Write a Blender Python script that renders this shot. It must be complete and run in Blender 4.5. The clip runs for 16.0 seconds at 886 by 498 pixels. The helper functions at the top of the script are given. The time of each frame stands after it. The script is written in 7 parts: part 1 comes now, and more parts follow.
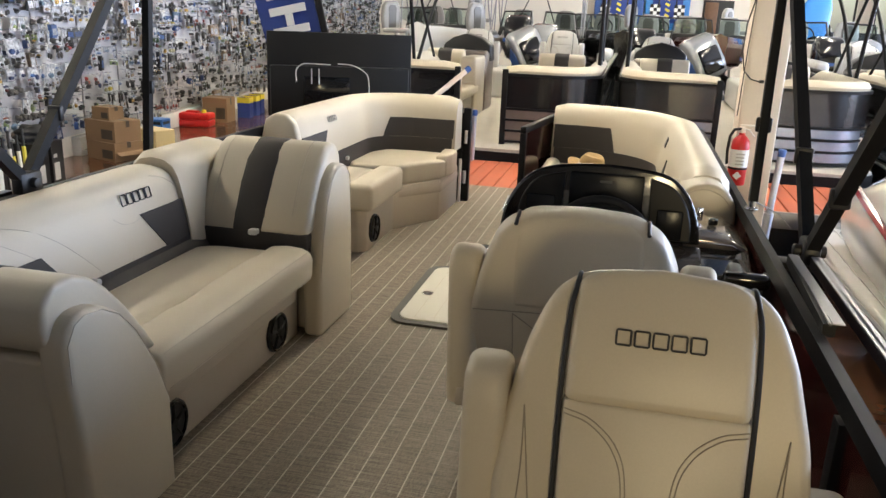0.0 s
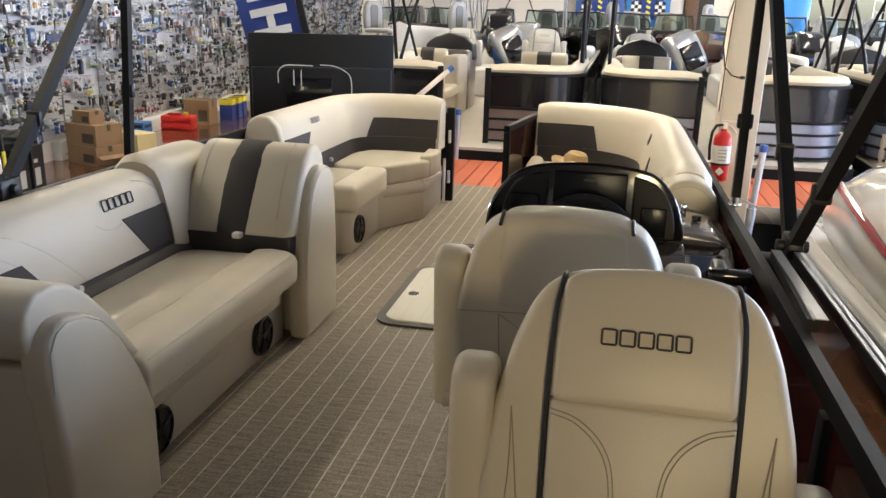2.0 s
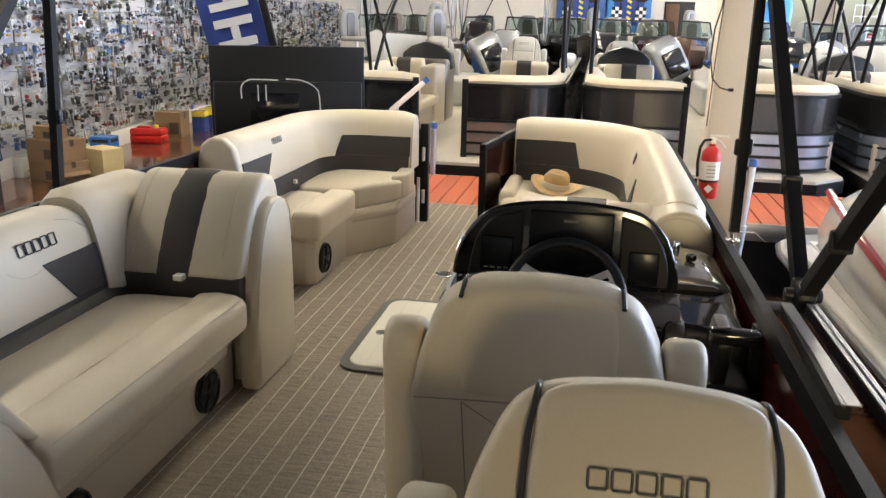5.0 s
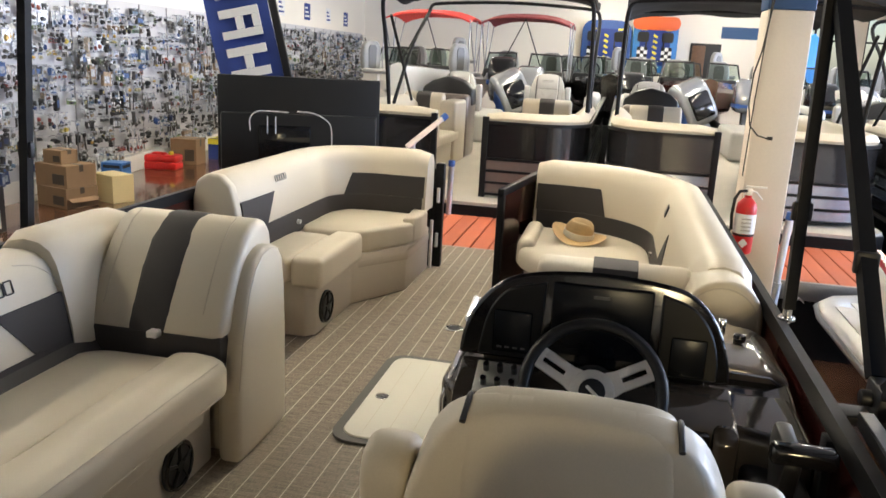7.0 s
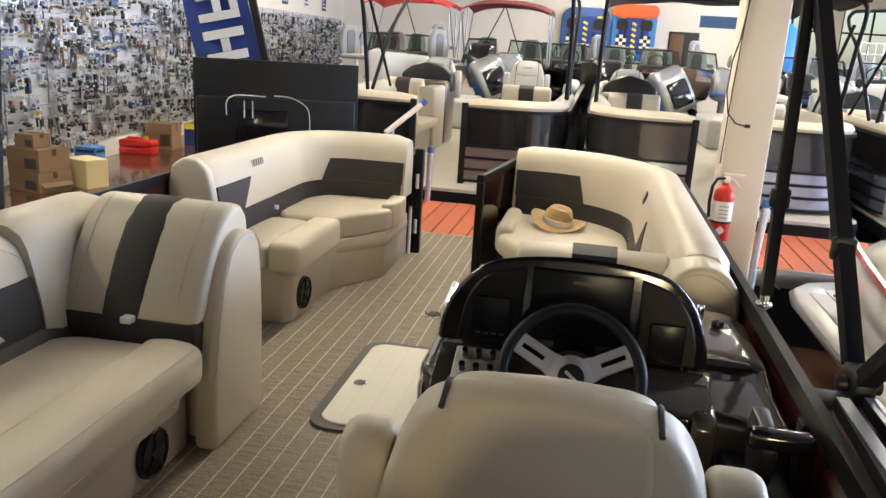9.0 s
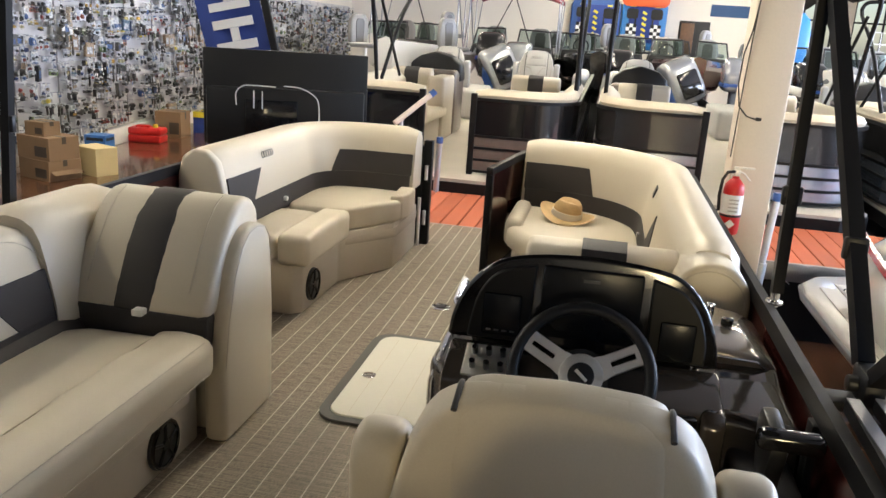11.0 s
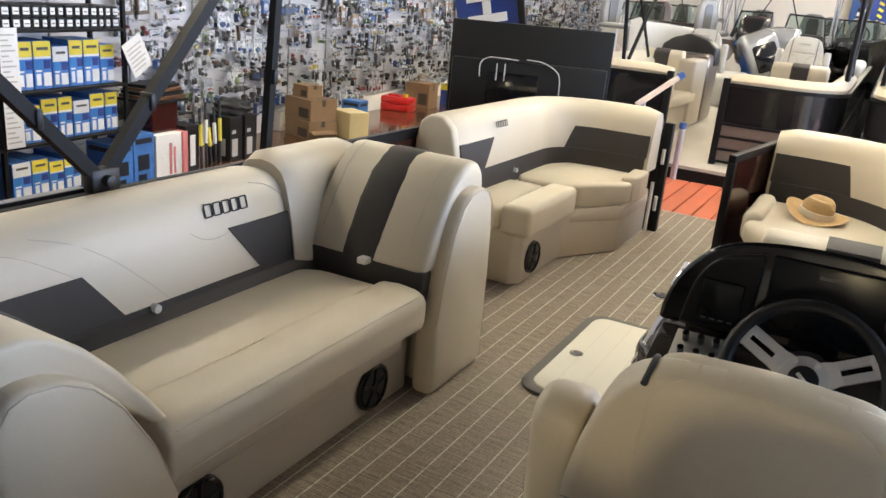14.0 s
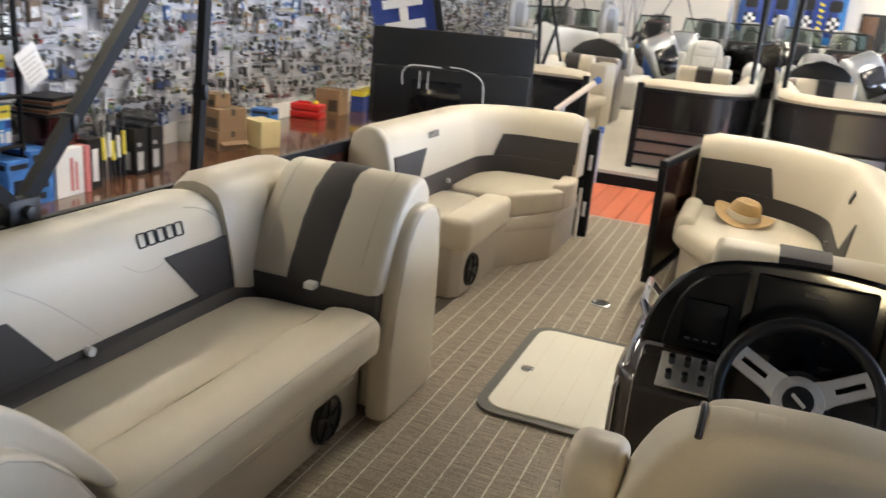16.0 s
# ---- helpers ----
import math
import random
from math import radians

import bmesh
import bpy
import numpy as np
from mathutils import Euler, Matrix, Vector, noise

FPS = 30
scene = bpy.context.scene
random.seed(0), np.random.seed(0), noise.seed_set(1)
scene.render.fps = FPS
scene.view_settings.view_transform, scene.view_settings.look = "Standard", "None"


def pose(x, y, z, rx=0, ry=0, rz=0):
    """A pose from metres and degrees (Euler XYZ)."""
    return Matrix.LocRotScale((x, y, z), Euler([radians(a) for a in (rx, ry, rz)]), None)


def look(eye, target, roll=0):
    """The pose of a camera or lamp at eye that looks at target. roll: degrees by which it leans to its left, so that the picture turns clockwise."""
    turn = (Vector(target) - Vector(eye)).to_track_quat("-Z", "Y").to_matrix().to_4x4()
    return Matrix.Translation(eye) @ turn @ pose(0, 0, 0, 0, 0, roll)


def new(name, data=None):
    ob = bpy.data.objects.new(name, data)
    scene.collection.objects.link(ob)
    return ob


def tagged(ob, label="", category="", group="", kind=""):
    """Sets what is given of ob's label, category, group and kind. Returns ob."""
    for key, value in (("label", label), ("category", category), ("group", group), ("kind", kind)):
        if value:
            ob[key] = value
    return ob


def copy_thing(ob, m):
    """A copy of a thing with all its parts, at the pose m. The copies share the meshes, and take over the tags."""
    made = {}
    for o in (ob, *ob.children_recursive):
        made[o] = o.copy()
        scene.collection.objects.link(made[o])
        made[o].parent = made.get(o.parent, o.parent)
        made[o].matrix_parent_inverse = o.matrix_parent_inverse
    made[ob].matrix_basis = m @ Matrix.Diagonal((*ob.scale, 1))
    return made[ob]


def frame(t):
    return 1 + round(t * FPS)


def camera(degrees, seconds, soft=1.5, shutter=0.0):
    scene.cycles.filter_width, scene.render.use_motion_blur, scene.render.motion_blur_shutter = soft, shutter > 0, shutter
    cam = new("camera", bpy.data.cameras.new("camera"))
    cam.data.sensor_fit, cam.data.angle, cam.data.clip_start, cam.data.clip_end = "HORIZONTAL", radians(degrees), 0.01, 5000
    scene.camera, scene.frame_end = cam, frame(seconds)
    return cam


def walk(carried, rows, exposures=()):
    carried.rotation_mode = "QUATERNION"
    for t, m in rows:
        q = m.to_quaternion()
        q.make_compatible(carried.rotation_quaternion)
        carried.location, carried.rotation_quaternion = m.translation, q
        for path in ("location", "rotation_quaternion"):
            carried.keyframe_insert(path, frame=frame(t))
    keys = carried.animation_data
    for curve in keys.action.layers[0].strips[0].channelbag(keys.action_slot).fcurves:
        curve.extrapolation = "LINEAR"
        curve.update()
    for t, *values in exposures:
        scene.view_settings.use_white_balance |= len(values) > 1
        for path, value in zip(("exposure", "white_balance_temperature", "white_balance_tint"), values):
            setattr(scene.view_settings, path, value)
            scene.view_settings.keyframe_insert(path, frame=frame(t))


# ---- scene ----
cam = camera(58.3, 16.0, shutter=0.5)
PATH = [
    (0, (0.89, -1.163, 1.45), (0.47, 0.707, 0.88), 2.3),
    (0.5, (0.892, -1.16, 1.451), (0.484, 0.712, 0.88), 2.2),
    (1, (0.891, -1.156, 1.45), (0.49, 0.719, 0.879), 2.1),
    (1.5, (0.891, -1.154, 1.449), (0.499, 0.722, 0.876), 2.0),
    (2, (0.891, -1.157, 1.454), (0.506, 0.721, 0.883), 1.7),
    (2.5, (0.894, -1.153, 1.457), (0.507, 0.729, 0.901), 1.1),
    (3, (0.894, -1.144, 1.455), (0.518, 0.742, 0.908), 1.1),
    (3.5, (0.894, -1.109, 1.452), (0.531, 0.777, 0.896), 1.3),
    (4, (0.909, -1.019, 1.462), (0.552, 0.868, 0.904), 1.0),
    (6.5, (0.832, -0.45, 1.508), (0.496, 1.448, 0.975), 2.1),
    (7, (0.833, -0.399, 1.493), (0.437, 1.502, 1.012), 3.0),
    (7.5, (0.838, -0.389, 1.49), (0.452, 1.521, 1.038), 3.2),
    (8, (0.832, -0.375, 1.481), (0.475, 1.536, 1.012), 3.8),
    (8.5, (0.831, -0.382, 1.48), (0.49, 1.526, 0.988), 3.6),
    (11, (0.819, -0.382, 1.504), (0.464, 1.511, 0.966), 3.8),
    (11.5, (0.829, -0.369, 1.497), (0.379, 1.501, 0.952), 4.0),
    (12, (0.836, -0.341, 1.478), (0.307, 1.507, 0.927), 6.3),
    (12.5, (0.847, -0.327, 1.46), (0.202, 1.475, 0.879), 7.1),
    (13, (0.848, -0.331, 1.467), (0.008, 1.377, 0.853), 4.3),
    (13.5, (0.846, -0.35, 1.462), (-0.018, 1.338, 0.827), 5.1),
    (14, (0.853, -0.351, 1.46), (-0.027, 1.334, 0.837), 5.2),
    (14.5, (0.847, -0.349, 1.458), (-0.091, 1.308, 0.845), 4.9),
    (15, (0.833, -0.355, 1.462), (-0.133, 1.295, 0.874), 4.5),
    (15.5, (0.764, -0.343, 1.466), (-0.098, 1.368, 0.891), 5.2),
    (16, (0.656, -0.305, 1.467), (-0.018, 1.482, 0.872), 5.2),
]
walk(cam, [(t, look(eye, target, roll)) for t, eye, target, roll in PATH],
     [(0.0, 0.0), (8.7, 0.0), (12.0, 0.02), (13.2, 0.15), (15.0, 0.15), (16.0, 0.05)])

# ---- world and light ----
world = bpy.data.worlds.new("sky")
scene.world = world
world.use_nodes = True
wn = world.node_tree.nodes
sky = wn.new("ShaderNodeTexSky")
sky.sky_type, sky.sun_disc = "NISHITA", False
sky.sun_elevation, sky.sun_rotation = radians(48), radians(200)
wn["Background"].inputs["Strength"].default_value = 0.12
world.node_tree.links.new(sky.outputs[0], wn["Background"].inputs["Color"])
sun_data = bpy.data.lights.new("sun", "SUN")
sun_data.energy, sun_data.angle, sun_data.color = 3.0, radians(0.5), (1.0, 0.95, 0.88)
sun = new("sun", sun_data)
sun.matrix_world = look((-6, 20, 25), (0, 0, 0))


def area(name, eye, target, sx, sy, watts, color):
    data = bpy.data.lights.new(name, "AREA")
    data.shape, data.size, data.size_y, data.energy, data.color = "RECTANGLE", sx, sy, watts, color
    ob = new(name, data)
    ob.matrix_world = look(eye, target)
    return ob


DAY = (0.66, 0.76, 1.0)
DAY_AFT = (0.42, 0.64, 1.0)
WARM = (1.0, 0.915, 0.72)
FLOOR_Z = -0.62
# Strength of the added ceiling strips.
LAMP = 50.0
for n, wy in enumerate((1.0, 6.0, 11.0, 16.0, 21.0)):
    area("window_light", (10.7, wy, 1.9), (0.0, wy - 2.0, 0.6), 3.6, 2.6, *((340, DAY_AFT) if n == 0 else (860, DAY)))
# Unseen warm lamp added astern, narrowed to light the aft-facing chair only.
rear = area("chair_fill_light", (3.0, -8.75, 1.5), (2.5, 0.0, 0.85), 2.0, 1.6, 17, (1.0, 0.80, 0.46))
rear.data.spread = radians(28)

# ---- materials ----
def tree(name):
    m = bpy.data.materials.new(name)
    m.use_nodes = True
    return m, m.node_tree.nodes, m.node_tree.links, m.node_tree.nodes["Principled BSDF"]


def surface(name, color, rough=0.5, metal=0.0, grain=60.0, vary=0.08, stain=2.5, bump=0.1, bump_scale=None, coat=0.0, spec=0.5, object_random=0.0, dist=0.002):
    """A painted, moulded or woven surface: colour with variation at two scales, roughness wear and a fine relief."""
    m, n, l, b = tree(name)
    tc = n.new("ShaderNodeTexCoord")
    fine, broad = n.new("ShaderNodeTexNoise"), n.new("ShaderNodeTexNoise")
    fine.inputs["Scale"].default_value, broad.inputs["Scale"].default_value = grain, stain
    fine.inputs["Detail"].default_value, broad.inputs["Detail"].default_value = 3, 4
    for t in (fine, broad):
        l.new(tc.outputs["Object"], t.inputs["Vector"])
    add = n.new("ShaderNodeMath"); add.operation = "ADD"
    l.new(fine.outputs["Fac"], add.inputs[0]); l.new(broad.outputs["Fac"], add.inputs[1])
    src = add.outputs[0]
    if object_random:
        info = n.new("ShaderNodeObjectInfo")
        mul = n.new("ShaderNodeMath"); mul.operation = "MULTIPLY_ADD"
        mul.inputs[1].default_value, mul.inputs[2].default_value = object_random, -object_random / 2
        l.new(info.outputs["Random"], mul.inputs[0])
        a2 = n.new("ShaderNodeMath"); a2.operation = "ADD"
        l.new(src, a2.inputs[0]); l.new(mul.outputs[0], a2.inputs[1]); src = a2.outputs[0]
    rng = n.new("ShaderNodeMapRange")
    rng.inputs["From Min"].default_value, rng.inputs["From Max"].default_value = 0.5, 1.5
    rng.inputs["To Min"].default_value, rng.inputs["To Max"].default_value = 1 - vary, 1 + vary
    l.new(src, rng.inputs["Value"])
    mix = n.new("ShaderNodeMix"); mix.data_type, mix.blend_type = "RGBA", "MULTIPLY"
    mix.inputs["Factor"].default_value = 1.0
    mix.inputs["A"].default_value = (*color, 1)
    l.new(rng.outputs[0], mix.inputs["B"])
    l.new(mix.outputs["Result"], b.inputs["Base Color"])
    rr = n.new("ShaderNodeMapRange")
    rr.inputs["To Min"].default_value, rr.inputs["To Max"].default_value = max(rough - 0.07, 0.02), min(rough + 0.07, 1)
    l.new(broad.outputs["Fac"], rr.inputs["Value"]); l.new(rr.outputs[0], b.inputs["Roughness"])
    b.inputs["Metallic"].default_value, b.inputs["Coat Weight"].default_value = metal, coat
    b.inputs["Specular IOR Level"].default_value = spec
    if bump:
        bt = fine
        if bump_scale:
            bt = n.new("ShaderNodeTexNoise"); bt.inputs["Scale"].default_value = bump_scale
            l.new(tc.outputs["Object"], bt.inputs["Vector"])
        bp = n.new("ShaderNodeBump")
        bp.inputs["Strength"].default_value, bp.inputs["Distance"].default_value = bump, dist
        l.new(bt.outputs["Fac"], bp.inputs["Height"]); l.new(bp.outputs[0], b.inputs["Normal"])
    return m


def islands(name, colors, rough=0.45):
    """Many small goods in one mesh, each island with a colour of its own."""
    m, n, l, b = tree(name)
    g = n.new("ShaderNodeNewGeometry")
    ramp = n.new("ShaderNodeValToRGB")
    ramp.color_ramp.interpolation = "CONSTANT"
    els = ramp.color_ramp.elements
    while len(els) < len(colors):
        els.new(0.5)
    for k, c in enumerate(colors):
        els[k].position, els[k].color = k / len(colors), (*c, 1)
    l.new(g.outputs["Random Per Island"], ramp.inputs[0])
    tc, no = n.new("ShaderNodeTexCoord"), n.new("ShaderNodeTexNoise")
    no.inputs["Scale"].default_value, no.inputs["Detail"].default_value = 35, 3
    l.new(tc.outputs["Object"], no.inputs["Vector"])
    rng = n.new("ShaderNodeMapRange")
    rng.inputs["From Min"].default_value, rng.inputs["From Max"].default_value = 0.35, 0.65
    rng.inputs["To Min"].default_value, rng.inputs["To Max"].default_value = 0.55, 1.25
    l.new(no.outputs["Fac"], rng.inputs["Value"])
    mix = n.new("ShaderNodeMix"); mix.data_type, mix.blend_type = "RGBA", "MULTIPLY"
    mix.inputs["Factor"].default_value = 1.0
    l.new(ramp.outputs[0], mix.inputs["A"]); l.new(rng.outputs[0], mix.inputs["B"])
    l.new(mix.outputs["Result"], b.inputs["Base Color"])
    b.inputs["Roughness"].default_value = rough
    return m


VINYL = surface("cream_vinyl", (0.60, 0.53, 0.412), 0.42, grain=260, vary=0.05, stain=1.8, bump=0.12, bump_scale=420)
VINYL_SHELL = surface("moulded_beige_shell", (0.52, 0.455, 0.36), 0.45, grain=180, vary=0.06, bump=0.1, bump_scale=300)
CHARCOAL = surface("charcoal_vinyl", (0.048, 0.043, 0.041), 0.58, grain=260, vary=0.12, bump=0.12, bump_scale=420, spec=0.25)
STITCH = surface("grey_thread", (0.33, 0.285, 0.225), 0.7, grain=300, vary=0.2)
PIPING = surface("black_piping", (0.022, 0.021, 0.022), 0.4, grain=200)
BLACK_METAL = surface("black_coated_aluminium", (0.011, 0.011, 0.012), 0.46, grain=90, vary=0.15, bump=0.05, spec=0.14)
RAIL_TOP = surface("brushed_grey_aluminium", (0.30, 0.30, 0.31), 0.35, 0.8, grain=120, vary=0.1)
CHROME = surface("chrome", (0.80, 0.80, 0.81), 0.08, 1.0, grain=50, vary=0.03, bump=0)
STEEL = surface("brushed_steel", (0.82, 0.80, 0.76), 0.48, 1.0, grain=220, vary=0.06, bump=0.06)
GALV = surface("galvanised_pipe", (0.50, 0.52, 0.56), 0.35, 0.9, grain=70, vary=0.12)
GLOSS_BLACK = surface("gloss_black_dash", (0.008, 0.008, 0.009), 0.12, grain=60, vary=0.2, bump=0.0, coat=0.4)
MATT_BLACK = surface("matt_black_plastic", (0.014, 0.014, 0.015), 0.42, grain=200, vary=0.15, bump=0.08, spec=0.35)
SCREEN = surface("dark_screen", (0.006, 0.007, 0.009), 0.25, grain=20, vary=0.1, bump=0, spec=0.25)
BEZEL = surface("grey_bezel", (0.009, 0.009, 0.009), 0.42, grain=150, vary=0.1, bump=0.04, spec=0.25)
TAUPE = surface("metallic_taupe_gelcoat", (0.062, 0.052, 0.044), 0.10, 0.25, grain=500, vary=0.14, bump=0.0, coat=0.6)
MAROON = surface("dark_maroon_panel", (0.050, 0.010, 0.009), 0.16, grain=30, vary=0.15, bump=0.0, coat=0.5)
BLACK_PANEL = surface("black_hull_panel", (0.012, 0.012, 0.013), 0.14, grain=20, vary=0.15, bump=0.0, coat=0.5)
GREY_PANEL = surface("gunmetal_hull_panel", (0.036, 0.037, 0.040), 0.2, 0.4, grain=20, vary=0.12, bump=0.0, coat=0.5)
SILVER_PANEL = surface("silver_hull_panel", (0.33, 0.37, 0.44), 0.25, 0.6, grain=20, vary=0.1, bump=0.0, coat=0.4)
BRONZE_PANEL = surface("bronze_hull_panel", (0.19, 0.155, 0.135), 0.3, 0.3, grain=20, vary=0.1, bump=0.0)
HATCH = surface("white_hatch_lid", (0.72, 0.69, 0.60), 0.4, grain=120, vary=0.05, bump=0.06)
GREY_TRIM = surface("grey_trim", (0.085, 0.08, 0.072), 0.4, grain=120, vary=0.1)
DOCK = surface("orange_composite_plank", (0.50, 0.125, 0.055), 0.6, grain=90, vary=0.14, stain=4, bump=0.2, object_random=0.7)
WHITE_GEL = surface("white_gelcoat", (0.74, 0.72, 0.68), 0.15, grain=30, vary=0.03, bump=0.0, coat=0.5)
RED_STRIPE = surface("red_stripe", (0.30, 0.02, 0.025), 0.2, grain=30, coat=0.4, bump=0)
WHITE_WALL = surface("painted_white_wall", (0.84, 0.80, 0.73), 0.7, grain=70, vary=0.03, stain=0.6, bump=0.15)
BLUE_PAINT = surface("blue_wall_band", (0.025, 0.075, 0.19), 0.6, grain=60, vary=0.06)
COLUMN = surface("painted_column", (0.72, 0.64, 0.54), 0.55, grain=90, vary=0.05, stain=1.5, bump=0.15)
CEIL = surface("ceiling_panel", (0.42, 0.40, 0.37), 0.85, grain=40, vary=0.05)
CONCRETE = surface("polished_brown_floor", (0.115, 0.052, 0.028), 0.13, grain=8, vary=0.22, stain=0.8, bump=0.02, coat=0.3)
CARD = surface("brown_cardboard", (0.25, 0.160, 0.090), 0.8, grain=90, vary=0.1, stain=5, object_random=0.4)
CREAM_CARD = surface("cream_box", (0.66, 0.55, 0.30), 0.7, grain=60, vary=0.06)
TAPE = surface("dark_tape", (0.06, 0.045, 0.03), 0.5)
RED_PLASTIC = surface("red_plastic", (0.55, 0.016, 0.016), 0.38, grain=80, vary=0.07, bump=0.06)
YELLOW = surface("yellow_plastic", (0.80, 0.66, 0.06), 0.45, grain=60)
BLUE_CARD = surface("blue_printed_card", (0.06, 0.20, 0.56), 0.4, grain=25, vary=0.25, object_random=0.5)
BLUE_PLASTIC = surface("blue_plastic", (0.03, 0.09, 0.30), 0.45, grain=60)
BANNER = surface("blue_banner_cloth", (0.022, 0.05, 0.24), 0.75, grain=300, vary=0.12, stain=3)
WHITE_CLOTH = surface("white_cloth", (0.74, 0.74, 0.74), 0.8, grain=300, vary=0.06)
RED_CANVAS = surface("red_canvas", (0.62, 0.045, 0.04), 0.8, grain=200, vary=0.1)
MAROON_CANVAS = surface("maroon_canvas", (0.20, 0.03, 0.035), 0.8, grain=200, vary=0.1)
BLACK_CANVAS = surface("black_canvas", (0.020, 0.020, 0.021), 0.85, grain=200, vary=0.2)
STRAW = surface("woven_straw", (0.56, 0.38, 0.18), 0.7, grain=240, vary=0.25, stain=12, bump=0.4)
PALE_STRAW = surface("pale_straw", (0.76, 0.70, 0.58), 0.75, grain=240, vary=0.15, bump=0.3)
PAPER = surface("white_paper", (0.78, 0.78, 0.78), 0.6, grain=30, vary=0.08)
PINK_CARD = surface("pink_card", (0.62, 0.20, 0.20), 0.6)
WHITE_PLASTIC = surface("white_plastic", (0.72, 0.71, 0.68), 0.4)
GREY_VINYL = surface("grey_seat_vinyl", (0.46, 0.45, 0.43), 0.5, grain=200, vary=0.06, bump=0.1)
SLATE_VINYL = surface("slate_seat_vinyl", (0.24, 0.235, 0.23), 0.5, grain=200, vary=0.08, bump=0.1)
PEGBOARD = surface("grey_white_pegboard", (0.56, 0.555, 0.58), 0.5, grain=60, vary=0.08)
DARK_WOOD = surface("brown_wood_door", (0.12, 0.055, 0.025), 0.45, grain=14, vary=0.3, stain=6)
ORANGE = surface("orange_print", (0.75, 0.13, 0.03), 0.4)
SKYBLUE = surface("blue_print", (0.03, 0.20, 0.55), 0.4)
HULL_SILVER = surface("silver_cowling", (0.34, 0.35, 0.37), 0.22, 0.5, grain=30, coat=0.4, bump=0)
GREEN_TINT = surface("tinted_windscreen", (0.62, 0.72, 0.68), 0.04, grain=20, bump=0, vary=0.02)
GREEN_TINT.node_tree.nodes["Principled BSDF"].inputs["Transmission Weight"].default_value = 1.0
GREEN_TINT.node_tree.nodes["Principled BSDF"].inputs["IOR"].default_value = 1.1


def vinyl_floor():
    """Woven vinyl: brown-grey slubs across, pale stripes fore and aft, faint cross stripes."""
    m, n, l, b = tree("woven_vinyl_floor")
    tc, sep = n.new("ShaderNodeTexCoord"), n.new("ShaderNodeSeparateXYZ")
    l.new(tc.outputs["Object"], sep.inputs[0])

    def mapped(scale):
        mp = n.new("ShaderNodeMapping"); mp.inputs["Scale"].default_value = scale
        l.new(tc.outputs["Object"], mp.inputs["Vector"])
        t = n.new("ShaderNodeTexNoise"); t.inputs["Scale"].default_value, t.inputs["Detail"].default_value = 1.0, 2
        l.new(mp.outputs[0], t.inputs["Vector"])
        return t.outputs["Fac"]

    def math(op, a, bb, c=None):
        t = n.new("ShaderNodeMath"); t.operation = op
        for k, v in enumerate((a, bb, c)):
            if v is None:
                continue
            if isinstance(v, (int, float)):
                t.inputs[k].default_value = v
            else:
                l.new(v, t.inputs[k])
        return t.outputs[0]

    def stripe(coord, pitch, width, offset):
        f = math("FRACT", math("MULTIPLY_ADD", coord, 1 / pitch, offset), 0)
        return math("LESS_THAN", f, width / pitch)

    slub, thread = mapped((9, 230, 1)), mapped((150, 40, 1))
    ramp = n.new("ShaderNodeValToRGB")
    e = ramp.color_ramp.elements
    e[0].position, e[0].color = 0.34, (0.105, 0.080, 0.058, 1)
    e[1].position, e[1].color = 0.66, (0.33, 0.275, 0.205, 1)
    l.new(math("MULTIPLY_ADD", thread, 0.35, math("MULTIPLY", slub, 0.65)), ramp.inputs[0])
    broken = math("GREATER_THAN", mapped((60, 45, 1)), 0.40)
    long = math("MULTIPLY", stripe(sep.outputs[0], STRIPE, 0.0046, 0.036), math("MULTIPLY_ADD", broken, 0.5, 0.45))
    cross = math("MULTIPLY", stripe(sep.outputs[1], 0.042, 0.005, 0.0), 0.10)
    both = math("MAXIMUM", long, cross)
    mix = n.new("ShaderNodeMix"); mix.data_type = "RGBA"
    l.new(both, mix.inputs["Factor"]); l.new(ramp.outputs[0], mix.inputs["A"])
    mix.inputs["B"].default_value = (0.62, 0.56, 0.45, 1)
    l.new(mix.outputs["Result"], b.inputs["Base Color"])
    b.inputs["Roughness"].default_value = 0.62
    bp = n.new("ShaderNodeBump"); bp.inputs["Strength"].default_value, bp.inputs["Distance"].default_value = 0.3, 0.002
    l.new(slub, bp.inputs["Height"]); l.new(bp.outputs[0], b.inputs["Normal"])
    return m


STRIPE = 0.0778
WOVEN = vinyl_floor()


# ---- mesh helpers ----
def merge(bm, src, m=None):
    me = bpy.data.meshes.new("tmp")
    src.to_mesh(me)
    src.free()
    if m is not None:
        me.transform(m)
    bm.from_mesh(me)
    bpy.data.meshes.remove(me)
    return bm


def box(bm, x0, x1, y0, y1, z0, z1, r=0.0, seg=2, m=None):
    t = bmesh.new()
    bmesh.ops.create_cube(t, size=1.0, matrix=Matrix.Translation(((x0 + x1) / 2, (y0 + y1) / 2, (z0 + z1) / 2)) @ Matrix.Diagonal((abs(x1 - x0), abs(y1 - y0), abs(z1 - z0), 1)))
    if r:
        bmesh.ops.bevel(t, geom=t.edges[:], offset=r, segments=seg, profile=0.5, affect="EDGES")
    return merge(bm, t, m)


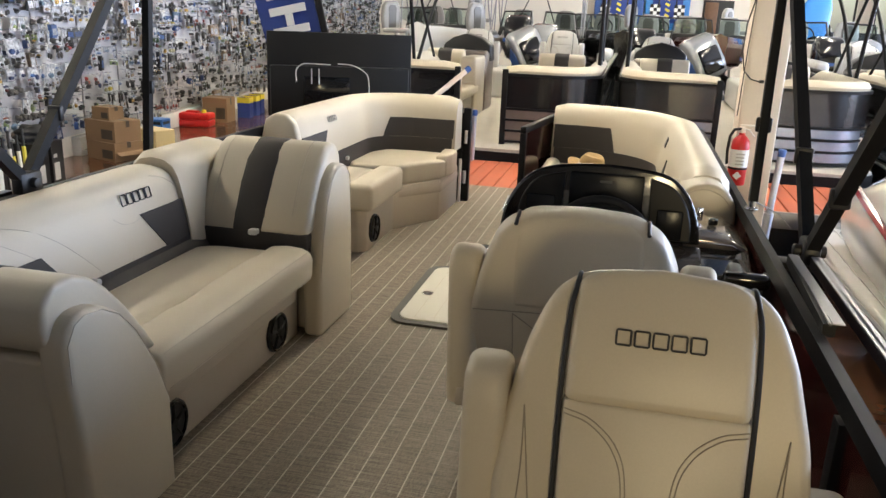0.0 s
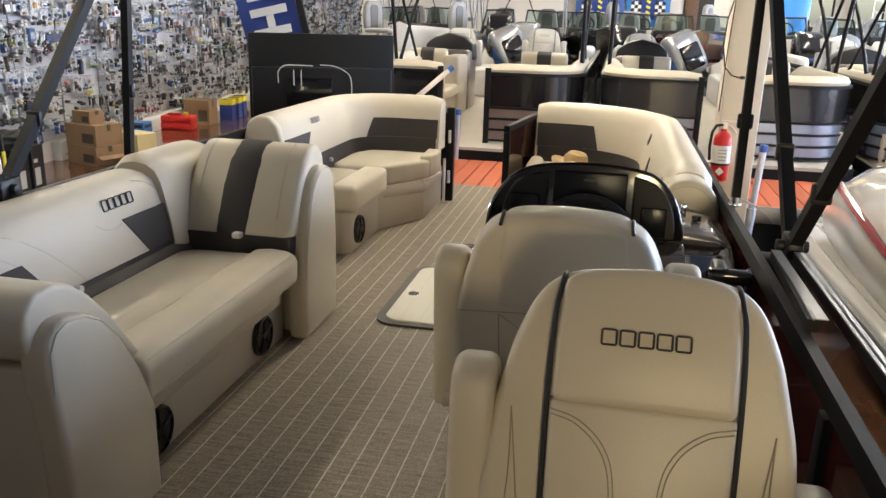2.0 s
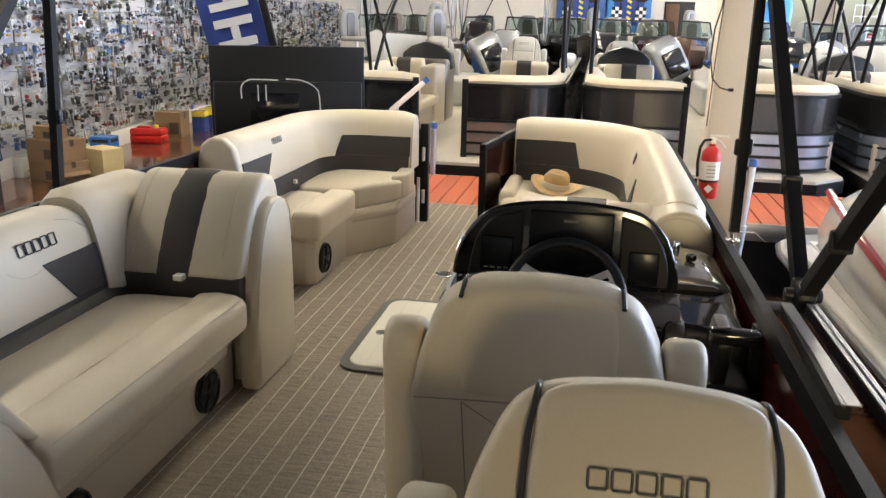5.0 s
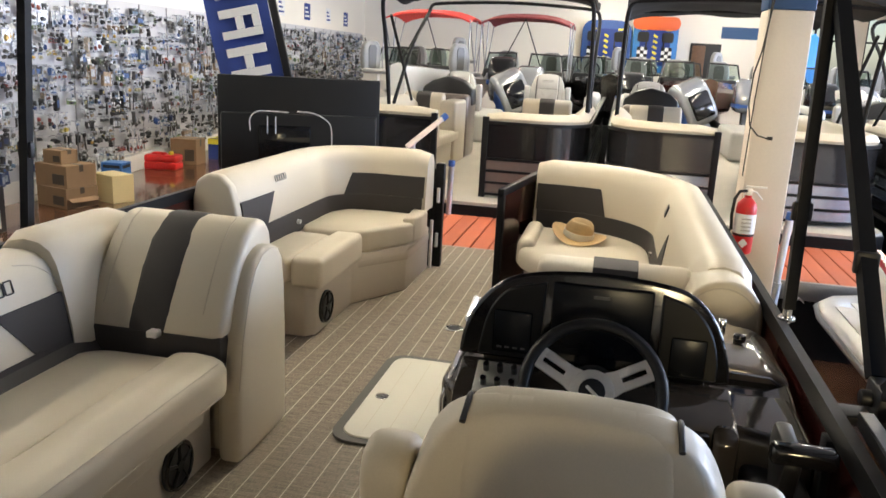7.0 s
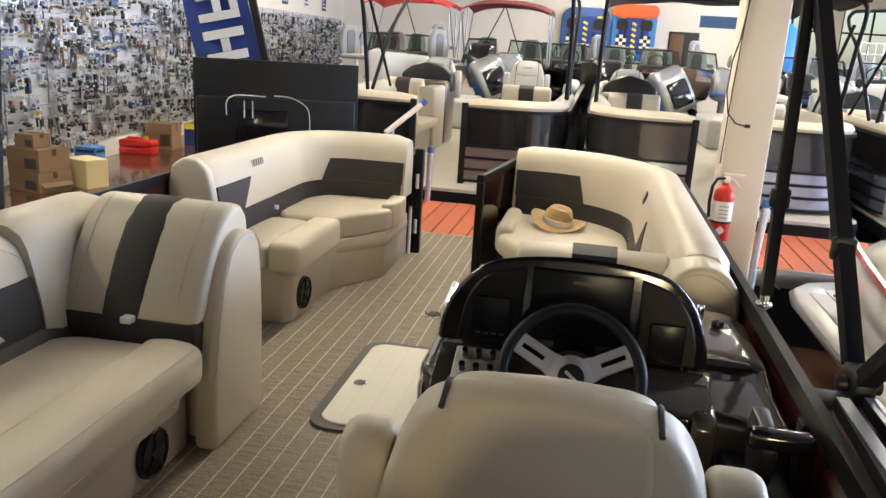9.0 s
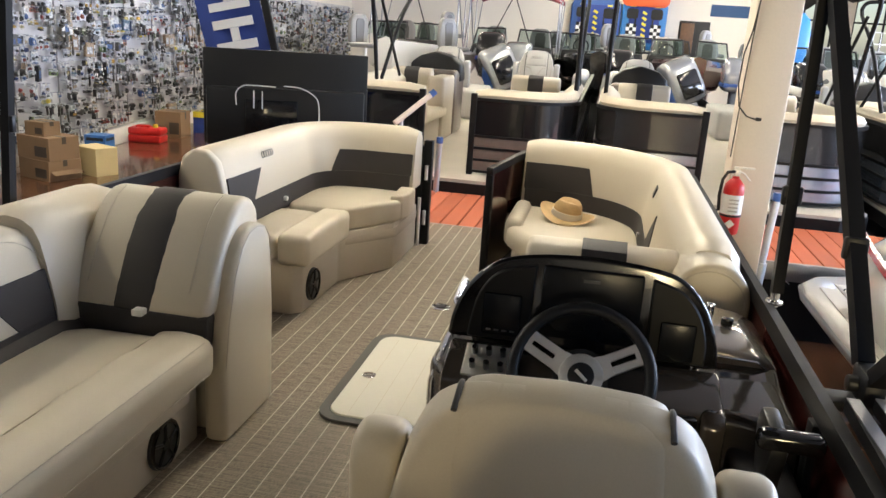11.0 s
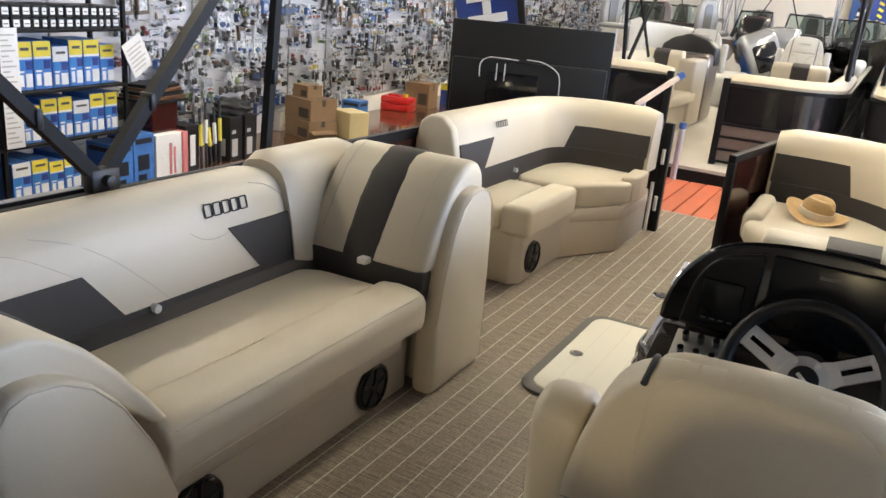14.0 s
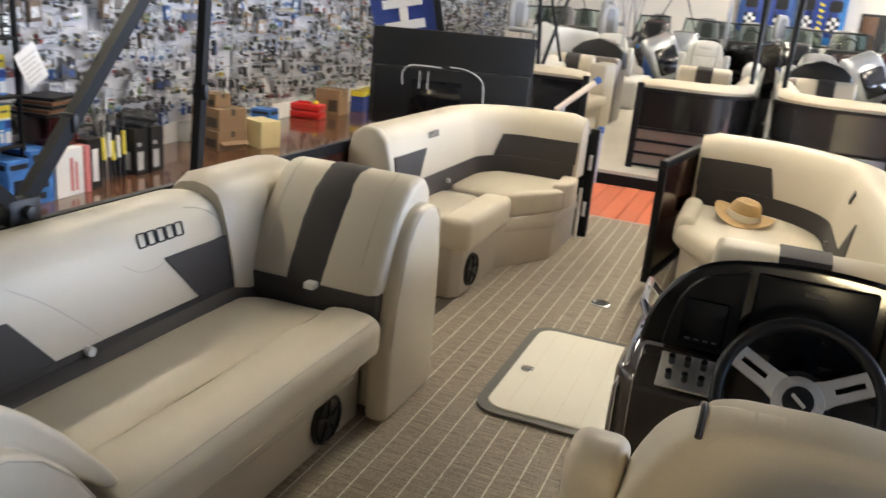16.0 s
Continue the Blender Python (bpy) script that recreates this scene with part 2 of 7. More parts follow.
def prism(bm, pts, lo, hi, axis="z", r=0.0, seg=2, m=None):
    """A polygon drawn in the two other axes, drawn out along axis."""
    put = {"x": lambda a, b, c: (c, a, b), "y": lambda a, b, c: (a, c, b), "z": lambda a, b, c: (a, b, c)}[axis]
    t = bmesh.new()
    low = [t.verts.new(put(a, b, lo)) for a, b in pts]
    top = [t.verts.new(put(a, b, hi)) for a, b in pts]
    t.faces.new(low); t.faces.new(top)
    for k in range(len(pts)):
        t.faces.new((low[k - 1], low[k], top[k], top[k - 1]))
    bmesh.ops.recalc_face_normals(t, faces=t.faces[:])
    if r:
        bmesh.ops.bevel(t, geom=t.edges[:], offset=r, segments=seg, profile=0.5, affect="EDGES", clamp_overlap=True)
    return merge(bm, t, m)


def tube(bm, pts, r, n=8, closed=False, square=False):
    pts = [Vector(p) for p in pts]
    t, rings, up = bmesh.new(), [], None
    n = 4 if square else n
    for k, p in enumerate(pts):
        a = pts[k - 1] if (k or closed) else p
        c = pts[(k + 1) % len(pts)] if (k + 1 < len(pts) or closed) else p
        d = (c - a).normalized()
        if up is None:
            up = Vector((0, 0, 1)) if abs(d.z) < 0.9 else Vector((0, 1, 0))
        side = d.cross(up).normalized(); up = side.cross(d).normalized()
        off = math.pi / 4 if square else 0
        rr = r * math.sqrt(2) if square else r
        rings.append([t.verts.new(p + rr * (math.cos(off + 2 * math.pi * j / n) * side + math.sin(off + 2 * math.pi * j / n) * up)) for j in range(n)])
    for k in range(len(rings) if closed else len(rings) - 1):
        a, c = rings[k], rings[(k + 1) % len(rings)]
        for j in range(n):
            t.faces.new((a[j], a[(j + 1) % n], c[(j + 1) % n], c[j]))
    if not closed:
        t.faces.new(rings[0][::-1]); t.faces.new(rings[-1])
    bmesh.ops.recalc_face_normals(t, faces=t.faces[:])
    return merge(bm, t)


def cyl(bm, c, r, h, axis="z", n=24, r2=None, bev=0.0, m=None):
    t = bmesh.new()
    bmesh.ops.create_cone(t, cap_ends=True, segments=n, radius1=r, radius2=r if r2 is None else r2, depth=h)
    if bev:
        bmesh.ops.bevel(t, geom=[e for e in t.edges if abs(e.verts[0].co.z - e.verts[1].co.z) < 1e-5], offset=bev, segments=2, profile=0.5, affect="EDGES")
    turn = {"z": Matrix(), "x": pose(0, 0, 0, 0, 90, 0), "y": pose(0, 0, 0, 90, 0, 0)}[axis]
    mm = Matrix.Translation(c) @ turn
    return merge(bm, t, m @ mm if m is not None else mm)


def lathe(bm, profile, n=24, m=None):
    t, rings = bmesh.new(), []
    for r, z in profile:
        rings.append([t.verts.new((r * math.cos(2 * math.pi * j / n), r * math.sin(2 * math.pi * j / n), z)) for j in range(n)])
    for a, c in zip(rings, rings[1:]):
        for j in range(n):
            t.faces.new((a[j], a[(j + 1) % n], c[(j + 1) % n], c[j]))
    t.faces.new(rings[0][::-1]); t.faces.new(rings[-1])
    bmesh.ops.recalc_face_normals(t, faces=t.faces[:])
    return merge(bm, t, m)


def arc(cx, cy, r, a0, a1, n=10):
    return [(cx + r * math.cos(radians(a0 + (a1 - a0) * k / n)), cy + r * math.sin(radians(a0 + (a1 - a0) * k / n))) for k in range(n + 1)]


def dense(path, step=0.08):
    out = [path[0]]
    for a, b in zip(path, path[1:]):
        k = max(1, int(math.dist(a, b) / step))
        out += [(a[0] + (b[0] - a[0]) * j / k, a[1] + (b[1] - a[1]) * j / k) for j in range(1, k + 1)]
    return out


def smooth(pts, n=6):
    """Points of a soft curve through the given ones."""
    q = [Vector(p) for p in pts]
    q = [q[0] * 2 - q[1]] + q + [q[-1] * 2 - q[-2]]
    out = []
    for a, b, c, d in zip(q, q[1:], q[2:], q[3:]):
        for k in range(n):
            t = k / n
            out.append(0.5 * (2 * b + (c - a) * t + (2 * a - 5 * b + 4 * c - d) * t * t + (3 * b - a - 3 * c + d) * t ** 3))
    return out + [q[-2]]


def stations(path):
    """Points of a plan line with their inward normals (to the left of the way) and run lengths."""
    out, run = [], 0.0
    for k, p in enumerate(path):
        a, c = path[max(k - 1, 0)], path[min(k + 1, len(path) - 1)]
        d = Vector((c[0] - a[0], c[1] - a[1])).normalized()
        run += math.dist(p, path[k - 1]) if k else 0
        out.append((Vector(p), Vector((-d.y, d.x)), run))
    return out


def sweep(bm, path, profile, round_ends=0.0):
    """A closed profile of (inward, z) drawn along a plan line; the ends may draw in softly."""
    t, rings, st = bmesh.new(), [], stations(path)
    total = st[-1][2]
    cd = sum(p[0] for p in profile) / len(profile); cz = sum(p[1] for p in profile) / len(profile)
    for p, nrm, run in st:
        e = min(run, total - run)
        s = 1.0
        if round_ends and e < round_ends:
            s = 0.86 + 0.14 * math.sqrt(max(0.0, 1 - (1 - e / round_ends) ** 2))
        rings.append([t.verts.new((p.x + nrm.x * (cd + (d - cd) * s), p.y + nrm.y * (cd + (d - cd) * s), cz + (z - cz) * s)) for d, z in profile])
    n = len(profile)
    for a, c in zip(rings, rings[1:]):
        for j in range(n):
            t.faces.new((a[j], a[(j + 1) % n], c[(j + 1) % n], c[j]))
    t.faces.new(rings[0][::-1]); t.faces.new(rings[-1])
    bmesh.ops.recalc_face_normals(t, faces=t.faces[:])
    return merge(bm, t)


def inlay(bm, path, face, z0, z1, start, end, thick=0.005, rows=6, cols=16):
    """A thin panel set proud on the face of a sweep: face(z) is its depth; start(z), end(z) are run lengths."""
    st = stations(path)

    def at(s):
        for a, c in zip(st, st[1:]):
            if s <= c[2] or c is st[-1]:
                f = (s - a[2]) / max(c[2] - a[2], 1e-6)
                return a[0].lerp(c[0], f), a[1].lerp(c[1], f).normalized()
    t, grids = bmesh.new(), []
    for lift in (thick, -0.004):
        g = []
        for i in range(rows + 1):
            z = z0 + (z1 - z0) * i / rows
            row = []
            for j in range(cols + 1):
                p, nrm = at(start(z) + (end(z) - start(z)) * j / cols)
                q = p + nrm * (face(z) + lift)
                row.append(t.verts.new((q.x, q.y, z)))
            g.append(row)
        grids.append(g)
    for g in grids:
        for i in range(rows):
            for j in range(cols):
                t.faces.new((g[i][j], g[i][j + 1], g[i + 1][j + 1], g[i + 1][j]))
    f, b = grids
    loop = [(0, j) for j in range(cols)] + [(i, cols) for i in range(rows)] + [(rows, j) for j in range(cols, 0, -1)] + [(i, 0) for i in range(rows, 0, -1)]
    for k in range(len(loop)):
        (i, j), (i2, j2) = loop[k - 1], loop[k]
        t.faces.new((f[i][j], f[i2][j2], b[i2][j2], b[i][j]))
    bmesh.ops.recalc_face_normals(t, faces=t.faces[:])
    return merge(bm, t)


def pillow(bm, crown=0.012):
    """Gives a cushion's flat top a soft crown."""
    lo = [min(v.co[i] for v in bm.verts) for i in range(3)]
    hi = [max(v.co[i] for v in bm.verts) for i in range(3)]
    for v in bm.verts:
        if v.co.z > (lo[2] + hi[2]) / 2:
            u, w = ((v.co[i] - lo[i]) / (hi[i] - lo[i]) * 2 - 1 for i in (0, 1))
            v.co.z += crown * (1 - u * u) * (1 - w ** 4)
    return bm


def sliced(bm, axis, cuts):
    no = Vector([1.0 if i == axis else 0.0 for i in range(3)])
    for c in cuts:
        bmesh.ops.bisect_plane(bm, geom=bm.verts[:] + bm.edges[:] + bm.faces[:], plane_co=no * c, plane_no=no)
    return bm


def thing(name, at, label, category, group="", kind=""):
    ob = new(name)
    ob.location = at
    ob.empty_display_size = 0.1
    return tagged(ob, label, category, group, kind)


def finish(bm, name, material, sharp=42):
    me = bpy.data.meshes.new(name)
    bm.to_mesh(me)
    bm.free()
    me.materials.append(material)
    me.polygons.foreach_set("use_smooth", [True] * len(me.polygons))
    me.set_sharp_from_angle(angle=radians(sharp))
    return me


def part(name, bm, material, parent, label="", sharp=42):
    """One mesh, drawn in world places, under a thing or a part."""
    ob = new(name, finish(bm, name, material, sharp))
    ob.parent = parent
    if parent.parent is None:
        ob.matrix_parent_inverse = Matrix.Translation(parent.location).inverted()
    return tagged(ob, label)


def solo(name, bm, material, label, category, group="", kind="", sharp=42):
    return tagged(new(name, finish(bm, name, material, sharp)), label, category, group, kind)


def B():
    return bmesh.new()

# ---- hall ----
ground = solo("floor", box(B(), -14, 14, -9, 31, FLOOR_Z - 0.2, FLOOR_Z), CONCRETE, "polished reddish-brown concrete showroom floor", "floor", kind="structure")
WALL_TURN = pose(-5.95, 4.0, FLOOR_Z, 0, 0, 6.8)      # the goods wall: local x out of the wall, local y along it
bm = box(B(), -0.3, 0.0, -14, 28, 0, 4.6)
bm.transform(WALL_TURN)
solo("wall_west", bm, WHITE_WALL, "white painted showroom wall behind the goods", "wall", kind="structure")
bm = B()
for a, c in ((-12, 6.2), (8.2, 8.8), (10.8, 12)):
    box(bm, a, c, 30.0, 30.3, FLOOR_Z, 4.2)
for a, c in ((6.2, 8.2), (8.8, 10.8)):
    box(bm, a, c, 30.0, 30.3, FLOOR_Z, 0.7)
    box(bm, a, c, 30.0, 30.3, 3.3, 4.2)
solo("wall_north", bm, WHITE_WALL, "white painted far wall of the showroom", "wall", kind="structure")
bm = B()
for a, c in ((-12, 1.9), (4.1, 12)):
    box(bm, a, c, -9.3, -9.0, FLOOR_Z, 4.2)
box(bm, 1.9, 4.1, -9.3, -9.0, FLOOR_Z, 0.7)
box(bm, 1.9, 4.1, -9.3, -9.0, 2.3, 4.2)
# Opening added in the unseen rear wall where the chair's fill lamp stands.
w = thing("window_9", (3.0, -9.15, 0.7), "unseen rear window, added around the fill lamp", "window", kind="structure")
part("window_frame", box(B(), 2.97, 3.03, -9.2, -9.1, 0.7, 2.3), MATT_BLACK, w)
# Unseen wall; its dark tan keeps bounced light off the aft seats.
solo("wall_south", bm, surface("tan_rear_wall", (0.26, 0.20, 0.14), 0.7, grain=70, vary=0.05, stain=0.6, bump=0.15), "unseen rear wall, tan to dim bounced light aft", "wall", kind="structure")
bm = B()
WIN_Y = [(-1.2, 3.2), (3.8, 8.2), (8.8, 13.2), (13.8, 18.2), (18.8, 23.2)]
edges = [-9.0] + [v for w in WIN_Y for v in w] + [30.0]
for a, c in zip(edges[::2], edges[1::2]):
    box(bm, 11.0, 11.3, a, c, FLOOR_Z, 4.2)
for a, c in WIN_Y:
    box(bm, 11.0, 11.3, a, c, FLOOR_Z, 0.1)
    box(bm, 11.0, 11.3, a, c, 3.3, 4.2)
solo("wall_east", bm, WHITE_WALL, "white painted wall with tall shop windows", "wall", kind="structure")
for k, (a, c) in enumerate(WIN_Y):
    w = thing("window_%d" % (k + 1), (11.1, (a + c) / 2, 0.1), "tall shop window in a dark frame", "window", kind="structure")
    bm = B()
    for y in (a + 0.03, (a + c) / 2, c - 0.03):
        box(bm, 11.08, 11.16, y - 0.03, y + 0.03, 0.1, 3.3, 0.005)
    for z in (0.13, 2.3, 3.27):
        box(bm, 11.085, 11.155, a, c, z - 0.03, z + 0.03, 0.005)
    part("window_frame", bm, MATT_BLACK, w)
# Closes the hall out of view; mid-grey so that it bounces less light.
solo("ceiling", box(B(), -14, 14, -9.3, 30.3, 4.2, 4.4), CEIL, "unseen showroom ceiling, greyed to limit bounced light", "ceiling", kind="structure")
# assumed strip lights, out of view, spaced to brighten the bow and goods wall
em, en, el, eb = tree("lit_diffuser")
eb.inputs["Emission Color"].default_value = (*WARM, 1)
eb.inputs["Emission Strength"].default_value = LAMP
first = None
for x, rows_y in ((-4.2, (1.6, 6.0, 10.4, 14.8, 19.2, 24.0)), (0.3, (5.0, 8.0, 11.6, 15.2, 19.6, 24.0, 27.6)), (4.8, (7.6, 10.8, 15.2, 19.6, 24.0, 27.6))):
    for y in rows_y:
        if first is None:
            first = thing("ceiling_light", (x, y, 4.2), "long white ceiling strip light, added out of view", "ceiling light", "rows of ceiling lights")
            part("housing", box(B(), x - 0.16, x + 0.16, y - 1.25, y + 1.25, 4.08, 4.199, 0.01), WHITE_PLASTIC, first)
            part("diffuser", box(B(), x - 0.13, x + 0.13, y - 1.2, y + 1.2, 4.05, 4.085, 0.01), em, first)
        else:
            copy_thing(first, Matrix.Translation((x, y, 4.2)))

# column beside the bow
col = thing("column", (1.86, 5.30, FLOOR_Z), "cream painted square column with a blue top band", "column", kind="structure")
bm = box(B(), 1.69, 1.97, 5.14, 5.42, FLOOR_Z, 1.86, 0.012)
part("shaft", bm, COLUMN, col)
part("band", box(B(), 1.685, 1.975, 5.135, 5.425, 1.86, 4.2, 0.012), BLUE_PAINT, col, "dark blue painted upper band")

# dock of orange planks between the two rows of boats
dock = thing("dock", (0.4, 6.35, -0.06), "low dock of orange-red composite planks", "dock", kind="structure")
part("joist_frame", box(B(), -1.1, 6.6, 5.72, 7.0, -0.62, -0.05), BLACK_METAL, dock)
part("edge_trim", box(B(), -1.1, 6.6, 5.685, 5.72, -0.16, -0.02, 0.004), RAIL_TOP, dock, "grey metal edge strip")
x, k = -1.1, 0
plank = finish(box(B(), -0.068, 0.068, -0.64, 0.64, -0.012, 0.012, 0.003, 1), "plank", DOCK)
while x < 6.5:
    ob = new("plank", plank)
    ob.location, ob.parent = (x + 0.073 - 0.4, 6.36 - 6.35, -0.035 + 0.06 + 0.001 * ((k * 7) % 3)), dock
    x += 0.146
    k += 1
def dock_post(x, y, tilt):
    post = thing("dock_post", (x, y, -0.1), "galvanised steel dock pole with a blue cap", "post", "dock poles")
    m = Matrix.Translation((x, y, 0)) @ pose(0, 0, 0, 0, tilt, 0)
    bm = cyl(B(), (0, 0, -0.10), 0.028, 1.14, m=m, n=16)
    part("pole", bm, GALV, post)
    part("cap", cyl(B(), (0, 0, 0.47), 0.032, 0.06, m=m, n=16, bev=0.006), BLUE_PLASTIC, post)
    part("sleeve", cyl(B(), (0, 0, -0.17), 0.04, 0.28, m=m, n=16), GALV, post)
dock_post(-0.67, 6.98, 1)
dock_post(2.10, 5.66, 3)

band = solo("wall_band", box(B(), 4.1, 6.15, 29.985, 29.998, 2.45, 2.85), BLUE_PAINT, "dark blue painted band on the far wall", "wall band", kind="structure")
for k, (a, c) in enumerate(((6.2, 8.2), (8.8, 10.8))):
    w = thing("window_%d" % (k + 6), ((a + c) / 2, 30.1, 0.7), "bright window in the far wall", "window", kind="structure")
    bm = B()
    for xx in (a + 0.03, (a + c) / 2, c - 0.03):
        box(bm, xx - 0.03, xx + 0.03, 30.08, 30.16, 0.7, 3.3, 0.005)
    box(bm, a, c, 30.085, 30.155, 2.5, 2.56)
    part("window_frame", bm, MATT_BLACK, w)
door = thing("door_1", (3.65, 29.95, FLOOR_Z), "brown wooden door standing open in the far wall", "door", kind="structure")
part("door_frame", box(B(), 3.10, 4.15, 29.94, 29.998, FLOOR_Z, 2.25, 0.01), MATT_BLACK, door)
part("door_leaf", box(B(), 3.17, 3.62, 29.90, 29.938, FLOOR_Z + 0.02, 2.17, 0.01), DARK_WOOD, door)
solo("outdoor_ground", box(B(), -60, 90, -60, 120, FLOOR_Z - 0.6, FLOOR_Z - 0.25), surface("pale_gravel", (0.30, 0.28, 0.25), 0.9, grain=5, vary=0.2), "pale gravel ground outside the windows", "ground", kind="structure")

# ---- the pontoon boat ----
PX, SX = -1.27, 1.39            # outer faces of the port and starboard fences
CREAM_GROUP = "seats of the pontoon boat"
deck = thing("pontoon_deck", (0.06, 1.5, -0.08), "boat deck covered in brown woven vinyl with pale stripes", "deck", kind="structure")
part("woven_floor", prism(B(), [(PX, -2.6), (SX, -2.6), (SX, 5.2), (1.15, 5.62), (-1.03, 5.62), (PX, 5.2)], -0.03, 0.0), WOVEN, deck)
part("edge_beam", prism(B(), [(PX - 0.01, -2.62), (SX + 0.01, -2.62), (SX + 0.01, 5.22), (1.16, 5.64), (-1.04, 5.64), (PX - 0.01, 5.22)], -0.16, -0.031), BLACK_METAL, deck)


def pontoon(x):
    p = thing("pontoon_tube", (x, 1.5, FLOOR_Z), "aluminium pontoon tube under the deck", "pontoon", "pontoon tubes")
    part("tube", cyl(B(), (x, 1.3, -0.39), 0.22, 7.6, "y", 28, bev=0.05), RAIL_TOP, p)
    part("bracket", box(B(), x - 0.09, x + 0.09, -2.2, 5.0, -0.25, -0.161, 0.01), RAIL_TOP, p)
    part("cradle", box(B(), x - 0.12, x + 0.12, 0.5, 1.0, FLOOR_Z, -0.56, 0.01), BLACK_METAL, p)


for x in (-0.85, 0.06, 0.97):
    pontoon(x)


def fence(name, pts, label, posts=7):
    """A fence of panels between square rails along a plan line."""
    st = dense(pts, 0.2)
    f = thing(name, (*pts[0], 0.0), label, "boat fence")
    part("panel", sweep(B(), st, [(-0.012, 0.05), (0.004, 0.05), (0.004, 0.70), (-0.012, 0.70)]), MAROON, f, "glossy dark maroon panel")
    for nm, z in (("top_rail", 0.725), ("bottom_rail", 0.03)):
        part(nm, sweep(B(), st, [(-0.016, z - 0.026), (0.012, z - 0.026), (0.012, z + 0.026), (-0.016, z + 0.026)]), BLACK_METAL, f)
    rows = stations(dense(pts, 0.9))
    for p, n, _ in rows:
        q = p + n * 0.0
        part("post", box(B(), q.x - 0.024, q.x + 0.024, q.y - 0.024, q.y + 0.024, 0.0, 0.70, 0.003), BLACK_METAL, f)
    return f


fence("port_fence", [(-0.38, 5.0), (-0.72, 5.0)] + arc(-0.72, 4.46, 0.54, 90, 180) + [(PX + 0.01, 4.3), (PX + 0.01, -2.5)], "black-railed boat fence with maroon panels")
fence("starboard_fence", [(SX - 0.01, -2.5), (SX - 0.01, 4.3)] + arc(0.84, 4.46, 0.54, 0, 90) + [(0.50, 5.0), (0.38, 5.0)], "black-railed boat fence with maroon panels")

# gate posts and the open gate
for x, nm in ((-0.335, "port"), (0.36, "starboard")):
    g = thing("gate_post", (x, 5.0, 0), "black square gate post with steel hinge pins", "gate post", "bow gate posts")
    part("post", box(B(), x - 0.03, x + 0.03, 4.97, 5.03, 0, 0.74, 0.004), BLACK_METAL, g)
    for z in (0.2, 0.52):
        part("hinge_pin", cyl(B(), (x, 4.955, z), 0.012, 0.10, n=10), STEEL, g)
gate = thing("bow_gate", (0.30, 4.9, 0.04), "open black-framed maroon bow gate swung inboard", "gate")
gm = Matrix.Translation((0.345, 4.93, 0)) @ pose(0, 0, 0, 0, 0, -98.5)
part("gate_panel", box(B(), 0.03, 0.80, -0.008, 0.008, 0.09, 0.70, m=gm), MAROON, gate, "glossy dark maroon panel")
for nm, b in (("gate_rail", (0.0, 0.84, 0.70, 0.745)), ("gate_rail", (0.0, 0.84, 0.045, 0.09)), ("gate_stile", (0.0, 0.04, 0.09, 0.70)), ("gate_stile", (0.80, 0.84, 0.09, 0.70))):
    part(nm, box(B(), b[0], b[1], -0.02, 0.02, b[2], b[3], 0.004, m=gm), BLACK_METAL, gate)


def speaker(parent, c, r=0.09, axis="x", sgn=1):
    """Round loudspeaker with a ring, dark cone and spokes, set in a base."""
    s = part("speaker", cyl(B(), c, r, 0.02, axis, 32, bev=0.006), MATT_BLACK, parent, "round black loudspeaker grille")
    x, y, z = c
    part("rim", tube(B(), [(x + sgn * 0.012, y + 0.9 * r * math.cos(a * math.pi / 14), z + 0.9 * r * math.sin(a * math.pi / 14)) for a in range(28)], 0.007, 6, closed=True), GLOSS_BLACK, s)
    for k in range(5):
        a = 2 * math.pi * k / 5 + 0.3
        part("spoke", tube(B(), [(x + sgn * 0.013, y + 0.2 * r * math.cos(a), z + 0.2 * r * math.sin(a)), (x + sgn * 0.013, y + 0.85 * r * math.cos(a), z + 0.85 * r * math.sin(a))], 0.006, 6), BEZEL, s)
    part("hub", cyl(B(), (x + sgn * 0.012, y, z), 0.22 * r, 0.012, axis, 16), BEZEL, s)


def emblem(parent, m, length=0.15, height=0.03, count=5, mat=PIPING):
    """A row of plain rounded frames in place of the maker's name."""
    w = length / count
    for k in range(count):
        x0, x1, h = k * w - length / 2, (k + 0.8) * w - length / 2, height / 2
        ring = [(x0, h * 0.86), (x0 + h * 0.14, h), (x1 - h * 0.14, h), (x1, h * 0.86), (x1, -h * 0.86), (x1 - h * 0.14, -h), (x0 + h * 0.14, -h), (x0, -h * 0.86)]
        part("emblem_mark", tube(B(), [m @ Vector((x, 0.0, z)) for x, z in ring], height * 0.07, 6, closed=True), mat, parent, "dark embroidered mark")


BACK = [(0.0, 0.40), (0.0, 0.70), (0.012, 0.78), (0.05, 0.828), (0.11, 0.842), (0.165, 0.832), (0.205, 0.80), (0.228, 0.745), (0.245, 0.66), (0.262, 0.56), (0.275, 0.47), (0.278, 0.40)]


def back_face(z):
    pts = sorted((p[1], p[0]) for p in BACK[6:])
    for (z0, d0), (z1, d1) in zip(pts, pts[1:]):
        if z <= z1:
            return d0 + (d1 - d0) * (z - z0) / max(z1 - z0, 1e-6)
    return pts[-1][1]


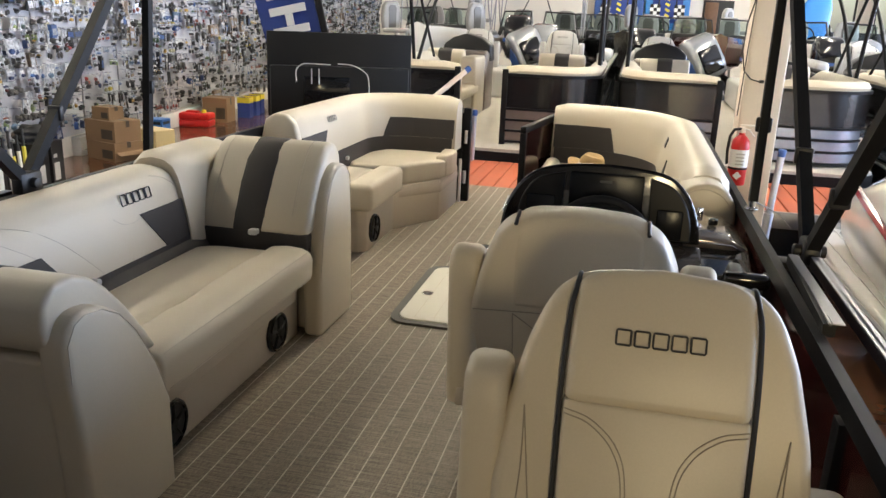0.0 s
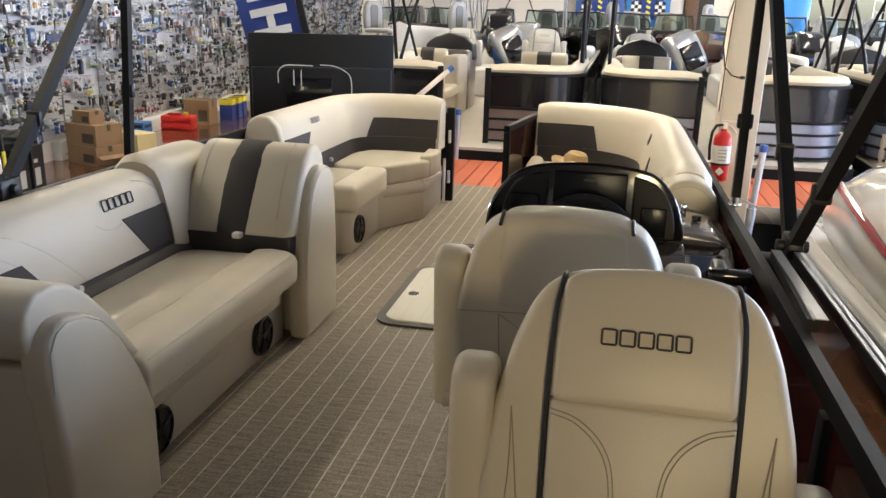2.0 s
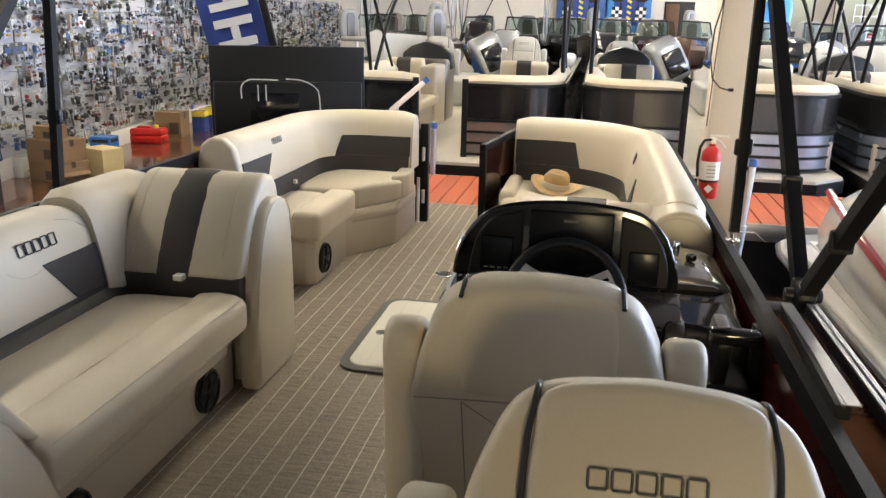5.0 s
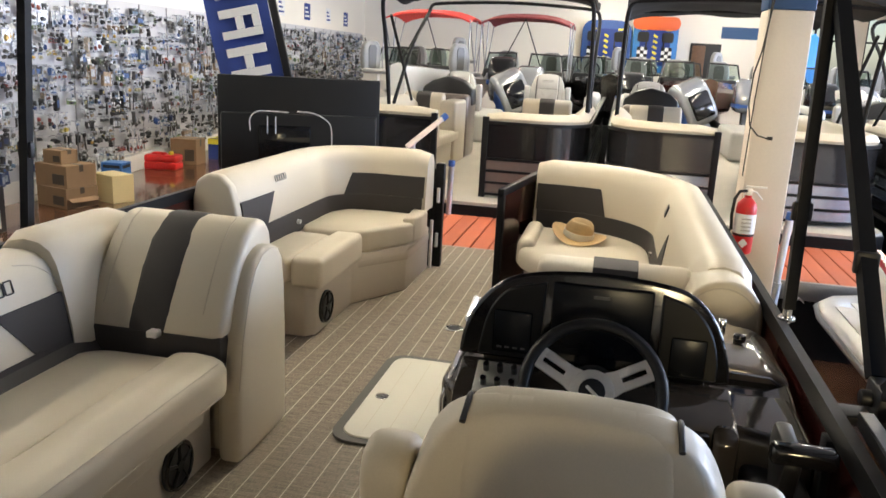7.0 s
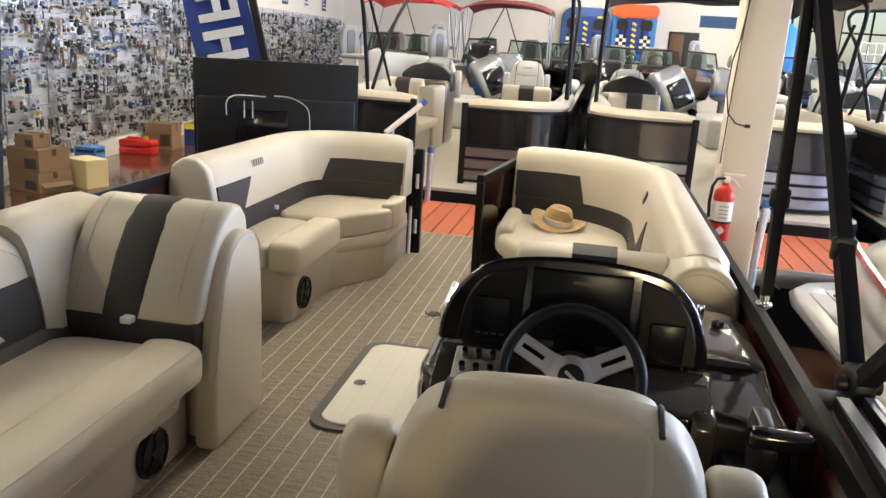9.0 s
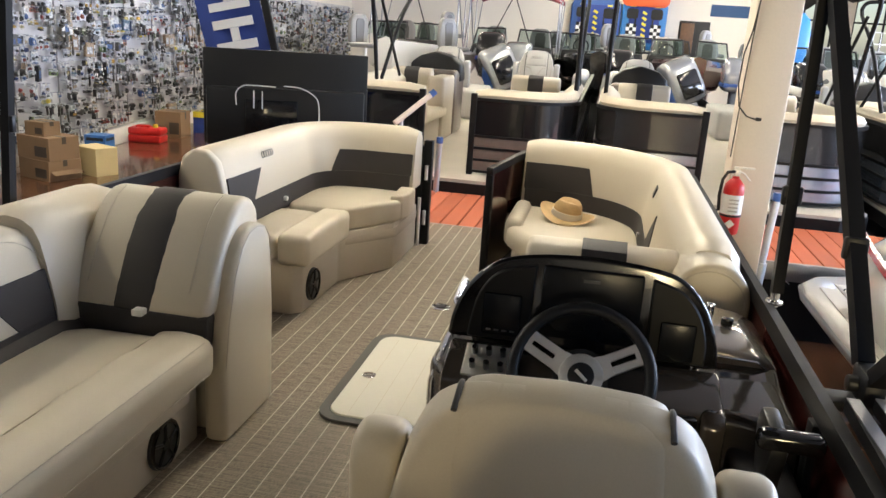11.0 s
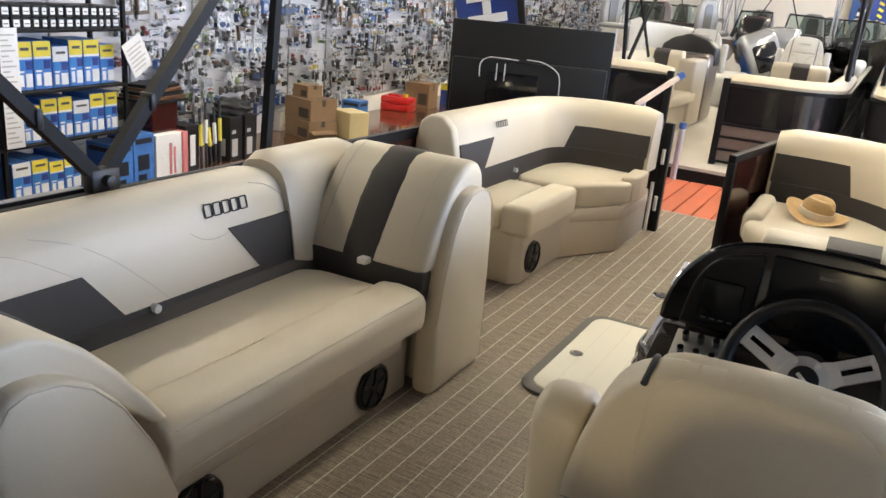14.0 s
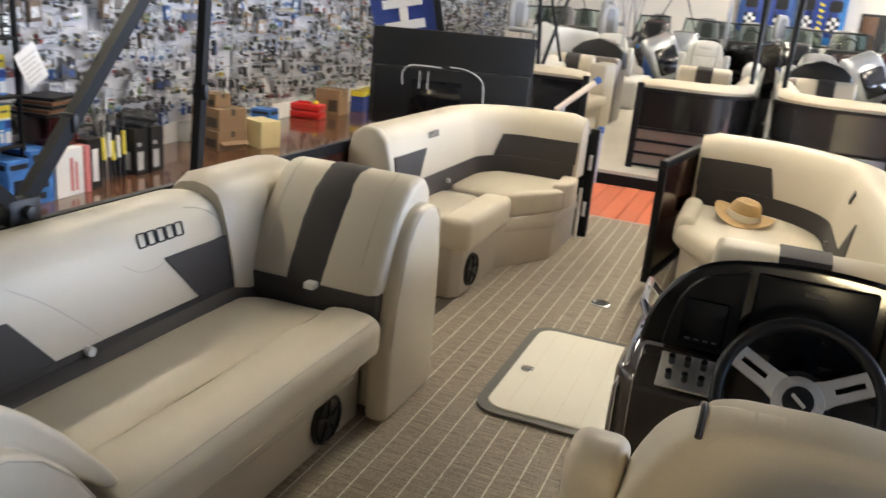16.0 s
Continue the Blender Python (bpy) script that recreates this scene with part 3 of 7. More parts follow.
# bow lounges
bow_port = thing("bow_lounge", (-0.85, 4.2, 0), "curved cream vinyl bow lounge with charcoal panels", "boat seat", CREAM_GROUP)
path = dense([(-0.37, 4.965), (-0.72, 4.965)] + arc(-0.70, 4.42, 0.545, 90, 180, 12) + [(-1.245, 4.3), (-1.245, 3.28)], 0.07)
total = stations(path)[-1][2]
part("backrest", sweep(B(), path, BACK, 0.05), VINYL, bow_port)
part("lower_panel", inlay(B(), path, back_face, 0.405, 0.535, lambda z: 0.02, lambda z: total - 0.02, rows=3, cols=30), CHARCOAL, bow_port, "charcoal vinyl lower band")
part("front_panel", inlay(B(), path, back_face, 0.536, 0.675, lambda z: 0.012, lambda z: 0.70 + 0.9 * (0.675 - z), rows=4, cols=14), CHARCOAL, bow_port, "charcoal vinyl wedge")
part("side_panel", inlay(B(), path, back_face, 0.536, 0.69, lambda z: total - 0.30 + 0.9 * (0.69 - z) - 0.12, lambda z: total - 0.012, rows=4, cols=8), CHARCOAL, bow_port, "charcoal vinyl wedge")
part("end_cap", prism(B(), [(-1.245, 0.05), (-0.985, 0.05), (-0.97, 0.45), (-1.0, 0.66), (-1.03, 0.78), (-1.09, 0.835), (-1.16, 0.84), (-1.22, 0.80), (-1.245, 0.7)], 3.235, 3.30, "y", 0.018, 3), VINYL, bow_port)
base_poly = [(-1.23, 3.31), (-0.66, 3.31), (-0.615, 3.36), (-0.615, 3.92), (-0.385, 4.32), (-0.385, 4.93), (-1.0, 4.93), (-1.23, 4.6)]
part("base", prism(B(), base_poly, 0.0, 0.30, "z", 0.012, 2), VINYL_SHELL, bow_port, "moulded beige seat base")
part("base_lip", prism(B(), [(-0.70, 3.93), (-0.61, 3.93), (-0.372, 4.33), (-0.372, 4.9), (-0.5, 4.9)], 0.20, 0.275, "z", 0.02, 2), VINYL_SHELL, bow_port)
bow_plan = [(-0.66, 3.975), (-0.57, 4.03), (-0.47, 4.17), (-0.38, 4.34), (-0.345, 4.48), (-0.345, 4.66), (-0.37, 4.70), (-0.70, 4.70), (-0.88, 4.65), (-0.97, 4.52), (-0.99, 4.40), (-0.98, 4.05), (-0.93, 3.98)]
part("seat_cushion", pillow(sliced(sliced(prism(B(), bow_plan, 0.297, 0.425, "z", 0.045, 4), 1, (4.15, 4.3, 4.45, 4.6)), 0, (-0.85, -0.7, -0.55, -0.45)), 0.024), VINYL, bow_port)
part("cushion_roll", prism(B(), [(-0.43, 4.36), (-0.36, 4.40), (-0.338, 4.50), (-0.338, 4.67), (-0.36, 4.695), (-0.45, 4.695)], 0.30, 0.462, "z", 0.035, 4), VINYL, bow_port)
part("seat_cushion", pillow(sliced(sliced(box(B(), -0.99, -0.735, 3.28, 3.93, 0.29, 0.418, 0.035, 4), 1, (3.45, 3.6, 3.75)), 0, (-0.9, -0.82)), 0.018), VINYL, bow_port)
part("seat_cushion", pillow(sliced(box(B(), -0.73, -0.555, 3.27, 3.96, 0.275, 0.44, 0.034, 4), 1, (3.45, 3.6, 3.75)), 0.012), VINYL, bow_port)
for px, py, pz in ((-0.955, 3.95, 0.47),):
    part("knob", cyl(B(), (px, py, pz), 0.014, 0.02, "x", 12), WHITE_PLASTIC, bow_port)
speaker(bow_port, (-0.612, 3.49, 0.125))
emblem(bow_port, Matrix.Translation((-1.008, 3.80, 0.755)) @ pose(0, 0, 0, 0, 0, 90) @ pose(0, 0, 0, -15, 0, 0), 0.15, 0.032)
tubes = tube(B(), [(-0.352, 4.86, 0.02), (-0.352, 4.86, 0.36)], 0.012, 10)
part("grab_pin", tubes, STEEL, bow_port)

bow_stb = thing("bow_lounge", (1.0, 3.8, 0), "curved cream vinyl bow lounge beside the helm", "boat seat", CREAM_GROUP)
path = dense([(1.365, 2.42), (1.365, 4.1)] + arc(0.545, 4.145, 0.82, 0, 90, 18) + [(0.36, 4.965)], 0.07)
total = stations(path)[-1][2]
part("backrest", sweep(B(), path, BACK, 0.05), VINYL, bow_stb)
part("lower_panel", inlay(B(), path, back_face, 0.405, 0.535, lambda z: 0.02, lambda z: total - 0.02, rows=3, cols=30), CHARCOAL, bow_stb, "charcoal vinyl lower band")
part("front_panel", inlay(B(), path, back_face, 0.536, 0.70, lambda z: total - 0.52 - 0.5 * (0.70 - z), lambda z: total - 0.012, rows=4, cols=12), CHARCOAL, bow_stb, "charcoal vinyl wedge")
part("side_panel", inlay(B(), path, back_face, 0.536, 0.70, lambda z: 0.93 + 0.6 * (z - 0.536), lambda z: 1.19 - 0.95 * (z - 0.536), rows=4, cols=6), CHARCOAL, bow_stb, "charcoal vinyl wedge")
bp = [(0.385, 4.93), (0.385, 4.1), (0.62, 3.85), (0.62, 2.45), (1.35, 2.45), (1.35, 4.6), (1.12, 4.93)]
part("base", prism(B(), bp, 0.0, 0.30, "z", 0.012, 2), VINYL_SHELL, bow_stb, "moulded beige seat base")
part("seat_cushion", prism(B(), [(0.345, 4.05), (0.345, 4.69), (0.82, 4.69), (1.0, 4.62), (1.08, 4.52), (1.10, 4.40), (1.10, 3.70), (0.56, 3.70)], 0.295, 0.43, "z", 0.05, 4), VINYL, bow_stb)
part("seat_cushion", box(B(), 0.57, 1.10, 2.62, 3.69, 0.29, 0.435, 0.045, 4), VINYL, bow_stb)
part("cushion_roll", box(B(), 0.335, 0.44, 4.05, 4.66, 0.30, 0.47, 0.045, 4), VINYL, bow_stb)
part("aft_backrest", prism(B(), [(2.40, 0.42), (2.38, 0.70), (2.42, 0.765), (2.50, 0.785), (2.57, 0.76), (2.60, 0.66), (2.64, 0.42)], 0.60, 1.15, "x", 0.03, 3), VINYL, bow_stb)
part("centre_stripe", prism(B(), [(2.395, 0.42), (2.374, 0.70), (2.415, 0.770), (2.50, 0.791), (2.575, 0.765), (2.606, 0.66), (2.646, 0.42)], 0.80, 0.96, "x"), CHARCOAL, bow_stb, "charcoal vinyl stripe")
part("arm_bolster", prism(B(), [(1.10, 0.40)] + [(1.24 + 0.13 * math.cos(radians(a)), 0.68 + 0.13 * math.sin(radians(a))) for a in range(180, -1, -15)] + [(1.37, 0.40)], 2.26, 2.60, "y", 0.03, 3), VINYL, bow_stb)
bm = tube(B(), [(1.235 + 0.118 * math.cos(radians(a)), 2.262, 0.665 + 0.118 * math.sin(radians(a))) for a in range(0, 181, 12)], 0.004, 6)
part("piping", bm, VINYL_SHELL, bow_stb)
part("knob", cyl(B(), (1.085, 4.0, 0.47), 0.014, 0.02, "x", 12), CHROME, bow_stb)
part("emblem", box(B(), -0.02, 0.02, -0.002, 0.004, -0.03, 0.03, 0.001, m=Matrix.Translation((1.132, 3.86, 0.745)) @ pose(0, 0, 0, 0, 0, -90) @ pose(0, 0, 0, -15, 20, 0)), PIPING, bow_stb, "small dark embroidered mark")

# long lounge on the port side
lounge = thing("chaise_lounge", (-0.8, 1.2, 0), "long cream vinyl lounge with charcoal panels", "boat seat", CREAM_GROUP)
low = lambda z: 0.40 + (z - 0.40) * 0.86
SIDE = [(d * 1.1, low(z)) for d, z in BACK]
side_face = lambda z: back_face(0.40 + (z - 0.40) / 0.86) * 1.1
path_l = dense([(-1.245, 1.90), (-1.245, 0.46)], 0.08)
part("backrest", sweep(B(), path_l, SIDE, 0.04), VINYL, lounge)
part("lower_panel", inlay(B(), path_l, side_face, 0.405, 0.468, lambda z: 0.02, lambda z: 1.42, rows=3, cols=10), CHARCOAL, lounge, "charcoal vinyl lower band")
part("front_panel", inlay(B(), path_l, side_face, 0.469, 0.628, lambda z: 0.012, lambda z: 0.20 + 0.80 * (z - 0.469), rows=4, cols=8), CHARCOAL, lounge, "charcoal vinyl wedge")
part("rear_panel", inlay(B(), path_l, side_face, 0.469, 0.612, lambda z: 0.785 + 0.80 * (z - 0.469), lambda z: 1.42, rows=4, cols=8), CHARCOAL, lounge, "charcoal vinyl wedge")
emblem(lounge, Matrix.Translation((-0.992, 1.585, 0.70)) @ pose(0, 0, 0, 0, 0, 90) @ pose(0, 0, 0, -15, 0, 0), 0.205, 0.042)
for seam_line in ([(0.985, 0.612), (0.92, 0.655), (0.84, 0.70), (0.74, 0.735)], [(1.285, 0.472), (1.20, 0.555), (1.10, 0.64), (0.99, 0.705), (0.88, 0.74)], [(1.885, 0.63), (1.862, 0.69), (1.80, 0.735), (1.72, 0.755)], [(1.58, 0.615), (1.52, 0.606), (1.46, 0.615), (1.41, 0.645)]):
    part("seam", tube(B(), smooth([(-1.2455 + side_face(z), y, z) for y, z in seam_line]), 0.0016, 5), VINYL_SHELL, lounge)
part("corner_back", sweep(B(), dense([(-1.245, 2.42), (-1.245, 1.88)], 0.06), [(d * 1.2, 0.40 + (z - 0.40) * 0.96) for d, z in BACK], 0.05), VINYL, lounge)
part("base", box(B(), -1.23, -0.495, 0.44, 2.02, 0.0, 0.30, 0.012), VINYL_SHELL, lounge, "moulded beige seat base")
ys = [0.9 + 0.1 * k for k in range(10)]
seat_plan = [(-0.604, 0.76), (-0.604, 1.925), (-0.81, 1.918)] + arc(-0.80, 1.80, 0.118, 90, 180, 5) + [(-0.918, 0.76)]
part("seat_cushion", pillow(sliced(sliced(prism(B(), seat_plan, 0.29, 0.418, "z", 0.024, 4), 1, ys), 0, (-0.84, -0.78, -0.70))), VINYL, lounge)
part("lower_bolster", prism(B(), [(-1.0, 0.36), (-1.0, 0.468), (-0.968, 0.472), (-0.905, 0.425), (-0.87, 0.36)], 0.80, 1.97, "y", 0.012, 2), CHARCOAL, lounge, "charcoal vinyl lower bolster")
roll = [(-0.603, 0.29), (-0.603, 0.408), (-0.592, 0.430), (-0.567, 0.444), (-0.50, 0.452), (-0.43, 0.446), (-0.398, 0.432), (-0.382, 0.406), (-0.384, 0.33), (-0.392, 0.305), (-0.43, 0.288), (-0.47, 0.272)]
roll_bm = sliced(prism(B(), roll, 0.77, 1.935, "y", 0.016, 3), 1, ys)
for v in roll_bm.verts:
    if v.co.z > 0.38:
        v.co.z += 0.004 * math.sin(9.0 * v.co.y) + 0.003 * math.sin(23.0 * v.co.y + 1)
part("seat_roll", roll_bm, VINYL, lounge)
for px, pz in ((-0.399, 0.4335), (-0.386, 0.318)):
    part("seam", tube(B(), [(px, y, pz) for y in (0.80, 1.3, 1.90)], 0.0016, 5), VINYL_SHELL, lounge)
part("base_lip", box(B(), -0.50, -0.452, 0.79, 1.90, 0.205, 0.275, 0.016, 3), VINYL_SHELL, lounge)
for y in (1.22,):
    part("knob", cyl(B(), (-0.935, y, 0.46), 0.014, 0.03, "x", 12), WHITE_PLASTIC, lounge)
speaker(lounge, (-0.492, 1.775, 0.106), 0.088)
speaker(lounge, (-0.492, 0.95, 0.10), 0.088)


def end_back(y0, s, tall=1.0):
    """Leaning end backrest with a charcoal stripe, and the moulded cap at its aisle end. s: +1 faces aft."""
    prof = [(-0.04, 0.475), (0.005, 0.56), (0.075, 0.68), (0.145, 0.775), (0.205, 0.83), (0.265, 0.856), (0.335, 0.85), (0.385, 0.80), (0.40, 0.70), (0.38, 0.475)]
    if tall < 1.0:
        prof = prof[:-2] + [(0.40, 0.72), (0.385, 0.655), (0.34, 0.635), (0.10, 0.60), (0.0, 0.475)]
    cy, cz = 0.2, 0.66
    low_z = lambda z: z if z < 0.3 else 0.3 + (z - 0.3) * tall
    lean = lambda z, k: k * max(0.0, low_z(z) - 0.3) if tall < 1.0 else 0.0
    put = lambda rows, g=0.0: [(y0 + s * (a + lean(b, 0.12) + (g if a > cy else -g)), low_z(b) + (g if b > cz else 0.0)) for a, b in rows]
    part("end_backrest", prism(B(), put(prof), -0.962, -0.425, "x", 0.032, 4), VINYL, lounge)
    part("stripe", prism(B(), put(prof, 0.004), -0.800, -0.625, "x", 0.03, 3), CHARCOAL, lounge, "charcoal vinyl stripe")
    low = [(y0 + s * a, b) for a, b in ((-0.035, 0.30), (-0.035, 0.49), (0.03, 0.50), (0.10, 0.30))]
    if tall == 1.0:
        part("lower_panel", prism(B(), low, -0.975, -0.43, "x", 0.008, 1), CHARCOAL, lounge, "charcoal vinyl lower band")
    cap = [(0.0, 0.0), (0.0, 0.30), (0.03, 0.47), (0.085, 0.63), (0.14, 0.715), (0.20, 0.757), (0.27, 0.768), (0.34, 0.752), (0.385, 0.70), (0.408, 0.58), (0.42, 0.40), (0.42, 0.0)]
    if tall < 1.0:
        cap = [(a if a < 0.3 else a * 0.92, b) for a, b in cap]
    part("end_cap", prism(B(), [(y0 + s * (a + lean(b, 0.22)), low_z(b)) for a, b in cap], -0.465, -0.375, "x", 0.028, 4), VINYL, lounge)
    part("back_box", box(B(), -1.23, -0.45, *sorted((y0 + s * 0.08, y0 + s * (0.40 if tall == 1.0 else 0.395))), 0.0, 0.50 if tall == 1.0 else 0.575, 0.02, 3), VINYL_SHELL if tall == 1.0 else VINYL, lounge)
    rim = [(y0 + s * (a + lean(b, 0.22)), low_z(b)) for a, b in cap[1:10]]
    part("seam", tube(B(), [(-0.376, yy * 0.97 + 0.03 * (y0 + s * 0.2), zz - 0.012) for yy, zz in rim], 0.0016, 5), VINYL_SHELL, lounge)
    if tall < 1.0:
        return
    part("latch", box(B(), -0.69, -0.65, *sorted((y0 - s * 0.07, y0 - s * 0.03)), 0.478, 0.503, 0.006), WHITE_PLASTIC, lounge, "small white latch")
    for x in (-0.90, -0.51):
        rows = put(prof[1:6], 0.001)
        part("seam", tube(B(), [(x, yy, zz) for yy, zz in rows], 0.002, 5), VINYL_SHELL, lounge)


end_back(2.0, 1)
end_back(0.79, -1, 0.87)

# deck hatch
hatch = thing("deck_hatch", (0.1, 2.75, 0), "white deck hatch with grey rim set in the floor", "hatch")


def rounded(x0, x1, y0, y1, r):
    return arc(x1 - r, y1 - r, r, 0, 90, 6) + arc(x0 + r, y1 - r, r, 90, 180, 6) + arc(x0 + r, y0 + r, r, 180, 270, 6) + arc(x1 - r, y0 + r, r, 270, 360, 6)


part("rim", prism(B(), rounded(-0.155, 0.50, 2.28, 3.22, 0.10), 0.0, 0.012, "z"), GREY_TRIM, hatch)
part("lid", prism(B(), rounded(-0.115, 0.46, 2.32, 3.18, 0.075), 0.004, 0.018, "z", 0.004, 1), HATCH, hatch)
for k in range(5):
    part("groove", box(B(), -0.03 + 0.095 * k, -0.0284 + 0.095 * k, 2.36, 3.14, 0.0178, 0.0183), VINYL, hatch, "fine plank groove")
part("latch_plate", cyl(B(), (-0.05, 2.70, 0.019), 0.03, 0.008, n=20, bev=0.002), CHROME, hatch)
part("latch_ring", box(B(), -0.075, -0.02, 2.692, 2.708, 0.02, 0.028, 0.003), CHROME, hatch)
cleat = thing("table_socket", (0.06, 3.72, 0), "chrome oval table socket in the floor", "socket")
part("plate", cyl(B(), (0.06, 3.72, 0.003), 0.055, 0.008, n=24, bev=0.003), CHROME, cleat)
part("hole", cyl(B(), (0.06, 3.72, 0.008), 0.03, 0.003, n=20), MATT_BLACK, cleat)


# captain's chairs
def chair(loc, turn, label, marked, lift=0.0, skin=VINYL, shell=VINYL_SHELL, group="captain's chairs", lowered=0, arm_up=0.0):
    c = thing("captains_chair", (0, 0, 0), label, "chair", group)
    lean = pose(0, -0.24, 0.46, 16, 0, 0)
    thin = lambda v: 1 - 0.55 * min(1.0, max(0.0, (v - 0.40) / 0.19)) ** 2
    at = lambda x, y, z: lean @ Vector((x, y * thin(z), z))

    def shaped(bm):
        for v in bm.verts:
            v.co.y *= thin(v.co.z)
        bm.transform(lean)
        return bm
    half = [(0.20, -0.04), (0.262, 0.05), (0.275, 0.18), (0.262, 0.32), (0.232, 0.45), (0.202, 0.525), (0.172, 0.563), (0.13, 0.582), (0.06, 0.590)]
    out = [(-x, z) for x, z in half] + [(x, z) for x, z in half[::-1]]
    shell_bm = prism(B(), out, -0.075, 0.045, "y", 0.036, 4)
    cut = [0.06 * k for k in range(1, 10)]
    for z in cut:
        bmesh.ops.bisect_plane(shell_bm, geom=shell_bm.verts[:] + shell_bm.edges[:] + shell_bm.faces[:], plane_co=(0, 0, z), plane_no=(0, 0, 1))
    part("backrest", shaped(shell_bm), skin, c)
    head_bm = prism(B(), [(-0.158, 0.350), (-0.156, 0.49), (-0.150, 0.566), (-0.11, 0.585), (0, 0.594), (0.11, 0.585), (0.150, 0.566), (0.156, 0.49), (0.158, 0.350)], -0.079, 0.077, "y", 0.020, 4)
    for z in (0.42, 0.46, 0.50, 0.53):
        bmesh.ops.bisect_plane(head_bm, geom=head_bm.verts[:] + head_bm.edges[:] + head_bm.faces[:], plane_co=(0, 0, z), plane_no=(0, 0, 1))
    part("headrest", shaped(head_bm), skin, c)
    part("lumbar_pad", prism(B(), [(-0.152, 0.02), (-0.158, 0.356), (0.158, 0.356), (0.152, 0.02)], 0.0, 0.0715, "y", 0.010, 3, m=lean), skin, c)
    for s in (-1, 1):
        line = [at(s * 0.158, 0.058, 0.0), at(s * 0.163, 0.062, 0.346), at(s * 0.160, 0.066, 0.50), at(s * 0.154, 0.060, 0.548), at(s * 0.151, 0.022, 0.573), at(s * 0.151, -0.045, 0.573), at(s * 0.152, -0.074, 0.569)]
        part("piping", tube(B(), smooth(line, 5), 0.0048, 8), PIPING, c, "black piping cord")
        seam = [at(s * 0.155, 0.0725, 0.340), at(s * 0.105, 0.0725, 0.325), at(s * 0.058, 0.0725, 0.282), at(s * 0.037, 0.0725, 0.21), at(s * 0.034, 0.0725, 0.04)]
        part("seam", tube(B(), smooth(seam), 0.0013, 5), STITCH, c)
        seam = [at(s * 0.153, 0.0725, 0.331), at(s * 0.108, 0.0725, 0.317), at(s * 0.065, 0.0725, 0.276), at(s * 0.044, 0.0725, 0.207), at(s * 0.041, 0.0725, 0.04)]
        part("seam", tube(B(), smooth(seam), 0.0013, 5), STITCH, c)
        part("seam", tube(B(), smooth([at(s * 0.225, 0.047, 0.33), at(s * 0.222, 0.047, 0.20), at(s * 0.235, 0.047, 0.02)]), 0.0013, 5), STITCH, c)
        part("seam", tube(B(), smooth([at(s * 0.225, 0.047, 0.33), at(s * 0.195, 0.047, 0.10)]), 0.0013, 5), STITCH, c)
        shape = [(-0.37, 0.47), (-0.40, 0.81), (-0.385, 0.85), (-0.335, 0.862), (-0.285, 0.845), (-0.27, 0.79), (-0.25, 0.47)]
        if s == lowered:
            shape = [(-0.36, 0.60), (-0.36, 0.66), (-0.33, 0.69), (0.02, 0.67), (0.05, 0.63), (0.02, 0.60)]
        arm = prism(B(), [(a, b + (arm_up if b > 0.5 else 0)) for a, b in shape], s * (0.298 - 0.4 * arm_up) - 0.041, s * (0.298 - 0.4 * arm_up) + 0.041, "x", 0.028, 4)
        a = part("armrest", arm, skin, c, "padded armrest folded upright" if s != lowered else "padded armrest folded down")
        part("arm_pivot", cyl(B(), (s * 0.262, -0.36, 0.50), 0.03, 0.05, "x", 14), shell, a)
    part("seam", tube(B(), smooth([at(-0.250, -0.076, 0.335), at(-0.06, -0.077, 0.345), at(0.06, -0.077, 0.345), at(0.250, -0.076, 0.335)]), 0.0013, 5), STITCH, c)
    for s in (-1, 1):
        part("seam", tube(B(), smooth([at(s * 0.15, -0.077, 0.335), at(s * 0.145, -0.077, 0.02)]), 0.0013, 5), STITCH, c)
        part("seam", tube(B(), smooth([at(s * 0.15, -0.077, 0.335), at(0, -0.077, 0.22)]), 0.0013, 5), STITCH, c)
    part("seat", prism(B(), [(-0.21, -0.26), (0.21, -0.26), (0.235, 0.10), (0.21, 0.19), (0.12, 0.22), (-0.12, 0.22), (-0.21, 0.19), (-0.235, 0.10)], 0.36, 0.50, "z", 0.05, 4), skin, c)
    part("seat_shell", box(B(), -0.22, 0.22, -0.27, 0.16, 0.30, 0.37, 0.03, 3), shell, c)
    part("pedestal", lathe(B(), [(0.17, -lift), (0.17, 0.012 - lift), (0.10, 0.03 - lift), (0.045, 0.05 - lift), (0.04, 0.30), (0.10, 0.31)], 24), STEEL, c)
    if marked:
        emblem(c, lean @ Matrix.Translation((0, 0.079 * thin(0.47) + 0.001, 0.474)) @ pose(0, 0, 0, 8, 0, 0) @ pose(0, 0, 0, 0, 0, 180), 0.155, 0.026)
    c.matrix_basis = pose(loc[0], loc[1], loc[2] + lift, 0, 0, turn)
    return c


chair((0.986, -0.157, 0), 180, "cream vinyl captain's chair turned to face aft", True, -0.008, lowered=-1)
chair((0.812, 1.065, 0), 0, "cream vinyl captain's chair facing the helm", False, -0.012, arm_up=0.048)

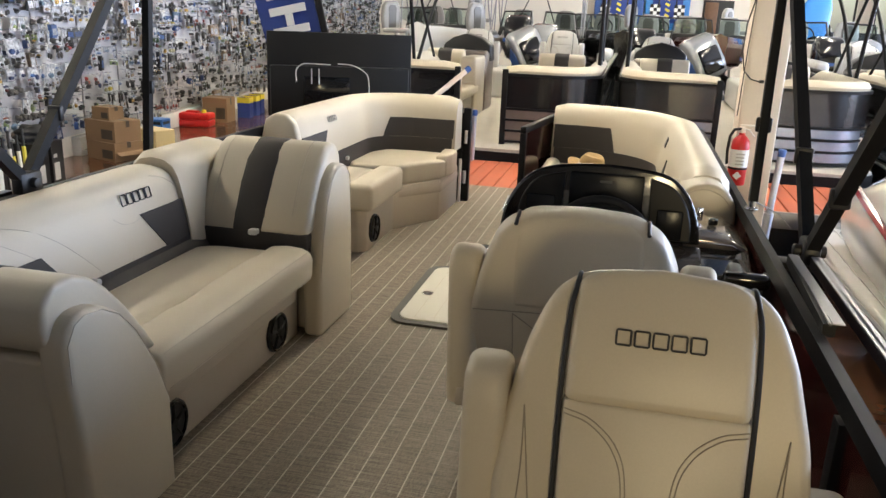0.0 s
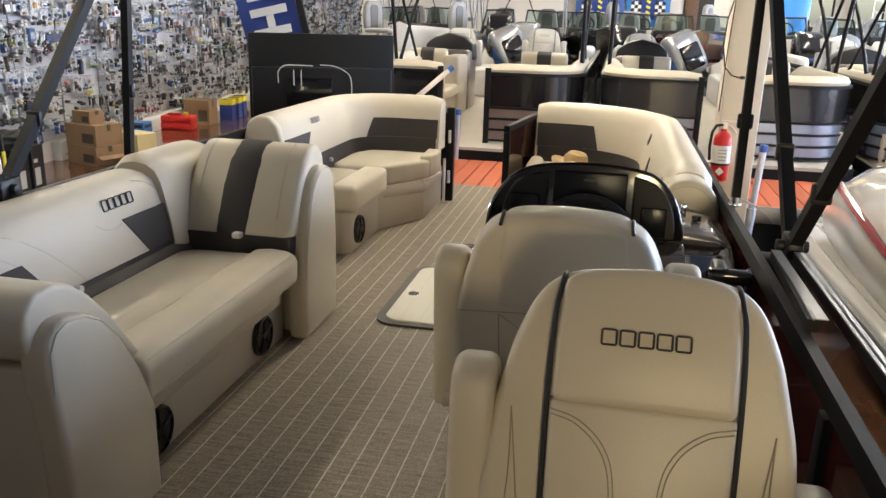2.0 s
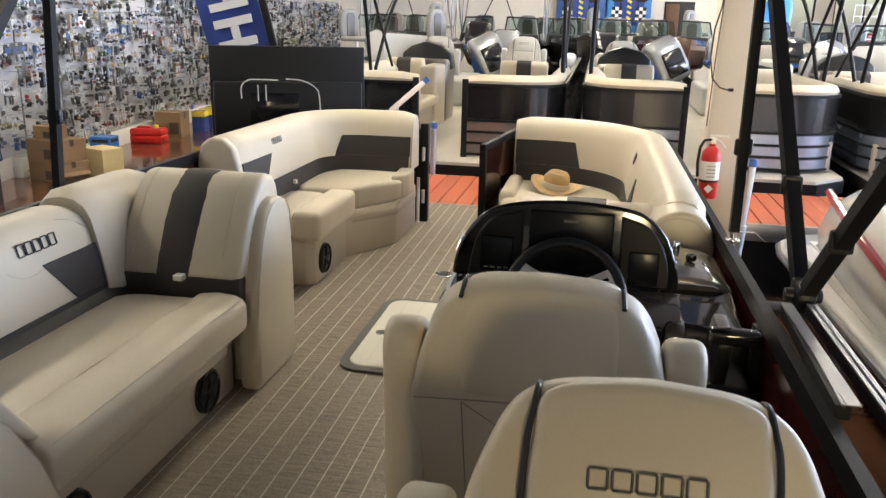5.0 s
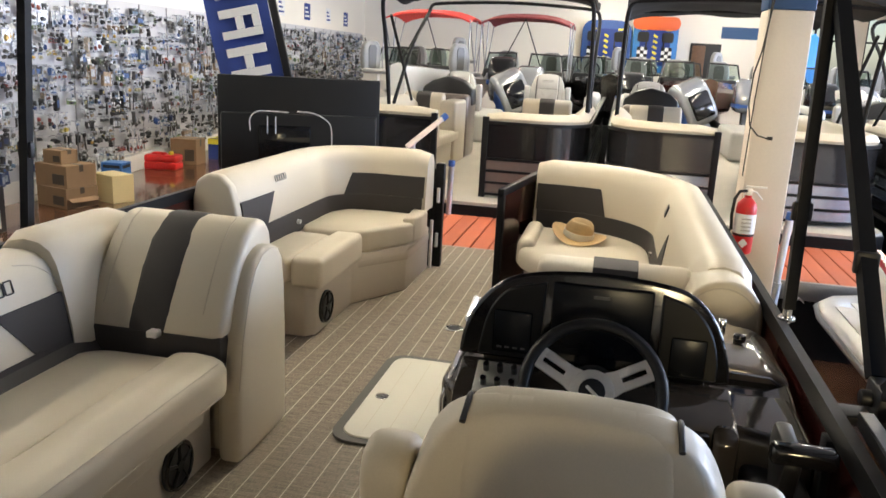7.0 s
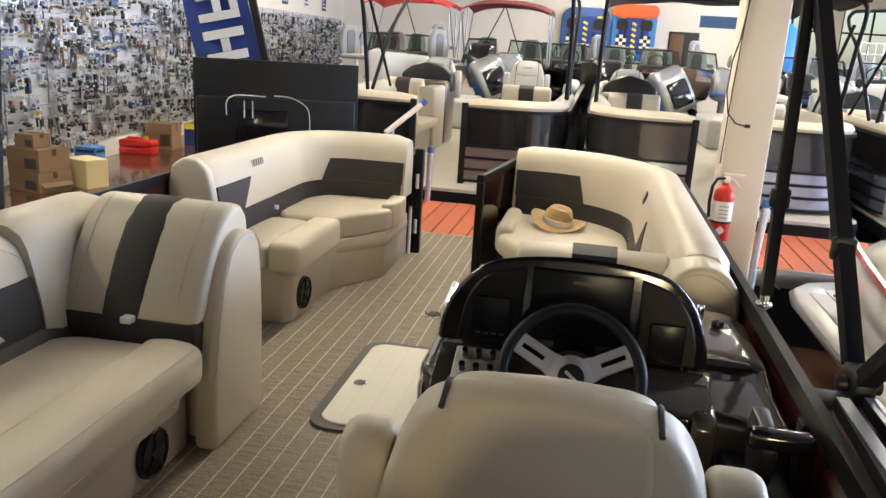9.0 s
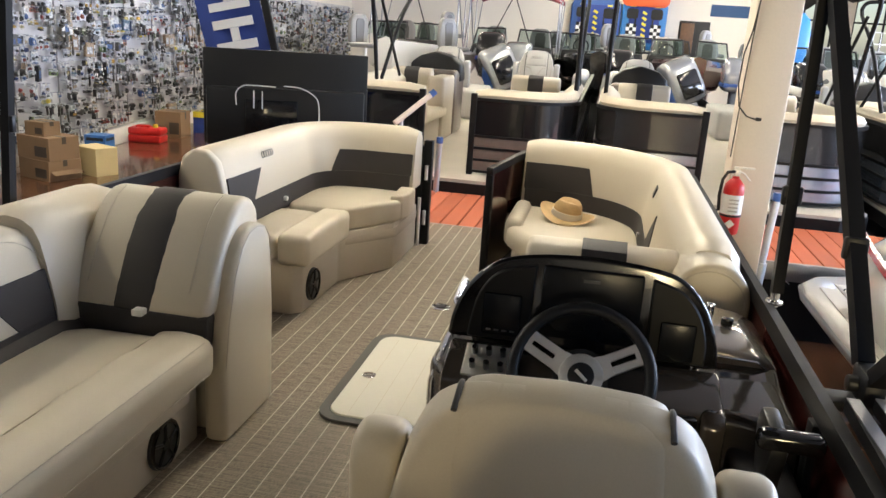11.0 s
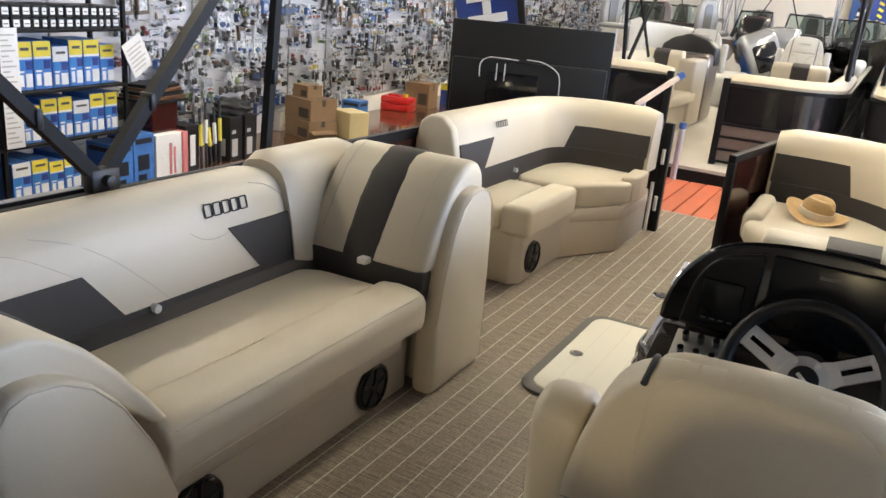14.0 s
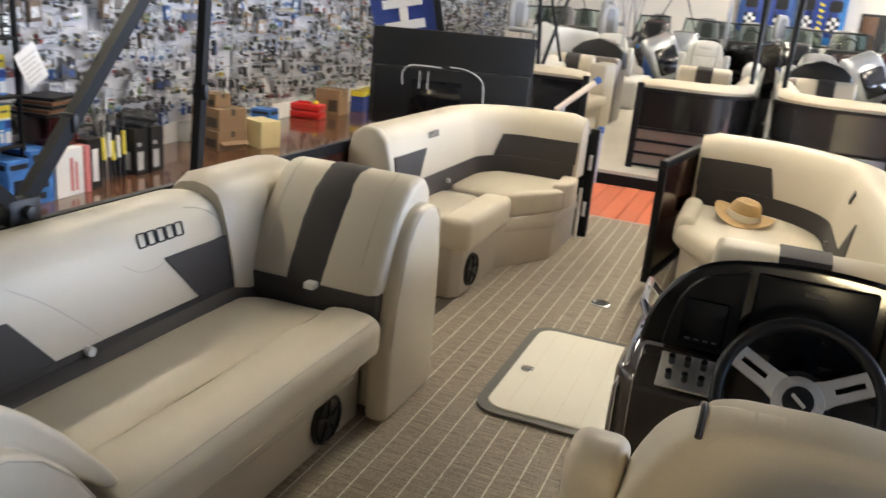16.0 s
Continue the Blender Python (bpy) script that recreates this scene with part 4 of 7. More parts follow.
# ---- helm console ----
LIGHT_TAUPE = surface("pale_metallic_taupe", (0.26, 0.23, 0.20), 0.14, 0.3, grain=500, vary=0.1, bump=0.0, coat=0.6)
helm = thing("helm_console", (0.92, 1.8, 0), "glossy taupe helm console with a black instrument hood", "helm console")
part("body", prism(B(), [(0.44, 1.54), (0.50, 1.47), (1.14, 1.46), (1.36, 1.40), (1.36, 2.14), (0.56, 2.14), (0.44, 2.02)], 0.0, 0.66, "z", 0.03, 3), TAUPE, helm)
part("side_box", prism(B(), [(2.13, 0.40), (2.13, 0.66), (1.80, 0.682), (1.56, 0.640), (1.48, 0.585), (1.45, 0.40)], 1.13, 1.362, "x", 0.02, 3), TAUPE, helm)
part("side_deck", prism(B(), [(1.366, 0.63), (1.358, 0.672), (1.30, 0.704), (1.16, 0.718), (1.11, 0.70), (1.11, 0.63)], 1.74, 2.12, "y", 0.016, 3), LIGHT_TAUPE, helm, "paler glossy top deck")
part("deck_trim", tube(B(), [(1.125, 1.735, 0.695), (1.30, 1.735, 0.69), (1.355, 1.735, 0.655)], 0.004, 6), CHROME, helm)
part("edge_trim", tube(B(), [(1.13, 1.485, 0.60), (1.34, 1.485, 0.60), (1.358, 1.50, 0.52), (1.358, 1.46, 0.42)], 0.005, 6), CHROME, helm, "chrome edge strip")
hood = [(0.488, 0.735), (0.498, 0.80), (0.53, 0.875), (0.59, 0.94), (0.68, 0.972), (0.84, 0.985), (1.0, 0.972), (1.07, 0.945), (1.125, 0.88), (1.155, 0.80), (1.165, 0.735)]
hood = [(p.x, p.z) for p in smooth([(x, 0, z) for x, z in hood], 3)]
hood_bm = prism(B(), hood, 1.52, 1.66, "y", 0.022, 3)
for v in hood_bm.verts:
    if v.co.y > 1.6:
        v.co.z = 0.70 + (v.co.z - 0.70) * 0.72
part("instrument_hood", hood_bm, GLOSS_BLACK, helm)
part("hood_back", prism(B(), [(1.60, 0.66), (1.62, 0.84), (1.95, 0.74), (2.20, 0.70), (2.20, 0.66)], 0.54, 1.12, "x", 0.02, 3), TAUPE, helm)
lft = [(0.540, 0.745), (0.548, 0.80), (0.566, 0.868), (0.612, 0.925), (0.705, 0.952), (0.695, 0.745)]
rgt = [(1.130, 0.745), (1.128, 0.80), (1.108, 0.868), (1.06, 0.925), (0.985, 0.952), (0.99, 0.745)]
lft = [(p.x, p.z) for p in smooth([(x, 0, z) for x, z in lft[:5]], 4)] + lft[5:]
rgt = [(p.x, p.z) for p in smooth([(x, 0, z) for x, z in rgt[:5]], 4)] + rgt[5:]
part("gauge_panel", prism(B(), lft, 1.508, 1.523, "y", 0.004, 1), BEZEL, helm, "dark grey gauge panel")
part("gauge_panel", prism(B(), rgt, 1.508, 1.523, "y", 0.004, 1), BEZEL, helm, "dark grey display panel")
part("display", box(B(), 0.578, 0.675, 1.500, 1.510, 0.76, 0.87, 0.006), SCREEN, helm, "dark square display")
part("display", box(B(), 1.015, 1.10, 1.500, 1.510, 0.75, 0.85, 0.006), SCREEN, helm, "dark square display")
part("centre_display", box(B(), 0.72, 0.965, 1.506, 1.524, 0.77, 0.955, 0.006), SCREEN, helm, "dark wide display")
part("badge", box(B(), 0.82, 0.86, 1.502, 1.509, 0.925, 0.932), GREY_TRIM, helm)
for k in range(4):
    part("gauge_key", box(B(), 0.59 + k * 0.02, 0.602 + k * 0.02, 1.497, 1.502, 0.772, 0.776), GREY_TRIM, helm)
part("lower_fascia", prism(B(), [(1.40, 0.44), (1.38, 0.68), (1.52, 0.735), (1.55, 0.44)], 0.50, 1.17, "x", 0.012, 2), TAUPE, helm)
sw = Matrix.Translation((0.61, 1.43, 0.715)) @ pose(0, 0, 0, -62, 0, 0)
sp = part("switch_panel", box(B(), -0.06, 0.075, -0.004, 0.004, -0.05, 0.05, 0.003, m=sw), STEEL, helm, "brushed metal switch panel")
for r in range(2):
    for k in range(3):
        part("switch", cyl(B(), (-0.035 + 0.035 * k, -0.012, 0.022 - 0.045 * r), 0.008, 0.03, "y", 10, m=sw), GLOSS_BLACK, sp)
part("left_edge", tube(B(), [(0.452, 1.52, 0.10), (0.452, 1.52, 0.60), (0.468, 1.54, 0.655), (0.462, 1.66, 0.665), (0.465, 1.95, 0.665)], 0.008, 8), CHROME, helm, "chrome edge strip")
part("grab_handle", tube(B(), [(0.50, 1.80, 0.64), (0.455, 1.84, 0.72), (0.45, 2.00, 0.735), (0.50, 2.06, 0.66)], 0.011, 8), CHROME, helm, "polished chrome grab handle")
wheel = part("steering_wheel", tube(B(), [Matrix.Translation((0.838, 1.36, 0.742)) @ pose(0, 0, 0, -28, 0, 0) @ Vector((0.160 * math.cos(a * math.pi / 24), 0, 0.160 * math.sin(a * math.pi / 24))) for a in range(48)], 0.015, 10, closed=True), MATT_BLACK, helm, "black padded steering wheel rim")
wm = Matrix.Translation((0.838, 1.36, 0.742)) @ pose(0, 0, 0, -28, 0, 0)
for ang in (28, 152, 270):
    sm = wm @ pose(0, 0, 0, 0, -ang, 0)
    bm = B()
    box(bm, 0.03, 0.155, -0.004, 0.004, 0.0055, 0.026, 0.002, 1, m=sm)
    box(bm, 0.03, 0.155, -0.004, 0.004, -0.026, -0.0055, 0.002, 1, m=sm)
    box(bm, 0.135, 0.158, -0.0045, 0.0045, -0.026, 0.026, 0.002, 1, m=sm)
    prism(bm, [(0.02, -0.030), (0.05, -0.029), (0.075, -0.0235), (0.075, 0.0235), (0.05, 0.029), (0.02, 0.030)], -0.0047, 0.0047, "y", 0.001, 1, m=sm)
    part("spoke", bm, STEEL, wheel, "slotted brushed steel spoke")
part("hub_plate", cyl(B(), (0, -0.001, 0), 0.052, 0.012, "y", 28, bev=0.002, m=wm), STEEL, wheel, "round brushed steel centre plate")
part("hub", cyl(B(), (0, -0.008, 0), 0.031, 0.018, "y", 24, bev=0.004, m=wm), MATT_BLACK, wheel)
part("hub_badge", box(B(), -0.018, 0.018, -0.0195, -0.016, -0.004, 0.004, 0.001, 1, m=wm @ pose(0, 0, 0, 0, 40, 0)), STEEL, wheel)
for a in range(6):
    part("bolt", cyl(B(), (0.043 * math.cos(a * math.pi / 3), -0.005, 0.043 * math.sin(a * math.pi / 3)), 0.006, 0.008, "y", 8, m=wm), STEEL, wheel)
part("column_boot", cyl(B(), (0, 0.09, 0), 0.05, 0.16, "y", 20, r2=0.065, m=wm), MATT_BLACK, helm)
part("fascia_bezel", prism(B(), [(1.345, 0.38), (1.35, 0.665), (1.375, 0.685), (1.50, 0.695), (1.52, 0.38)], 1.118, 1.178, "x", 0.022, 4), TAUPE, helm, "glossy rounded edge of the dash")
part("fascia_inset", prism(B(), [(1.372, 0.45), (1.358, 0.672), (1.40, 0.672), (1.40, 0.45)], 0.985, 1.112, "x", 0.006, 2), GLOSS_BLACK, helm, "gloss black switch panel")
for kx, kz in ((0.955, 0.60), (0.98, 0.64), (1.0, 0.60), (0.972, 0.565)):
    part("key_switch", cyl(B(), (kx, 1.372, kz), 0.009, 0.02, "y", 12, bev=0.003), CHROME, helm)
part("side_box_trim", tube(B(), [(1.18, 1.452, 0.405), (1.185, 1.452, 0.56), (1.20, 1.47, 0.592), (1.345, 1.478, 0.592), (1.366, 1.47, 0.55), (1.367, 1.455, 0.41)], 0.004, 6), CHROME, helm, "chrome edge strip")
part("rocker_panel", box(B(), 1.045, 1.10, 1.352, 1.375, 0.50, 0.63, 0.006), GLOSS_BLACK, helm)
for k in range(3):
    part("rocker_switch", box(B(), 1.053, 1.087, 1.345, 1.356, 0.52 + 0.034 * k, 0.547 + 0.034 * k, 0.003), BEZEL, helm)
thr = part("throttle_box", box(B(), 1.20, 1.34, 1.22, 1.46, 0.42, 0.58, 0.02, 3), MATT_BLACK, helm, "black throttle control box")
part("throttle_lever", prism(B(), [(1.24, 0.57), (1.20, 0.70), (1.215, 0.735), (1.34, 0.745), (1.36, 0.70), (1.30, 0.57)], 1.235, 1.275, "x", 0.012, 2), MATT_BLACK, thr)
part("throttle_grip", box(B(), 1.21, 1.345, 1.20, 1.245, 0.70, 0.745, 0.015, 3), GLOSS_BLACK, thr)
part("cup_tray", box(B(), 1.19, 1.36, 1.15, 1.47, 0.36, 0.43, 0.015), TAUPE, helm)
part("deck_knob", cyl(B(), (1.245, 1.94, 0.725), 0.018, 0.025, n=14, bev=0.004), GLOSS_BLACK, helm)
part("light_stalk", cyl(B(), (1.195, 1.96, 0.745), 0.012, 0.05, n=12, bev=0.003), CHROME, helm)

# straw hat on the bow seat
hat = thing("straw_hat", (0.68, 4.35, 0.435), "straw hat with a pale band resting on the seat", "hat")
m = Matrix.Translation((0.67, 4.35, 0.44)) @ pose(0, 0, 0, 4, 9, -12) @ Matrix.Scale(0.86, 4)
t = lathe(B(), [(0.085, 0.012), (0.12, 0.006), (0.165, 0.010), (0.192, 0.018), (0.194, 0.022), (0.165, 0.016), (0.12, 0.012), (0.09, 0.018)], 32)
for v in t.verts:
    v.co.z += 1.1 * v.co.x * v.co.x - 0.4 * v.co.y * v.co.y
t.transform(m)
part("brim", t, STRAW, hat)
t = lathe(B(), [(0.092, 0.008), (0.09, 0.05), (0.087, 0.09), (0.083, 0.118), (0.072, 0.134), (0.05, 0.139), (0.03, 0.134), (0.01, 0.130)], 28)
for v in t.verts:
    v.co.x *= 1.12
    if v.co.z > 0.1:
        v.co.z -= 0.03 * math.exp(-(v.co.y / 0.03) ** 2)
t.transform(m)
part("crown", t, STRAW, hat)
t = lathe(B(), [(0.095, 0.010), (0.098, 0.03), (0.094, 0.058), (0.088, 0.060), (0.088, 0.010)], 28)
for v in t.verts:
    v.co.x *= 1.12
t.transform(m)
part("hat_band", t, PALE_STRAW, hat)

# sun-top frames
bimini_root = thing("bimini", (0.1, 1.3, 0.75), "open black bimini with metal bows clamped to both rails", "bimini")


def bimini(label, knuckle, foot, poles, bars=()):
    f = bimini_root
    for name, pts in poles:
        part(name, tube(B(), pts, 0.0165 if name == "front_pole" else 0.020, square=True), BLACK_METAL, f)
        d = (Vector(pts[1]) - Vector(pts[0])).normalized()
        q = Vector(pts[0]) + d * 0.30
        part("strap_hook", box(B(), q.x - 0.03, q.x + 0.03, q.y - 0.012, q.y + 0.012, q.z - 0.03, q.z + 0.03, 0.008), MATT_BLACK, f)
    x, y, z = knuckle
    part("knuckle", box(B(), x - 0.026, x + 0.026, y - 0.055, y + 0.055, z - 0.04, z + 0.04, 0.012), MATT_BLACK, f)
    part("pivot", cyl(B(), (x, y, z), 0.02, 0.10, "x", 14, bev=0.004), MATT_BLACK, f)
    part("bracket", box(B(), min(x, foot[0]) - 0.02, max(x, foot[0]) + 0.02, y - 0.04, y + 0.04, z - 0.06, z - 0.035, 0.006), BLACK_METAL, f)
    part("foot_clevis", cyl(B(), (foot[0], foot[1], 0.765), 0.014, 0.05, n=12), CHROME, f)
    part("foot_base", cyl(B(), (foot[0], foot[1], 0.754), 0.026, 0.012, n=16, bev=0.003), CHROME, f)
    for b in bars:
        bar = part("stowed_bar", tube(B(), b, 0.015, square=True), BLACK_METAL, f, "black metal bar lying along the rail")
        # Grey strips put the sheen of the bar's top face into colour.
        part("bar_top_sheen", tube(B(), [(q[0], q[1], q[2] + 0.0145) for q in b], 0.0035, square=True), RAIL_TOP, f, "grey strip standing in for sheen on the bar top")
        part("bar_top_sheen", box(B(), b[0][0] - 0.014, b[0][0] + 0.014, min(b[0][1], b[1][1]), max(b[0][1], b[1][1]), b[0][2] + 0.0155, b[0][2] + 0.018), RAIL_TOP, f, "grey strip standing in for sheen on the bar top")


bimini("black bimini frame clamped to the port rail", (-1.25, 1.30, 0.79), (-1.24, 2.06),
       [("front_pole", [(-1.24, 2.06, 0.78), (-1.195, 2.06, 1.454), (-1.13, 2.06, 2.36)]),
        ("main_bow", [(-1.265, 1.31, 0.79), (-1.255, 1.735, 1.30), (-1.22, 2.60, 2.36)]),
        ("aft_bow", [(-1.25, 1.29, 0.79), (-1.245, 0.99, 1.10), (-1.22, -0.24, 2.36)])],
       [[(-1.30, 1.26, 0.745), (-1.30, -2.3, 0.745)]])
bimini("black bimini frame clamped to the starboard rail", (1.50, 1.50, 0.76), (1.40, 2.10),
       [("front_pole", [(1.40, 2.09, 0.785), (1.42, 2.27, 1.68), (1.435, 2.40, 2.36)]),
        ("main_bow", [(1.50, 1.56, 0.79), (1.445, 2.24, 1.68), (1.41, 2.76, 2.36)]),
        ("aft_bow", [(1.50, 1.46, 0.79), (1.49, 0.80, 1.37), (1.47, -0.30, 2.36)])],
       [[(1.505, 1.42, 0.745), (1.50, -2.3, 0.745)], [(1.425, 1.36, 0.762), (1.405, 0.76, 0.762)]])

# the open sun top carried by the two frames
top = bimini_root
# Canvas is out of view; its front edge is lengthened to shade the deck.
b = B()
sheet = [[b.verts.new((0.10 + 1.36 * u, -0.75 + 3.8 * v, 2.375 + 0.16 * (1 - u ** 4) - 0.02 * math.sin(math.pi * 3 * v) ** 2)) for u in [-1 + i / 10 for i in range(21)]] for v in [j / 18 for j in range(19)]]
for ra, rb in zip(sheet, sheet[1:]):
    for i in range(20):
        b.faces.new((ra[i], ra[i + 1], rb[i + 1], rb[i]))
g = bmesh.ops.extrude_face_region(b, geom=b.faces[:])
bmesh.ops.translate(b, verts=[v for v in g["geom"] if isinstance(v, bmesh.types.BMVert)], vec=(0, 0, 0.012))
bmesh.ops.recalc_face_normals(b, faces=b.faces[:])
part("canvas", b, BLACK_CANVAS, top)
# The foremost bow is added under the lengthened edge.
for yy in (-0.24, 2.36, 2.66, 2.98):
    part("cross_bow", tube(B(), smooth([(-1.23, yy, 2.34), (-0.9, yy, 2.46), (0.1, yy, 2.49), (1.1, yy, 2.46), (1.42, yy, 2.34)]), 0.016, square=True), BLACK_METAL, top)

# ---- goods wall on the port side of the hall ----
CLEAR = islands("blister_packs", [(0.56, 0.58, 0.63), (0.42, 0.45, 0.50), (0.64, 0.66, 0.70), (0.48, 0.51, 0.58)], 0.12)


def wall_part(name, bm, mat, parent, label="", m=WALL_TURN, sharp=42):
    bm.transform(m)
    return part(name, bm, mat, parent, label, sharp)


rack = thing("goods_wall", (-5.95, 4.0, FLOOR_Z), "white slatted wall panels with hooks for goods", "shop fitting", kind="structure")
bm = box(B(), 0.002, 0.03, -1.5, 25.5, 0.28, 2.62)
wall_part("slat_backing", bm, PEGBOARD, rack)
bm = B()
for k in range(12):
    z = 0.42 + 0.185 * k
    box(bm, 0.031, 0.040, -1.5, 25.5, z, z + 0.15)
wall_part("slats", bm, PEGBOARD, rack)
bm = box(B(), 0.002, 0.14, 4.2, 25.5, 0.0, 0.26, 0.01)
wall_part("plinth", bm, WHITE_PLASTIC, rack, "white plinth along the foot of the wall")
bm = B()
for k in range(28):
    box(bm, 0.04, 0.055, -1.5 + k * 1.0, -1.485 + k * 1.0, 0.30, 2.60)
wall_part("uprights", bm, RAIL_TOP, rack)


DARKS = islands("dark_goods", [(0.02, 0.02, 0.022), (0.035, 0.034, 0.034), (0.06, 0.058, 0.056), (0.10, 0.095, 0.09)], 0.4)
BLUES = islands("blue_goods", [(0.03, 0.07, 0.22), (0.05, 0.11, 0.28), (0.03, 0.05, 0.13), (0.10, 0.16, 0.24)], 0.4)
REDS = islands("red_goods", [(0.28, 0.035, 0.03), (0.20, 0.05, 0.045), (0.34, 0.10, 0.06), (0.12, 0.03, 0.03)], 0.4)
YELLOWS = islands("yellow_goods", [(0.55, 0.42, 0.06), (0.42, 0.36, 0.12), (0.48, 0.30, 0.07), (0.35, 0.33, 0.20)], 0.4)
GREENS = islands("green_goods", [(0.05, 0.10, 0.05), (0.10, 0.14, 0.07), (0.16, 0.22, 0.08), (0.06, 0.09, 0.08)], 0.4)
BROWNS = islands("brown_goods", [(0.20, 0.13, 0.08), (0.30, 0.22, 0.15), (0.14, 0.10, 0.07), (0.36, 0.30, 0.24)], 0.5)
CARDS = islands("white_goods", [(0.62, 0.63, 0.66), (0.50, 0.51, 0.55), (0.38, 0.40, 0.45), (0.55, 0.53, 0.50)], 0.4)
FAMILIES = [DARKS, CLEAR, CARDS, BLUES, REDS, YELLOWS, GREENS, BROWNS]


def convex(vs, fs, ms, ring, x0, x1, shrink, fam):
    """A flat rounded piece: a ring in the plane of the wall, drawn out and drawn in a little at the front."""
    n, b = len(ring), len(vs)
    cy, cz = sum(p[0] for p in ring) / n, sum(p[1] for p in ring) / n
    vs += [(x0, y, z) for y, z in ring] + [(x1, cy + (y - cy) * shrink, cz + (z - cz) * shrink) for y, z in ring]
    fs += [tuple(range(b + n - 1, b - 1, -1)), tuple(range(b + n, b + 2 * n))] + [(b + k, b + (k + 1) % n, b + n + (k + 1) % n, b + n + k) for k in range(n)]
    ms += [fam] * (n + 2)


def design(r):
    """One product as it hangs from its hook at the origin: a backing card or clear bag, what it holds, a tag."""
    vs, fs, ms = [], [], []
    w, h = r.choice((0.05, 0.065, 0.08, 0.10, 0.12, 0.15)), r.choice((0.07, 0.09, 0.11, 0.13, 0.16, 0.20))
    big = r.choice((1.0,) * 8 + (1.8,))
    w, h = w * big, h * big
    sort = r.choice(("card", "card", "card", "bag", "bag", "bag", "cluster", "cluster", "tool", "coil", "box"))
    fam = r.choice((0, 0, 0, 0, 0, 0, 3, 3, 4, 5, 6, 6, 7, 7))
    box_ring = lambda y0, y1, z0, z1: [(y0, z0), (y1, z0), (y1, z1), (y0, z1)]

    def lump(cy, cz, a, b2, x0, x1, f):
        n = r.choice((6, 7, 8))
        ring = [(cy + a * r.uniform(0.7, 1.0) * math.cos(2 * math.pi * k / n), cz + b2 * r.uniform(0.7, 1.0) * math.sin(2 * math.pi * k / n)) for k in range(n)]
        convex(vs, fs, ms, ring, x0, x1, r.uniform(0.5, 0.85), f)
    if sort == "card":
        convex(vs, fs, ms, box_ring(-w / 2, w / 2, -h, 0.01), 0.0, 0.004, 1.0, r.choice((1, 2, 2, fam)))
        convex(vs, fs, ms, box_ring(-w * 0.45, w * 0.45, -h * 0.24, 0.0), 0.004, 0.007, 1.0, r.choice((2, 3, 0, fam)))
        lump(0, -h * 0.62, w * 0.36, h * 0.30, 0.004, r.uniform(0.02, 0.05), r.choice((0, fam, fam)))
    elif sort == "bag":
        convex(vs, fs, ms, box_ring(-w / 2, w / 2, -h, 0.01), 0.0, 0.012, 0.9, 1)
        lump(0, -h * 0.68, w * 0.38, h * 0.22, 0.012, 0.035, fam)
        convex(vs, fs, ms, box_ring(-w * 0.4, w * 0.4, -h * 0.2, 0.0), 0.012, 0.015, 1.0, 2)
    elif sort == "tool":
        convex(vs, fs, ms, box_ring(-0.012, 0.012, -h * 1.4, 0.0), 0.0, 0.02, 0.7, fam)
        lump(0, -h * 0.2, 0.028, h * 0.2, 0.0, 0.04, r.choice((0, fam)))
    elif sort == "coil":
        lump(0, -h * 0.55, w * 0.6, h * 0.5, 0.0, 0.05, r.choice((0, 3, 2, fam)))
        lump(0, -h * 0.55, w * 0.28, h * 0.22, 0.05, 0.056, 2)
    elif sort == "box":
        convex(vs, fs, ms, box_ring(-w / 2, w / 2, -h, 0.0), 0.0, 0.05, 1.0, fam)
        convex(vs, fs, ms, box_ring(-w * 0.4, w * 0.3, -h * 0.8, -h * 0.3), 0.05, 0.053, 1.0, r.choice((1, 2, 5, 3)))
    else:
        for _ in range(3):
            lump(r.uniform(-0.3, 0.3) * w, -h * r.uniform(0.3, 0.8), w * 0.32, h * 0.22, 0.0, r.uniform(0.03, 0.06), r.choice((0, 0, fam)))
    convex(vs, fs, ms, box_ring(-0.004, 0.004, 0.0, 0.008), -0.10, 0.06, 1.0, 1)
    if r.random() < 0.45:
        convex(vs, fs, ms, box_ring(-0.016, 0.016, -0.02, 0.014), 0.06, 0.062, 1.0, 2)
    return vs, fs, ms, w


NAMES = {0: "black", 1: "clear", 2: "white", 3: "blue", 4: "red", 5: "yellow", 6: "green", 7: "brown"}


def goods_mesh(name, vs, fs, ms):
    me = bpy.data.meshes.new(name)
    me.from_pydata(vs, [], fs)
    for fam in FAMILIES:
        me.materials.append(fam)
    me.polygons.foreach_set("material_index", ms)
    me.update()
    return me


